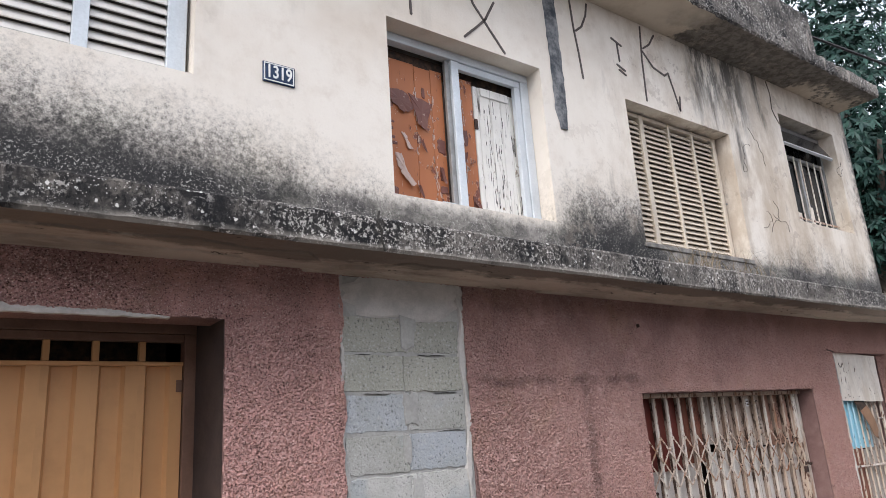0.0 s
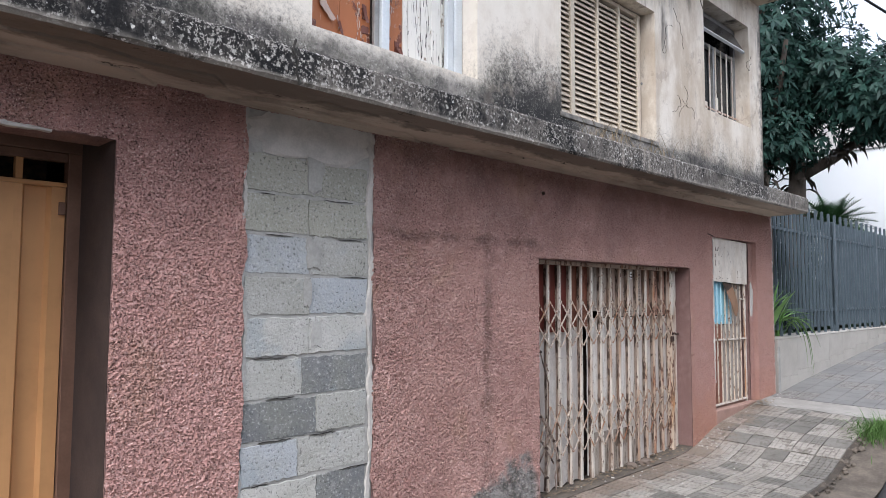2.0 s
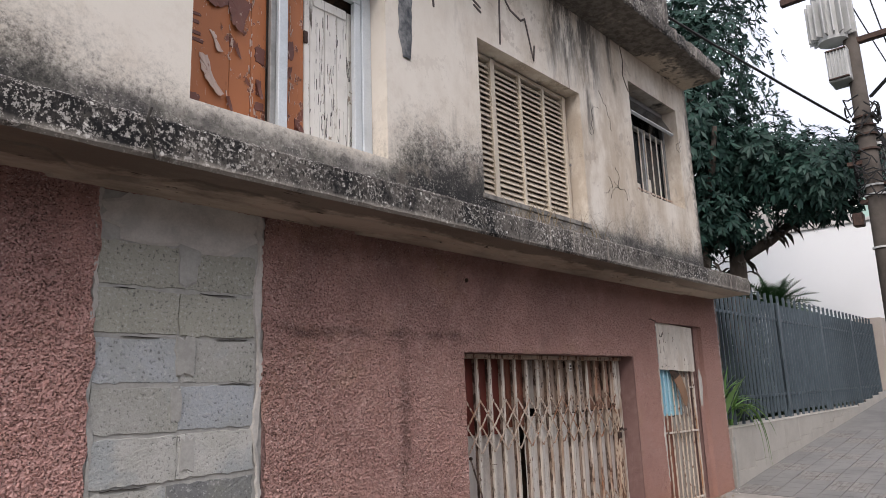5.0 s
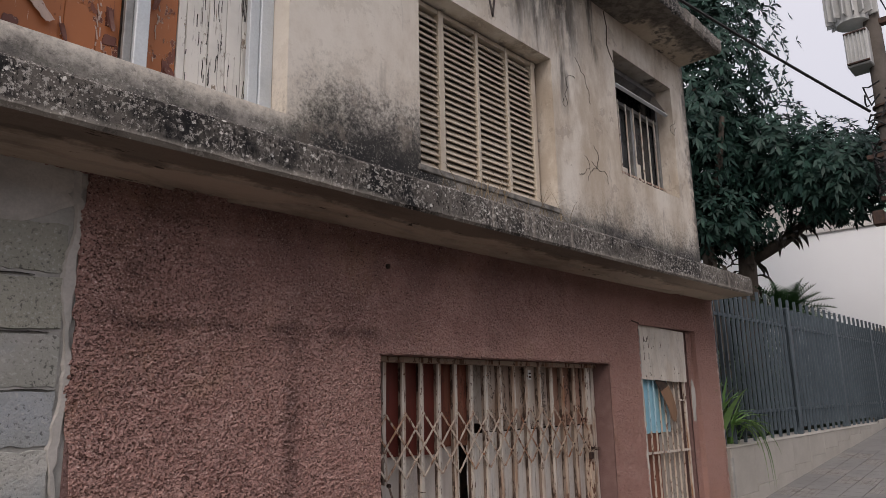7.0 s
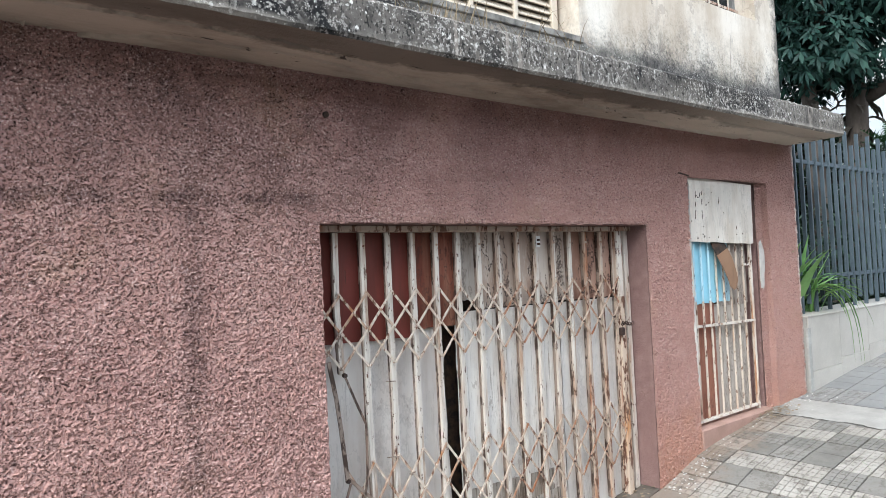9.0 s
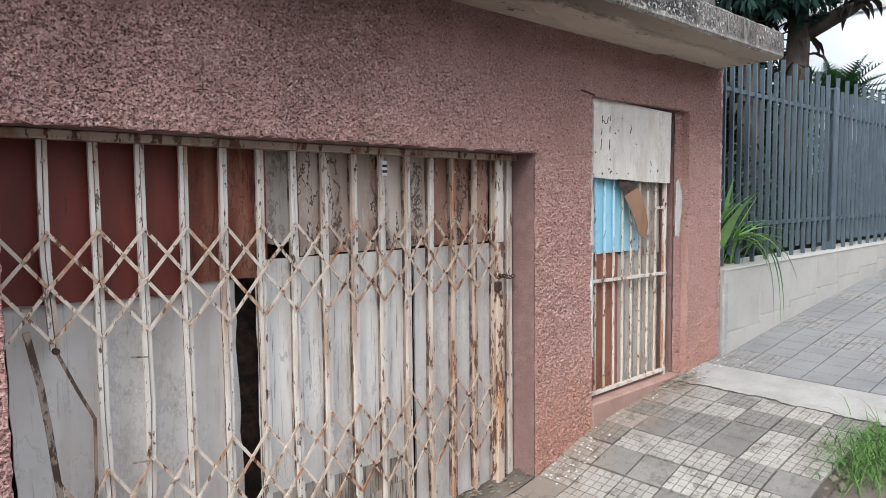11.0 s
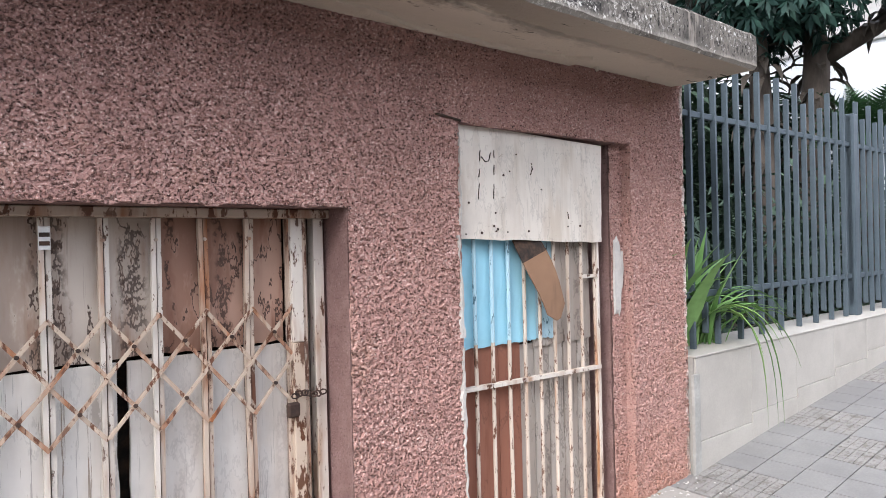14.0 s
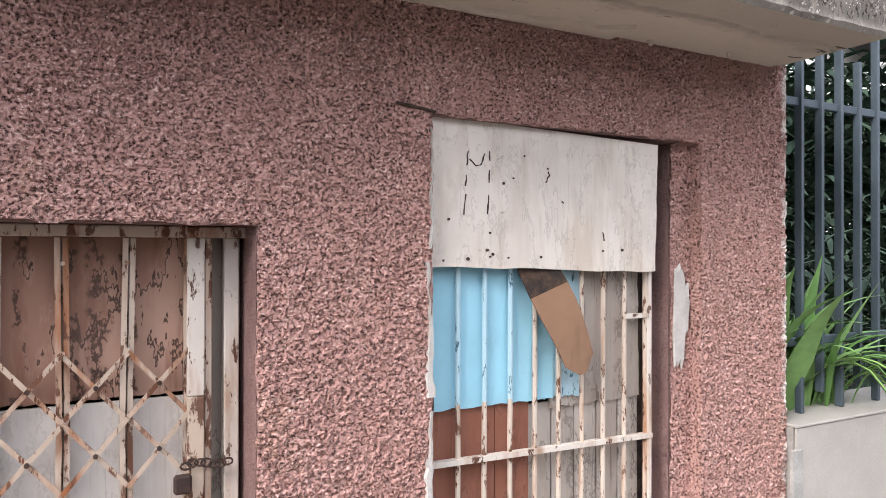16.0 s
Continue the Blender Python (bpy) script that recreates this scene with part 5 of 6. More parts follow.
    for k in range(n):
        out.append((x0 + (x1 - x0) * k / n, z0 + r.uniform(-ragged, ragged * 0.3)))
    for k in range(n):
        out.append((x1 + r.uniform(-ragged, ragged * 0.2) * 0.5, z0 + (z1 - z0) * k / n))
    for k in range(n):
        out.append((x1 + (x0 - x1) * k / n, z1))
    for k in range(n):
        out.append((x0 + r.uniform(-ragged * 0.2, ragged) * 0.5, z1 + (z0 - z1) * k / n))
    cx, cz = (x0 + x1) / 2, (z0 + z1) / 2
    ct, st = math.cos(radians(tilt)), math.sin(radians(tilt))
    out = [(cx + (px - cx) * ct + (pz - cz) * st, cz - (px - cx) * st + (pz - cz) * ct) for px, pz in out]
    f = [bm.verts.new((px, y, pz)) for px, pz in out]
    b = [bm.verts.new((px, y + th, pz)) for px, pz in out]
    bm.faces.new(f)
    bm.faces.new(b[::-1])
    for k in range(len(out)):
        bm.faces.new((f[k], b[k], b[(k + 1) % len(out)], f[(k + 1) % len(out)]))
    return tagged(part(name, bm, material), label, "board", "boards closing the openings")


yb = 3.885
board("painted_board", "dark red painted board behind the lattice gate", 5.0, 5.62, 1.34, 1.88, yb, "board_red", tilt=1.2, seed=1, ragged=0.004)
board("painted_board", "reddish brown water-stained board behind the lattice gate", 5.622, 5.955, 1.37, 1.88, yb + 0.002, "board_umber", seed=2, ragged=0.004)
board("white_board", "large dirty white board behind the lattice gate", 5.045, 5.832, 0.13, 1.375, yb + 0.02, "board_clean", tilt=-1.2, seed=3, ragged=0.02)
board("white_board", "flaking white plywood board with a torn foot", 5.90, 6.695, 0.15, 1.435, yb, "board_white", seed=4, ragged=0.012)
board("white_board", "narrow flaking white board", 6.725, 7.31, 0.15, 1.435, yb + 0.002, "board_clean", seed=5, ragged=0.010)
board("torn_board", "delaminated foot of the plywood board, frayed grey", 5.92, 6.60, 0.13, 0.47, yb - 0.006, "board_torn", 0.005, 2.0, 41, 0.05)
board("torn_board", "frayed strip of grey plywood at the board's foot", 6.30, 6.685, 0.13, 0.33, yb - 0.009, "board_torn", 0.003, -4.0, 42, 0.05)
board("stained_board", "water-stained grey board behind the gate", 5.957, 6.09, 1.50, 1.88, yb + 0.018, "board_grey", tilt=1.5, seed=6, ragged=0.01)
board("stained_board", "pale board with dark mould streaks", 6.10, 6.802, 1.447, 1.88, yb, "board_mould", tilt=-0.4, seed=7, ragged=0.006)
board("stained_board", "brown water-stained board with dark drip marks", 6.806, 7.245, 1.447, 1.88, yb + 0.001, "board_stained", seed=8, ragged=0.006)
board("grey_board", "narrow grey board beside the gate post", 7.315, 7.40, 0.14, 1.88, yb + 0.02, "board_grey", seed=9, ragged=0.004)
# added black sheet: the dark between the boards is its colour
board("backing_sheet", "black sheet added for the shade behind the boards", 5.0, 7.4, 0.1, 1.9, yb + 0.12, "char_and_shade", seed=10)

# ---- barred door ----
yr = 3.765
bdoor = thing("barred_door", "narrow iron bar door with flaking white paint", "door")
rnd = random.Random(8)
BX = [7.945 + 0.0985 * i for i in range(10)]
for i, x in enumerate(BX):
    kinks = [rnd.uniform(-0.003, 0.003) for _ in range(2)]
    top = 1.35 if i in (1, 2, 3) else 1.80
    part("bar", tube([(x + kinks[0], yr, 0.505), (x + kinks[1], yr, 1.2), (x, yr, top)], 0.0085, sides=8), "bars_arm", bdoor)
    if top < 1.8:
        part("bar", tube([(x, yr, 1.351), (x, yr, 1.80)], 0.0086, sides=8), "blue_worn", bdoor, "bar with chipped light blue paint")
for z, e in ((0.500, 0.507), (1.176, 1.160)):
    part("cross_rail", flat_bar((7.925, yr - 0.004, z), (8.855, yr - 0.004, e), 0.017, 0.026), "bars", bdoor)
part("cross_rail", flat_bar((8.73, yr - 0.002, 1.60), (8.855, yr - 0.002, 1.60), 0.016, 0.02), "bars", bdoor)
part("door_stile", box(8.835, 8.855, yr - 0.014, yr + 0.014, 0.47, 1.80, bevel=0.003), "bars", bdoor)
part("door_stile", box(7.924, 7.936, yr - 0.014, yr + 0.014, 0.47, 1.80, bevel=0.002), "bars_rust", bdoor)
part("hinge", box(7.925, 7.945, yr - 0.03, yr - 0.012, 1.33, 1.41, bevel=0.003), "dark_iron", bdoor)
board("plywood_sheet", "pale weathered plywood sheet nailed over the door top", 7.925, 8.855, 1.775, 2.235, WALL + 0.028, "ply", 0.014, 1.6, 21, 0.006)
board("blue_sheet", "light blue sheet fixed behind the door bars", 7.93, 8.43, 1.335, 1.82, yr + 0.016, "blue", 0.004, 0.6, 22, 0.006)
board("blue_sheet", "torn scrap of pale blue sheet behind the bars", 8.35, 8.56, 1.345, 1.80, yr + 0.022, "blue_worn", 0.004, 0, 23, 0.02)
for k in range(3):
    board("brown_plank", "reddish brown plank behind the door bars", 7.93 + 0.135 * k, 8.064 + 0.135 * k, 0.48, 1.345 - 0.006 * (k % 2), yr + 0.03, "board_brown", 0.01, 0, 24 + 30 * k, 0.003)
board("grey_sheet", "grey weathered panel behind the door bars", 8.42, 8.83, 1.30, 1.82, yr + 0.03, "board_grey", 0.01, -0.6, 25, 0.01)
for k in range(5):
    board("grey_plank", "pale grey plank behind the door bars", 8.337 + 0.1 * k, 8.433 + 0.1 * k, 0.48, 1.315 - 0.02 * (k % 2), yr + 0.04, "board_grey", 0.012, 0, 30 + k, 0.006)
# added black sheet, colouring in the dark room behind the door
board("backing_sheet", "black sheet added for the shade behind the door", 7.92, 8.944, 0.44, 2.24, yr + 0.13, "char_and_shade", seed=11)
# scorched flap that hangs out between the bars
bm = bmesh.new()
rows = []
for k in range(9):
    s = k / 8
    cx, cz = 8.325 + 0.175 * s, 1.80 - 0.38 * s
    w = 0.074 + 0.010 * math.sin(s * 5) - (0.05 if k == 8 else 0)
    yy = yr - 0.016 - 0.05 * math.sin(s * 2.2)
    rows.append([bm.verts.new((cx + t * w * 0.9, yy + d, cz + t * w * 0.32)) for t, d in ((-1, 0), (1, 0), (1, 0.005), (-1, 0.005))])
for r, s in zip(rows, rows[1:]):
    for j in range(4):
        bm.faces.new((r[j], r[(j + 1) % 4], s[(j + 1) % 4], s[j]))
bm.faces.new(rows[0])
bm.faces.new(rows[-1][::-1])
flap = tagged(part("cardboard_flap", bm, "card"), "scorched brown card flap hanging between the door bars", "cardboard")
flap.data.materials.append(M["char_and_shade"])
for p in flap.data.polygons:
    if p.center.z > 1.70:
        p.material_index = 1
tagged(part("doorstep", box(7.92, 8.944, WALL - 0.01, WALL + 0.3, 0.2, 0.47, bevel=0.01), "step"), "red cement doorstep under the barred door", "doorstep", kind="structure")
smear(8.948, 9.01, 1.38, 1.80, WALL + 0.033, 61, "mortar_light", wall_low, "bare_plaster_patch")
smear(8.955, 9.035, 1.50, 1.72, WALL + 0.034, 64, "mortar_light", wall_low, "bare_plaster_patch")
edge_strip(7.913, 0.016, 0.75, 1.36, WALL - 0.012, 2.2, "mortar_light", wall_low, 0.006)
edge_strip(7.908, 0.026, 1.40, 1.80, WALL - 0.012, 4.4, "mortar_light", wall_low, 0.006)
edge_strip(7.906, 0.030, 1.08, 1.22, WALL - 0.013, 6.1, "mortar_light", wall_low, 0.006)
edge_strip(7.914, 0.012, 1.84, 2.2, WALL - 0.012, 7.3, "mortar_light", wall_low, 0.006)

# marks and nail heads on the plywood, a hole in the roughcast, a crack beside the small window
# dark bar that stands in for the shadowed notch beside the lintel
bm = bmesh.new()
for p, q in zip(((7.80, 2.262), (7.86, 2.256)), ((7.86, 2.256), (7.925, 2.247))):
    flat_bar((p[0], WALL - 0.006, p[1]), (q[0], WALL - 0.006, q[1]), 0.007, 0.012, bm)
part("crack", bm, "char_and_shade", wall_low)
scribble = random.Random(71)
marks = thing("scratch_marks", "thin dark cracks scratched in the plywood", "scratches")
for st in ([(8.06, 2.16), (8.052, 2.10)], [(8.051, 2.07), (8.049, 2.035)], [(8.048, 2.01), (8.044, 1.945)], [(8.137, 2.15), (8.136, 2.12)], [(8.135, 2.09), (8.133, 2.05)], [(8.131, 2.01), (8.13, 1.95)],
           [(8.064, 2.12), (8.085, 2.10), (8.105, 2.105), (8.118, 2.14)], [(8.362, 2.11), (8.37, 2.085), (8.355, 2.06)], [(8.60, 1.90), (8.604, 1.87)], [(8.42, 2.0), (8.43, 1.995)]):
    bm = bmesh.new()
    for p, q in zip(st, st[1:]):
        n = 4
        pts = [(p[0] + (q[0] - p[0]) * k / n + scribble.uniform(-0.0022, 0.0022), p[1] + (q[1] - p[1]) * k / n) for k in range(n + 1)]
        for u, v in zip(pts, pts[1:]):
            if scribble.random() < 0.85:
                flat_bar((u[0], WALL + 0.0265, u[1]), (v[0], WALL + 0.0265, v[1]), scribble.uniform(0.002, 0.0045), 0.003, bm)
    part("scratch", bm, "char_and_shade", marks)
rnd = random.Random(31)
for k in range(14):
    x, z = rnd.uniform(7.96, 8.83), rnd.choice((rnd.uniform(1.80, 1.84), rnd.uniform(1.85, 2.2)))
    part("nail", tube([(x, WALL + 0.024, z), (x, WALL + 0.029, z)], rnd.uniform(0.003, 0.006), sides=6), "dark_iron", marks, "dark nail head")
tagged(part("wall_hole", tube([(5.046, WALL - 0.018, 2.381), (5.046, WALL - 0.004, 2.381)], 0.014, sides=9), "char_and_shade", wall_low), "small black hole")
bm = bmesh.new()
for p, q in zip(((7.86, 5.17), (7.90, 5.03), (7.875, 4.84), (7.92, 4.76)), ((7.90, 5.03), (7.875, 4.84), (7.92, 4.76), (7.975, 4.69))):
    flat_bar((p[0], UP - 0.001, p[1]), (q[0], UP - 0.001, q[1]), 0.014, 0.004, bm)
part("crack", bm, "char_and_shade", wall_up)
walker = random.Random(57)


def wandering_crack(x, z, steps, heading, width):
    """A hairline crack that wanders over the plaster."""
    bm = bmesh.new()
    for k in range(2 * steps):
        heading += walker.uniform(-0.9, 0.9)
        nx, nz = x + 0.02 * math.cos(heading), z + 0.02 * math.sin(heading)
        flat_bar((x, UP - 0.001, z), (nx, UP - 0.001, nz), width * walker.uniform(0.5, 1.2), 0.004, bm)
        x, z = nx, nz
    part("crack", bm, "crack", wall_up)


for x, z, steps, heading, width in ((7.08, 4.05, 14, -0.6, 0.0022), (7.35, 3.62, 9, 0.5, 0.0022), (7.52, 3.75, 12, -1.7, 0.0026), (7.72, 3.45, 9, 0.9, 0.0022), (7.3, 4.5, 12, -1.4, 0.0026), (9.25, 4.4, 12, -1.5, 0.003)):
    wandering_crack(x, z, steps, heading, width)
shard = tagged(part("glass_shard", box(3.52, 3.63, 3.92, 3.925, 3.12, 3.19), "alu"), "small pale shard leaning on the window sill", "shard")
rnd = random.Random(44)
bm = bmesh.new()
for k in range(60):
    x = rnd.uniform(0.6, 9.4) if k % 2 else rnd.uniform(2.6, 3.9)
    y = rnd.uniform(WALL - 0.06, WALL - 0.012)
    r = rnd.uniform(0.008, 0.025)
    tube([(x, y, SOFFIT + 0.01), (x + rnd.uniform(-0.01, 0.01), y, SOFFIT - rnd.uniform(0.005, 0.03))], r, bm, 7, r * 0.3)
part("mortar_drips", bm, "under", slab)["kind"] = "stuff"
tag = thing("gate_tag", "small pale printed tag wired to the gate", "tag")
part("plate", box(6.485, 6.515, yg - 0.036, yg - 0.031, 1.775, 1.84, bevel=0.001), "enamel_white", tag)
for k in range(2):
    part("print_bar", box(6.487, 6.513, yg - 0.0375, yg - 0.0362, 1.787 + 0.024 * k, 1.799 + 0.024 * k), "char_and_shade", tag)

# ---- ground, pavement, road ----


def strip(x0, x1, y0, y1, drop, n=80, fall=0.0):
    """A sheet that follows the slope of the street."""
    bm = bmesh.new()
    stops = sorted({*np.linspace(x0, x1, n).tolist(), *[g for g in GX if x0 < g < x1]})
    rows = [[bm.verts.new((x, y, gz(x) + drop - fall * (3.7 - y))) for y in (y0, y1)] for x in stops]
    for r, s in zip(rows, rows[1:]):
        bm.faces.new((r[0], s[0], s[1], r[1]))
    return bm


FALL = 0.02
tagged(part("ground", strip(-60, 200, -80, 120, -0.24, 60), "dirt"), "bare ground under the street and gardens", "ground", kind="structure")
tagged(part("road", strip(-60, 200, -4.6, 2.16, -0.16, 60), "asphalt"), "dark asphalt road", "road", kind="structure")
pavement = tagged(part("pavement", strip(-20, 8.86, 2.44, 3.72, -0.012, 320, FALL), "joint"), "worn pavement of pale and grey tiles beside the house", "pavement", kind="structure")
tagged(part("verge", strip(-20, 8.70, 2.12, 2.46, -0.035, 90, FALL), "dirt"), "strip of bare soil along the pavement", "verge", kind="structure")
tagged(part("concrete_ramp", strip(8.84, 9.32, 2.30, 3.72, 0.0, 20, FALL), "concrete"), "pale concrete strip across the pavement", "pavement", kind="structure")
tagged(part("pavement_far", strip(9.30, 120, 2.30, 3.70, -0.008, 80, FALL), "paving"), "grey paved pavement along the fence", "pavement", kind="structure")


def kerb(x0, x1):
    bm = bmesh.new()
    rows = []
    for x in np.linspace(x0, x1, 14):
        z = gz(x) - FALL * 1.5
        rows.append([bm.verts.new(p) for p in ((x, 2.14, z - 0.25), (x, 2.15, z - 0.02), (x, 2.17, z), (x, 2.30, z + 0.001), (x, 2.30, z - 0.25))])
    for r, s in zip(rows, rows[1:]):
        for j in range(5):
            bm.faces.new((r[j], r[(j + 1) % 5], s[(j + 1) % 5], s[j]))
    bm.faces.new(rows[0])
    bm.faces.new(rows[-1][::-1])
    return bm


kerbs = tagged(part("kerb", kerb(8.7, 16), "concrete"), "pale concrete kerb of the rising street", "kerb", kind="structure")
tagged(part("kerb", kerb(16.001, 40), "concrete"), "pale concrete kerb of the rising street", "kerb", kind="structure")
# out of view; added so low skylight stays off the house front
tagged(part("wall_opposite", box(-30, 60, -7.3, -7.0, -1, 5.2), "far_beige"), "plain unseen wall added across the street to hold back low sky", "wall", kind="structure")

# ---- garden wall with fence ----
PT = 1.135
garden = tagged(part("garden_wall", box(END + 0.005, 18.6, 3.672, 4.0, 0.2, PT - 0.012), "concrete"), "low garden wall clad in large beige tiles", "wall", kind="structure")
x = END + 0.012
k = 0
while x < 18.5:
    w = min(0.62, 18.6 - x)
    zb = gz(x + w) + 0.105
    part("cladding_tile", box(x + 0.002, x + w - 0.002, 3.66, 3.671, zb, PT - 0.014, bevel=0.0015), "plinth", garden)
    zb2 = gz(x) - 0.1
    part("cladding_tile", box(x + 0.002, x + w - 0.002, 3.656, 3.671, zb2, zb - 0.003, bevel=0.0015), "plinth", garden)
    x += w
    k += 1
part("coping", box(END + 0.006, 18.6, 3.655, 4.01, PT - 0.012, PT, bevel=0.003), "plinth", garden)
part("joint_strip", box(END - 0.02, END + 0.04, 3.652, 3.668, 0.3, PT - 0.1), "mortar", garden)
fence = thing("fence", "dark blue-grey steel picket fence on a low wall", "fence")
yf = 3.80
pick = [finish("picket", box(-0.010, 0.010, -0.017, 0.017, z0, z1, bevel=0.002), "fence") for z0, z1 in ((PT + 0.08, 2.71), (PT + 0.002, 2.835))]
i = 0
x = 9.62
while x < 18.5:
    p = new("picket", pick[i % 2])
    p.parent = fence
    p.location = (x, yf - 0.008, 0)
    x += 0.14
    i += 1
for px in (12.17, 14.38, 16.58, 18.5):
    part("fence_post", box(px - 0.04, px + 0.04, yf - 0.045, yf + 0.045, PT, 2.725, bevel=0.004), "fence", fence)
for z in (2.485, 1.445):
    part("fence_rail", box(END + 0.03, 18.55, yf - 0.012, yf + 0.012, z - 0.018, z + 0.018, bevel=0.003), "fence", fence)
tagged(part("gate_pier", box(18.62, 19.6, 3.60, 4.1, 0.6, 2.86, bevel=0.01), "far_beige"), "beige rendered pier at the end of the fence", "pier", kind="structure")

# ---- plants ----


def blade(bm, root, aim, length, width, droop, fold=0.3, n=7):
    """A strap leaf that arches over and droops."""
    root, aim = Vector(root), Vector(aim).normalized()
    side = aim.cross(Vector((0, 0, 1)))
    if side.length < 0.05:
        side = Vector((1, 0.3, 0))
    side.normalize()
    p, d = root.copy(), aim.copy()
    rows = []
    for i in range(n + 1):
        k = i / n
        w = width * (0.35 + 1.3 * k if k < 0.4 else 0.87 * (1 - k) / 0.6 + 0.02)
        up = side.cross(d).normalized()
        rows.append([bm.verts.new(p - side * w / 2 + up * w * fold), bm.verts.new(p), bm.verts.new(p + side * w / 2 + up * w * fold)])
        p = p + d * length / n
        d = (d + Vector((0, 0, -droop / n))).normalized()
    for r, s in zip(rows, rows[1:]):
        for j in range(2):
            bm.faces.new((r[j], r[j + 1], s[j + 1], s[j]))


rnd = random.Random(17)
plant = thing("strap_leaf_plant", "green strap-leaved plant spilling over the garden wall", "plant")
bm = bmesh.new()
for k in range(46):
    a = rnd.uniform(0, 2 * math.pi)
    blade(bm, (10.02 + rnd.uniform(-0.12, 0.2), 3.86 + rnd.uniform(-0.05, 0.15), PT - 0.02), (math.cos(a) * 0.6, math.sin(a) * 0.5, rnd.uniform(0.7, 1.5)), rnd.uniform(0.4, 0.8), rnd.uniform(0.02, 0.04), rnd.uniform(1.2, 2.6))
part("leaves", bm, "leaf_bright", plant, smooth=True)
bm = bmesh.new()
for dx, dy, up, ln, dr in ((0.2, -0.4, 0.8, 1.0, 7.0), (0.3, -0.35, 0.7, 1.05, 6.5), (0.6, -0.3, 0.6, 0.6, 3.0), (0.12, -0.4, 0.8, 0.95, 7.5), (0.7, -0.2, 0.6, 0.8, 2.2), (0.1, -0.5, 0.7, 0.6, 3.0), (0.4, -0.4, 0.6, 0.8, 3.3), (0.5, -0.2, 0.8, 0.75, 2.5)):
    blade(bm, (9.95 + rnd.uniform(-0.06, 0.1), 3.83, PT + 0.12), (dx, dy, up), ln, 0.032, dr, n=10)
part("leaves", bm, "leaf_bright", plant, smooth=True)
bm = bmesh.new()
for k in range(46):
    x, y = 9.62 + 0.46 * rnd.random(), 3.87 + 0.2 * rnd.random()
    blade(bm, (x, y, PT - 0.05), (rnd.uniform(-0.3, 0.5), rnd.uniform(-0.45, 0.2), rnd.uniform(0.9, 1.5)), rnd.uniform(0.4, 0.85), rnd.uniform(0.09, 0.16), rnd.uniform(0.5, 2.2), 0.10, 10)
part("leaves", bm, "leaf_pale", plant, "broad mid-green leaves", True)

shrub = thing("shrub", "low dark green shrubs behind the fence", "shrub")
bushes = [bmesh.new() for _ in range(6)]
for k in range(3400):
    x, y = 9.7 + 8.6 * rnd.random() ** 0.75, 4.2 + abs(rnd.gauss(0, 0.7))
    a = rnd.uniform(0, 6.3)
    blade(bushes[min(5, int((x - 9.7) / 1.44))], (x, y, PT - 0.25 + rnd.uniform(0, 1.0) * rnd.random() ** 0.5 * min(1.6, 0.8 + (x - 9.7) / 4)), (math.cos(a), math.sin(a), rnd.uniform(0.1, 1.2)), rnd.uniform(0.15, 0.4), rnd.uniform(0.03, 0.08), rnd.uniform(0.6, 1.8), n=3)
for bm in bushes:
    part("bush", bm, "leaf_hedge", shrub)
# added foliage backdrop: keeps the view through the fence dark, as dense trees would
hedge = thing("hedge", "tall foliage added as a dark backdrop behind the fence", "hedge")
for k in range(6):
    bm = bmesh.new()
    for _ in range(1500):
        x, y = 10.6 + 1.45 * k + rnd.uniform(0, 1.6), rnd.uniform(6.2, 8.4)
        a = rnd.uniform(0, 6.3)
        blade(bm, (x, y, 0.9 + 3.1 * rnd.random()), (math.cos(a), math.sin(a), rnd.uniform(-0.2, 1.0)), rnd.uniform(0.3, 0.6), rnd.uniform(0.08, 0.16), rnd.uniform(0.6, 1.8), n=3)
    tube([(11.3 + 1.45 * k, 7.2, 0.9), (11.35 + 1.45 * k, 7.3, 2.4)], 0.05, bm, 6)
    part("bush", bm, "leaf_hedge", hedge)
tagged(part("garden_soil", box(END + 0.01, 18.6, 4.001, 9, 0.2, PT - 0.2), "dirt"), "dark soil of the garden behind the fence", "soil", kind="structure")

# palm with stiff pinnate leaves behind the fence
palm = thing("palm", "short palm with stiff dark green fronds behind the fence", "palm")
pc = Vector((15.0, 4.62, 2.85))
part("trunk", tube([(15.0, 4.62, 0.9), (15.02, 4.6, 2.0), (15.0, 4.62, 2.85)], 0.17, sides=12, taper=0.12), "bark", palm)
bm = bmesh.new()
for k in range(46):
    a = k * 2.399 + rnd.uniform(-0.2, 0.2)
    el = 0.15 + 1.2 * (k / 46)
    aim = Vector((math.cos(a) * math.cos(el), math.sin(a) * math.cos(el), math.sin(el)))
    L, p, d = rnd.uniform(0.6, 0.8), pc.copy(), aim.copy()
    n = 16
    side = aim.cross(Vector((0, 0, 1))).normalized()
    for i in range(n):
        p = p + d * L / n
        d = (d + Vector((0, 0, -0.9 / n))).normalized()
        up = side.cross(d).normalized()
        ll = 0.24 * math.sin(math.pi * min(1, 0.15 + 0.85 * (i + 1) / n)) + 0.03
        for s in (-1, 1):
            tip = p + (side * s * 0.85 + d * 0.5 + up * 0.25).normalized() * ll
            m0 = p + d * 0.030
            bm.faces.new([bm.verts.new(q) for q in (p, m0, tip)])
    tube([pc, pc + aim * L * 0.5, p], 0.012, bm, 4, 0.004)
part("fronds", bm, "leaf_palm", palm)

# tree
tree = thing("tree", "large dark green tree with a forked trunk and hanging dead leaves", "tree")
TR = Vector((15.5, 5.42, 0.9))
limbs = [
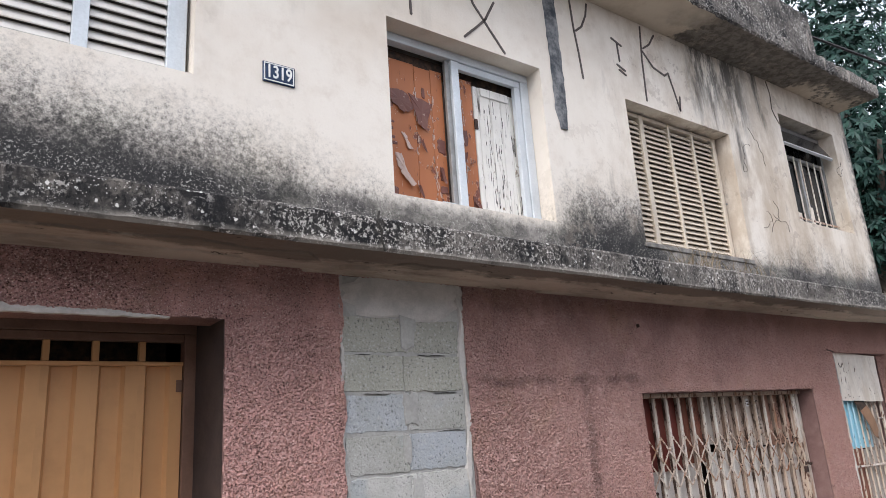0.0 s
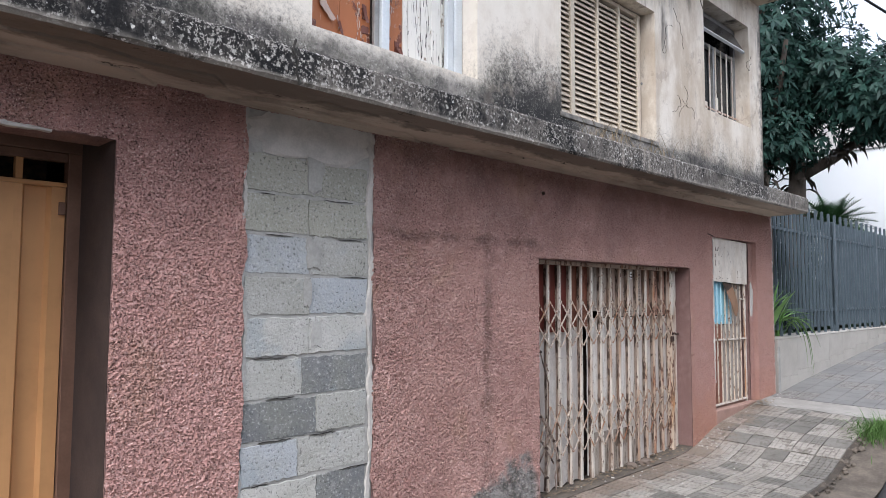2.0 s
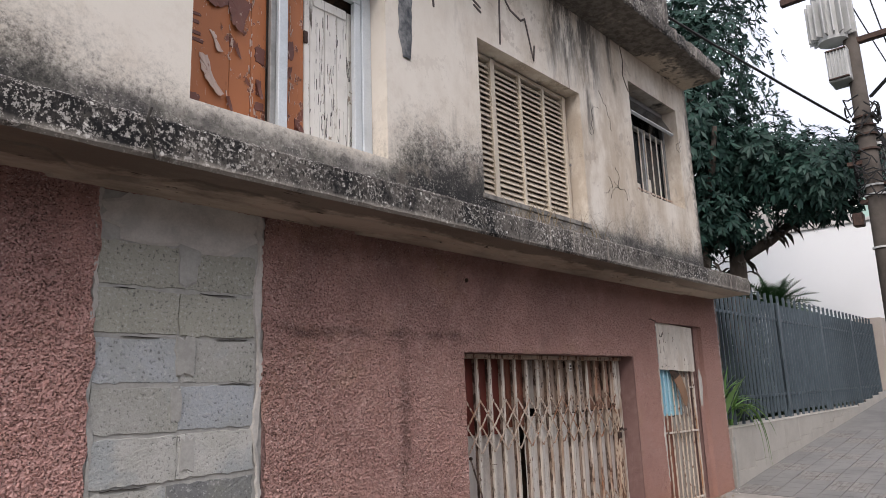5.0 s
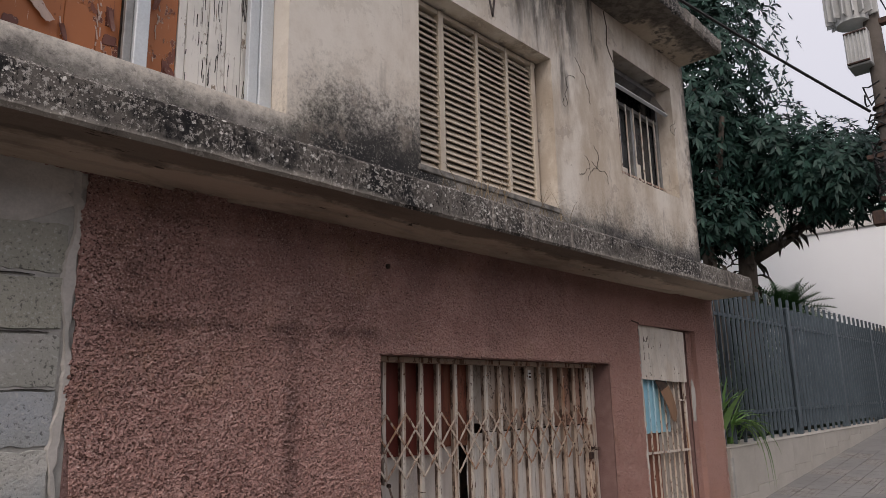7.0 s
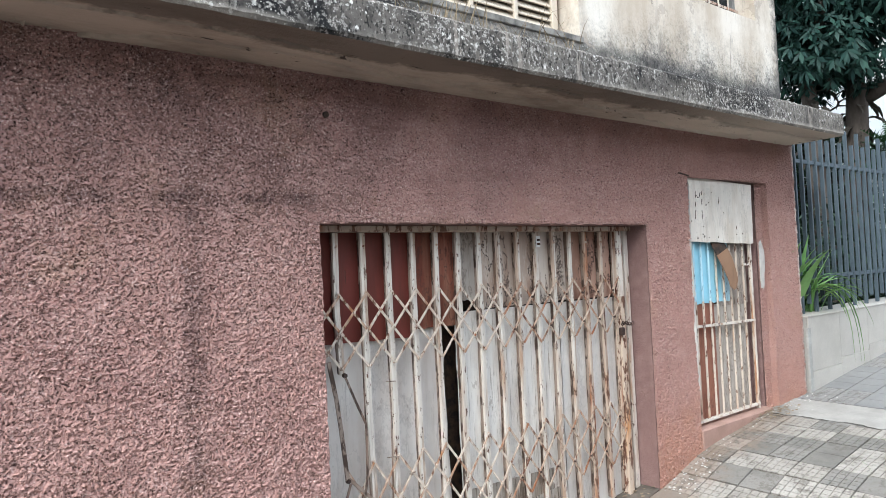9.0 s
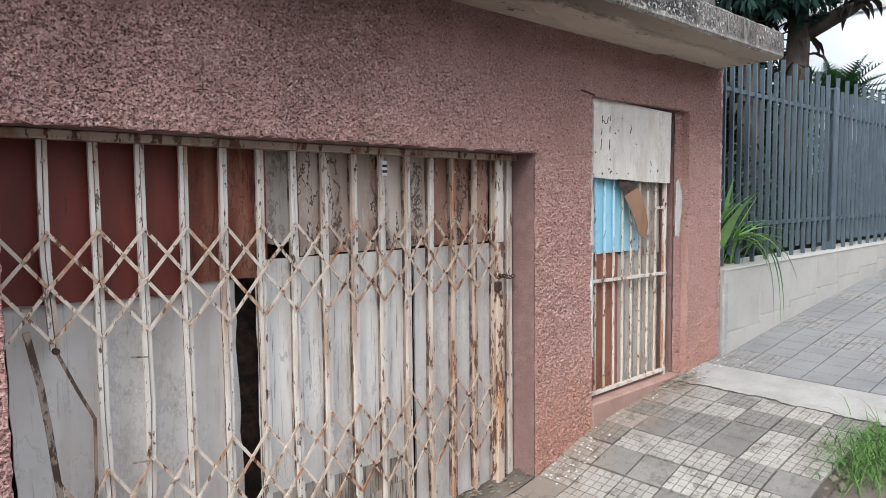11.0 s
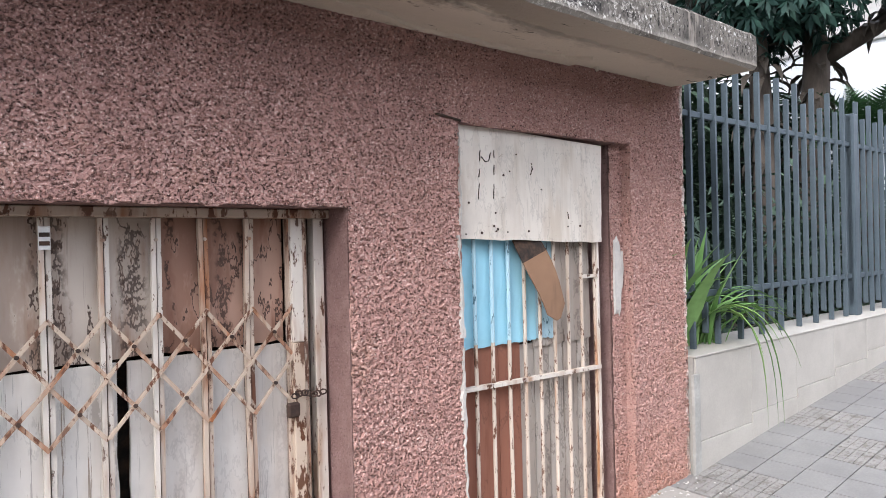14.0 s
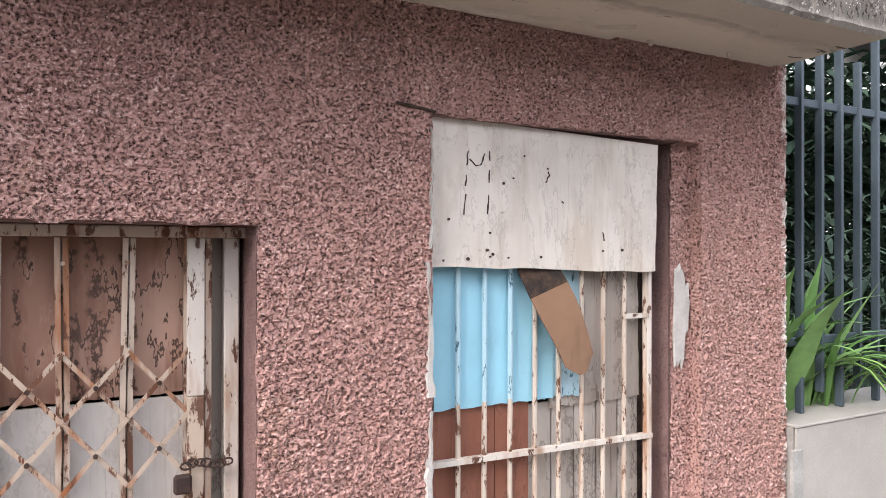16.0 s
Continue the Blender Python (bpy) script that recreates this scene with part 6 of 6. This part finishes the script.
    ([(15.5, 5.42, 0.9), (15.48, 5.4, 2.6), (15.55, 5.35, 4.1), (15.3, 5.45, 5.6), (15.0, 5.8, 7.6)], 0.23, 0.08),
    ([(15.15, 5.75, 0.9), (15.05, 5.8, 2.4), (14.9, 5.8, 4.2), (14.6, 6.0, 6.5)], 0.20, 0.07),
    ([(15.55, 5.35, 4.0), (15.9, 4.8, 4.35), (16.1, 4.2, 4.8), (16.2, 3.7, 5.2)], 0.13, 0.05),
    ([(15.5, 5.35, 4.9), (15.4, 4.9, 5.4), (15.6, 4.5, 5.9)], 0.10, 0.04),
    ([(15.45, 5.35, 5.4), (14.9, 5.9, 6.6), (14.6, 6.4, 7.9)], 0.10, 0.04),
    ([(14.9, 5.8, 4.4), (14.2, 5.2, 5.4), (13.8, 4.9, 6.2)], 0.09, 0.04),
]
for path, r0, r1 in limbs:
    part("trunk" if r0 > 0.18 else "limb", tube(path, r0, sides=12, taper=r1), "bark", tree, smooth=True)
bm = bmesh.new()
lobes = [((14.95, 5.8, 7.8), (1.8, 1.75, 2.3), 680), ((15.5, 3.8, 5.35), (1.1, 1.0, 0.85), 430), ((15.9, 3.2, 5.5), (0.7, 0.5, 0.5), 140), ((14.6, 6.1, 5.9), (1.4, 1.4, 1.3), 360), ((15.0, 5.6, 9.6), (1.7, 1.6, 1.5), 280),
         ((15.4, 4.7, 5.9), (1.1, 1.0, 0.9), 320), ((14.2, 5.5, 6.4), (1.1, 1.0, 1.3), 220), ((15.1, 5.6, 4.8), (1.1, 1.1, 0.7), 280)]
for c, r, n in lobes:
    for _ in range(int(n * 2.3)):
        v = Vector((rnd.gauss(0, 1), rnd.gauss(0, 1), rnd.gauss(0, 1))).normalized() * rnd.uniform(0.45, 1.08)
        p = Vector((c[0] + v.x * r[0], c[1] + v.y * r[1], c[2] + v.z * r[2]))
        out = (v + Vector((0, 0, 0.2))).normalized()
        t1 = out.orthogonal().normalized()
        t2 = out.cross(t1)
        for j in range(6):
            a = 2 * math.pi * j / 6 + rnd.uniform(-0.6, 0.6)
            d = (t1 * math.cos(a) + t2 * math.sin(a) + out * rnd.uniform(0.2, 0.6)).normalized()
            L, w = rnd.uniform(0.10, 0.21), rnd.uniform(0.04, 0.075)
            s = d.cross(out).normalized() * w / 2
            q1, q2 = p + d * L * 0.5 - Vector((0, 0, 0.03)), p + d * L - Vector((0, 0, rnd.uniform(0.03, 0.10)))
            va, vb, vc, vd, ve = (bm.verts.new(q) for q in (p, q1 - s, q1 + Vector((0, 0, -0.01)), q1 + s, q2))
            bm.faces.new((va, vb, vc))
            bm.faces.new((va, vc, vd))
            bm.faces.new((vb, ve, vc))
            bm.faces.new((vc, ve, vd))
part("crown", bm, "leaf", tree)
bm = bmesh.new()
for path, r0, r1 in limbs[:3]:
    for _ in range(70):
        i = rnd.randrange(1, len(path) - 1)
        p = Vector(path[i]).lerp(Vector(path[i + 1]), rnd.random())
        a = rnd.uniform(0, 6.3)
        blade(bm, p + Vector((math.cos(a), math.sin(a), 0)) * 0.12, (math.cos(a), math.sin(a), 0.1), rnd.uniform(0.25, 0.55), 0.14, 2.6, 0.25, 4)
part("dead_leaves", bm, "leaf_dead", tree, "hanging withered leaves")

grass = tagged(new("grass_clump"), "tuft of green grass at the pavement edge", "grass")
bm = bmesh.new()
for k in range(650):
    x, y = 8.45 + rnd.gauss(0, 0.19), 2.38 + rnd.gauss(0, 0.10)
    a = rnd.uniform(0, 6.3)
    blade(bm, (x, y, gz(x) - 0.07), (math.cos(a) * 0.6, math.sin(a) * 0.6, rnd.uniform(0.5, 1.5)), rnd.uniform(0.12, 0.27), rnd.uniform(0.005, 0.009), rnd.uniform(0.8, 2.2), n=3)
part("blades", bm, "grass", grass)
grass["kind"] = "stuff"
weeds = tagged(new("dry_weeds"), "dry straw-coloured weeds rooted in the slab", "weeds", kind="stuff")
bm = bmesh.new()
for k in range(110):
    x = rnd.choice((5.45, 5.7, 6.1, 6.35, 5.55)) + rnd.gauss(0, 0.14)
    a = rnd.uniform(0, 6.3)
    blade(bm, (x, 3.42 + rnd.uniform(-0.1, 0.2), 2.78), (math.cos(a) * 0.5, math.sin(a) * 0.4, rnd.uniform(0.6, 1.4)), rnd.uniform(0.08, 0.34), 0.006, rnd.uniform(0.5, 2.0), n=3)
part("blades", bm, "dry_grass", weeds)

# ---- rubble and litter at the gate's foot ----


def lump(name, label, at, size, material, seed):
    r = random.Random(seed)
    bm = bmesh.new()
    bmesh.ops.create_icosphere(bm, subdivisions=2, radius=1)
    for v in bm.verts:
        f = 1 + r.uniform(-0.18, 0.18)
        v.co = Vector((max(-0.8, min(0.8, v.co.x)) * size[0] * f, max(-0.8, min(0.8, v.co.y)) * size[1] * f, max(-0.75, min(0.75, v.co.z)) * size[2]))
    bmesh.ops.transform(bm, matrix=pose(at[0], at[1], at[2] + size[2] * 0.7, 0, 0, r.uniform(0, 90)), verts=bm.verts[:])
    return tagged(part(name, bm, material), label, "rubble")


lump("broken_brick", "broken weathered brick on the gate sill", (6.62, 3.78, gz(6.62)), (0.10, 0.05, 0.035), "rubble", 1)
lump("broken_brick", "dull brown brick fragment on the gate sill", (6.43, 3.80, gz(6.43)), (0.055, 0.05, 0.035), "rubble", 2)
for k in range(16):
    x = rnd.uniform(5.2, 7.35)
    lump("stone_chip", "small pale stone chip in the gate's dirt", (x, rnd.uniform(3.73, 3.84), gz(x) - 0.005), (rnd.uniform(0.01, 0.025),) * 2 + (rnd.uniform(0.008, 0.014),), rnd.choice(("mortar_light", "mortar", "brick")), 50 + k)
tagged(part("gate_sill", strip(5.0, 7.4, 3.70, 3.93, 0.006, 20), "dirt"), "dirt-filled sill under the folding gate", "sill", kind="structure")
rnd_foot = random.Random(83)
grit = tagged(new("plaster_crumbs"), "pale crumbs of plaster fallen along the wall's foot", "rubble", kind="stuff")
bm = bmesh.new()
for k in range(170):
    x = rnd_foot.choice((rnd_foot.uniform(7.4, 7.95), rnd_foot.uniform(8.85, 9.5), rnd_foot.uniform(6.2, 8.8)))
    y, r = 3.685 - abs(rnd_foot.gauss(0, 0.10 if x > 7.3 else 0.25)), rnd_foot.uniform(0.003, 0.011)
    c = Vector((x, y, gz(x) - FALL * (3.7 - y) + 0.002))
    ring = [bm.verts.new(c + Vector((math.cos(t) * r * rnd_foot.uniform(0.6, 1.3), math.sin(t) * r * rnd_foot.uniform(0.6, 1.3), 0))) for t in (0, 1.3, 2.5, 3.8, 5.0)]
    top = bm.verts.new(c + Vector((0, 0, r * 0.8)))
    for j in range(5):
        bm.faces.new((ring[j], ring[(j + 1) % 5], top))
part("crumbs", bm, "mortar_light", grit)
litter = tagged(new("leaf_litter"), "dry leaves and grit at the doorstep and gate", "litter", kind="stuff")
bm = bmesh.new()
for k in range(420):
    if k % 3:
        x, y = rnd.uniform(5.1, 7.4), 3.80 + rnd.gauss(0, 0.045)
    else:
        x, y = 8.85 + rnd.gauss(0, 0.13), 3.62 + rnd.gauss(0, 0.05)
    y = min(y, 3.86) if x < 7.4 else min(y, 3.68)
    a, s = rnd.uniform(0, 6.3), rnd.uniform(0.006, 0.022)
    z = gz(x) + 0.014 + rnd.uniform(0, 0.012)
    bm.faces.new([bm.verts.new((x + s * math.cos(a + b), y + s * math.sin(a + b) * 0.6, z + rnd.uniform(0, 0.008))) for b in (0, 1.6, 3.1, 4.7)])
part("leaves", bm, "litter", litter)

clods = tagged(new("soil_clods"), "crumbs of dry soil and broken cement at the pavement edge", "soil", kind="stuff")
bm = bmesh.new()
for k in range(110):
    x, y, r = rnd.uniform(4.8, 8.75), 2.45 + rnd.gauss(0, 0.03), rnd.uniform(0.008, 0.03)
    c = Vector((x, y, gz(x) - FALL * (3.7 - y) - 0.012))
    top = bm.verts.new(c + Vector((0, 0, r * 0.6)))
    ring = [bm.verts.new(c + Vector((math.cos(a) * r * rnd.uniform(0.7, 1.3), math.sin(a) * r * rnd.uniform(0.6, 1.1), rnd.uniform(-0.3, 0.2) * r))) for a in np.linspace(0, 6.28, 7)[:-1]]
    low = [bm.verts.new(v.co - Vector((0, 0, r * 0.6))) for v in ring]
    for j in range(6):
        bm.faces.new((ring[j], ring[(j + 1) % 6], top))
        bm.faces.new((low[j], low[(j + 1) % 6], ring[(j + 1) % 6], ring[j]))
part("crumbs", bm, "dirt", clods)
bm = bmesh.new()
prev = None
for k in range(60):
    y = 3.66 - 1.2 * k / 59
    x = 8.845 + 0.05 * noise.noise((y * 4, 3, 0)) + 0.02 * noise.noise((y * 19, 3, 0))
    w = 0.007 + 0.010 * abs(noise.noise((y * 9, 8, 0)))
    row = [bm.verts.new((x + e * w, y, gz(x) - FALL * (3.7 - y) + 0.0065)) for e in (-1, 1)]
    if prev:
        bm.faces.new((prev[0], prev[1], row[1], row[0]))
    prev = row
part("crack", bm, "joint", pavement, "dirt-filled crack beside the concrete strip")

# ---- utility pole, transformers, wires ----
pole = thing("utility_pole", "weathered concrete utility pole with a dark foot", "utility pole")
PX, PY = 14.1, 2.63
part("shaft", tube([(PX, PY, 0.5), (PX, PY, 4.5), (PX, PY, 9.6)], 0.165, sides=20, taper=0.10), "pole", pole, smooth=True)
for z in (2.2, 3.6, 4.45, 4.6, 5.2, 5.45, 5.6, 5.75):
    part("band", tube([(PX, PY, z), (PX, PY, z + 0.03)], 0.165, sides=20), "trafo" if z < 5 else "dark_iron", pole)
for k, (y, z) in enumerate(((2.95, 5.0), (2.45, 4.6), (2.85, 4.35))):
    part("bracket", box(PX - 0.08, PX + 0.08, min(y, PY), max(y, PY), z, z + 0.06), "dark_iron", pole)
part("lamp_box", box(PX - 0.08, PX + 0.08, 2.84, 3.0, 4.0, 4.22, bevel=0.02), "dark_iron", pole)
part("crossarm", box(PX - 0.06, PX + 0.06, 1.6, 3.6, 8.15, 8.27, bevel=0.01), "dark_iron", pole)
part("crossarm", box(PX - 0.06, PX + 0.06, 1.7, 2.6, 7.05, 7.15, bevel=0.01), "dark_iron", pole)
rnd = random.Random(4)
for k in range(26):
    z, a = rnd.uniform(4.4, 6.1), rnd.uniform(0, 6.3)
    p = Vector((PX, PY, z))
    path = [p + Vector((math.cos(a + t) * 0.24, math.sin(a + t) * 0.24, rnd.uniform(-0.12, 0.12))) for t in np.linspace(0, rnd.uniform(1.5, 5), 8)]
    part("cable_loop", tube(path, 0.013, sides=5), "cable", pole)


def transformer(y, z, r, h):
    t = thing("transformer", "light grey finned pole transformer", "transformer", "transformers on the pole")
    tank = part("tank", tube([(PX - 0.1, y, z), (PX - 0.1, y, z + h)], r, sides=20), "trafo", t, smooth=False)
    part("lid", tube([(PX - 0.1, y, z + h), (PX - 0.1, y, z + h + 0.05)], r * 1.08, sides=20), "trafo", t)
    for k in range(12):
        a = math.pi * (0.35 + 1.35 * k / 11)
        d = Vector((math.cos(a), math.sin(a), 0))
        bm = box(r, r + 0.13, -0.012, 0.012, 0.06, h - 0.08, bevel=0.004)
        bmesh.ops.transform(bm, matrix=Matrix.Translation((PX - 0.1, y, z)) @ Matrix.Rotation(a, 4, "Z"), verts=bm.verts[:])
        part("fin", bm, "trafo", tank)
    for k in (-1, 0, 1):
        part("bushing", tube([(PX - 0.1 + 0.12 * k, y, z + h + 0.05), (PX - 0.1 + 0.12 * k, y, z + h + 0.28)], 0.035, sides=8, taper=0.02), "dark_iron", t)


transformer(2.86, 7.15, 0.23, 0.8)
cabinet = thing("pole_cabinet", "grey steel cabinet with ribbed side on the pole", "cabinet")
part("body", box(PX - 0.30, PX + 0.12, 2.66, 2.98, 6.40, 6.97, bevel=0.015), "trafo", cabinet)
for k in range(6):
    part("rib", box(PX - 0.335, PX - 0.301, 2.69 + 0.05 * k, 2.705 + 0.05 * k, 6.44, 6.93, bevel=0.003), "trafo", cabinet)
for z in (6.43, 6.92):
    part("rail", box(PX - 0.345, PX - 0.302, 2.67, 2.97, z, z + 0.02), "dark_iron", cabinet)


def wire(a, b, sag, r=0.012, label="thin black overhead cable above the street"):
    a, b = Vector(a), Vector(b)
    pts = [a.lerp(b, k / 14) - Vector((0, 0, sag * 4 * (k / 14) * (1 - k / 14))) for k in range(15)]
    return tagged(part("overhead_cable", tube(pts, r, sides=5), "cable"), label, "cable", "overhead cables")


wire((PX, PY + 0.2, 5.75), (6.0, 7.0, 9.5), 0.15, 0.022)
wire((PX, PY - 0.15, 6.1), (9.0, -3.5, 9.2), 0.1, 0.03, "thick black overhead cable on the pole")
for k in range(5):
    wire((PX, PY - 0.2 + 0.06 * k, 5.3 + 0.16 * k), (40, 2.0 + 0.12 * k, 6.6 + 0.25 * k), 0.5, 0.014)
for k in range(3):
    wire((PX, 1.7 + 0.5 * k, 8.3), (40, 1.7 + 0.5 * k, 10.0), 0.5, 0.012)
    wire((PX, 1.7 + 0.5 * k, 8.3), (-20, 1.7 + 0.3 * k, 7.6), 0.6, 0.010)
wire((PX, PY - 0.3, 8.2), (PX + 0.3, 1.9, 5.2), 0.02, 0.012)

# ---- buildings up the street ----


def far_window(parent, y, x0, x1, z0, z1):
    w = part("window", box(x0 - 0.12, x1 + 0.12, y - 0.06, y - 0.002, z0 - 0.12, z1 + 0.18, bevel=0.01), "far_white", parent)
    part("pane", box(x0, x1, y - 0.07, y - 0.061, z0, z1), "glass_dark", w)
    part("window_sill", box(x0 - 0.2, x1 + 0.2, y - 0.14, y - 0.062, z0 - 0.2, z0 - 0.121, bevel=0.01), "far_white", w)


FX, FY = 20.0, 3.60
house = thing("mint_house", "mint green house with a blank white side wall", "house")
part("wall", box(FX, FX + 0.3, FY + 0.01, 11, 0.8, 5.22), "far_white", house, "blank white side wall")
part("wall", box(FX + 0.3, 36, FY, FY + 0.3, 0.8, 6.9), "far_mint", house, "mint green street front")
part("ledge", box(FX - 0.06, FX + 0.3, FY + 0.02, 11, 5.22, 5.30, bevel=0.01), "far_grey", house)
part("ledge", box(FX + 0.3, 36, FY - 0.08, FY - 0.001, 4.55, 4.68, bevel=0.01), "far_white", house)
part("upper_wall", box(FX + 0.6, FX + 0.9, FY + 0.3, 9.5, 5.3, 6.95), "far_grey", house, "pale grey upper side wall")
part("wall", box(FX + 0.3, 36, 10.7, 11, 0.8, 6.9), "far_grey", house)
for y0 in (4.3, 4.9):
    part("vent", box(FX + 0.58, FX + 0.599, y0, y0 + 0.18, 5.5, 5.68), "glass_dark", house)
part("panel", box(FX + 0.56, FX + 0.6, 3.95, 4.2, 5.35, 6.7), "far_white", house)
part("roof", box(FX - 0.2, 36.5, FY - 0.75, 11.2, 7.0, 7.16), "roof", house)
part("eave_board", box(FX - 0.18, 36.4, FY - 0.7, FY + 0.5, 6.9, 6.99), "far_grey", house)
for k in range(4):
    far_window(house, FY, 22.0 + 3.2 * k, 23.1 + 3.2 * k, 2.6, 4.1)
    far_window(house, FY, 22.0 + 3.2 * k, 23.1 + 3.2 * k, 5.1, 6.4)
sign = thing("hanging_sign", "dark green hanging sign with white letters", "sign")
part("panel", box(21.0, 21.06, 2.35, 3.55, 4.62, 5.55, bevel=0.008), "sign", sign)
me = text_mesh("DIOS", 0.30, 0.004)
me.materials.append(M["enamel_white"])
word = new("letters", me)
word.matrix_world = pose(20.995, 2.93, 5.25, 90, 0, -90)
word.parent = sign
part("bar_of_writing", box(20.993, 20.999, 2.5, 2.85, 4.86, 4.90), "far_grey", sign, "unreadable small line of writing")
part("arm", box(21.01, 21.05, 3.5, 3.62, 5.3, 5.35), "dark_iron", sign)
far = thing("far_house", "pale house far up the street", "house")
part("wall", box(37, 47, 3.4, 12, 1.5, 6.5), "far_white", far)
part("roof", box(36.8, 47.2, 3.1, 12.2, 6.5, 6.7), "roof", far)
for k in range(3):
    far_window(far, 3.4, 38.2 + 3 * k, 39.2 + 3 * k, 3.9, 5.2)

# ---- pavement tiles, nearest stretch as single tiles ----
T = 0.202


def slanted(x0, x1, y0, y1, bm):
    """A flat tile that lies on the sloping pavement."""
    vs = [bm.verts.new((x, y, gz(x) - FALL * (3.7 - y) + dz)) for dz in (-0.02, 0.003) for x, y in ((x0, y0), (x1, y0), (x1, y1), (x0, y1))]
    for f in ((4, 5, 6, 7), (0, 1, 5, 4), (1, 2, 6, 5), (2, 3, 7, 6), (3, 0, 4, 7)):
        bm.faces.new([vs[i] for i in f])


def tile_mesh(grooved, material="tile_light"):
    """A cement tile, plain or cut by grooves into small squares."""
    bm = bmesh.new()
    if not grooved:
        return finish("pavement_tile", box(-T / 2 + 0.0035, T / 2 - 0.0035, -T / 2 + 0.0035, T / 2 - 0.0035, -0.02, 0.003, bevel=0.002), "tile_grey")
    s = (T - 0.006) / 4
    for i in range(4):
        for j in range(4):
            x0, y0 = -T / 2 + 0.003 + i * s, -T / 2 + 0.003 + j * s
            box(x0 + 0.0022, x0 + s - 0.0022, y0 + 0.0022, y0 + s - 0.0022, -0.02, 0.003, bm)
    return finish("pavement_tile", bm, material)


tiles = (tile_mesh(False), tile_mesh(True), tile_mesh(True, "tile_grey"))
rnd = random.Random(21)
n = 0
rest = bmesh.new()
rest_light = bmesh.new()
for i in range(-30, 60):
    for j in range(6):
        cx, cy = 8.74 - i * T, 3.60 - j * T
        if cx < -2:
            continue
        light = rnd.random() < (0.72 if (i + 2 * j) % 5 in (0, 1, 3) else 0.25)
        slope = math.atan2(gz(cx + 0.08) - gz(cx - 0.08), 0.16)
        z = gz(cx) - FALL * (3.7 - cy) + rnd.uniform(-0.002, 0.003)
        if cx > 8.76:
            continue
        if cx > 4.6 and n < 300:
            t = new("pavement_tile", tiles[1 if light else rnd.choice((0, 2, 2))])
            t.parent = pavement
            t.location = (cx, cy, z)
            t.rotation_euler = (math.atan(FALL) + rnd.uniform(-0.01, 0.01), -slope + rnd.uniform(-0.01, 0.01), rnd.uniform(-0.006, 0.006))
            t.scale = (1 / math.cos(slope), 1, 1)
            n += 1
        else:
            slanted(cx - T / 2 + 0.003, cx + T / 2 - 0.003, cy - T / 2 + 0.003, cy + T / 2 - 0.003, rest_light if light else rest)
for b, mt in ((rest, "tile_grey"), (rest_light, "tile_light")):
    o = part("pavement_tiles", b, mt, pavement)
    o["kind"] = "stuff"
far_tiles = bmesh.new()
far_light = bmesh.new()
for i in range(22):
    for j in range(7):
        cx, cy = 9.43 + i * T, 3.56 - j * T
        if (i // 2 + j // 2) % 3 == 0:
            for a in range(4):
                for b in range(4):
                    u, v, w = cx - T / 2 + 0.004 + a * 0.0487, cy - T / 2 + 0.004 + b * 0.0487, 0.0445
                    slanted(u, u + w, v, v + w, far_light)
        else:
            slanted(cx - T / 2 + 0.003, cx + T / 2 - 0.003, cy - T / 2 + 0.003, cy + T / 2 - 0.003, far_tiles)
for b, mt in ((far_tiles, "paving"), (far_light, "tile_far")):
    part("pavement_tiles", b, mt, bpy.data.objects["pavement_far"])["kind"] = "stuff"
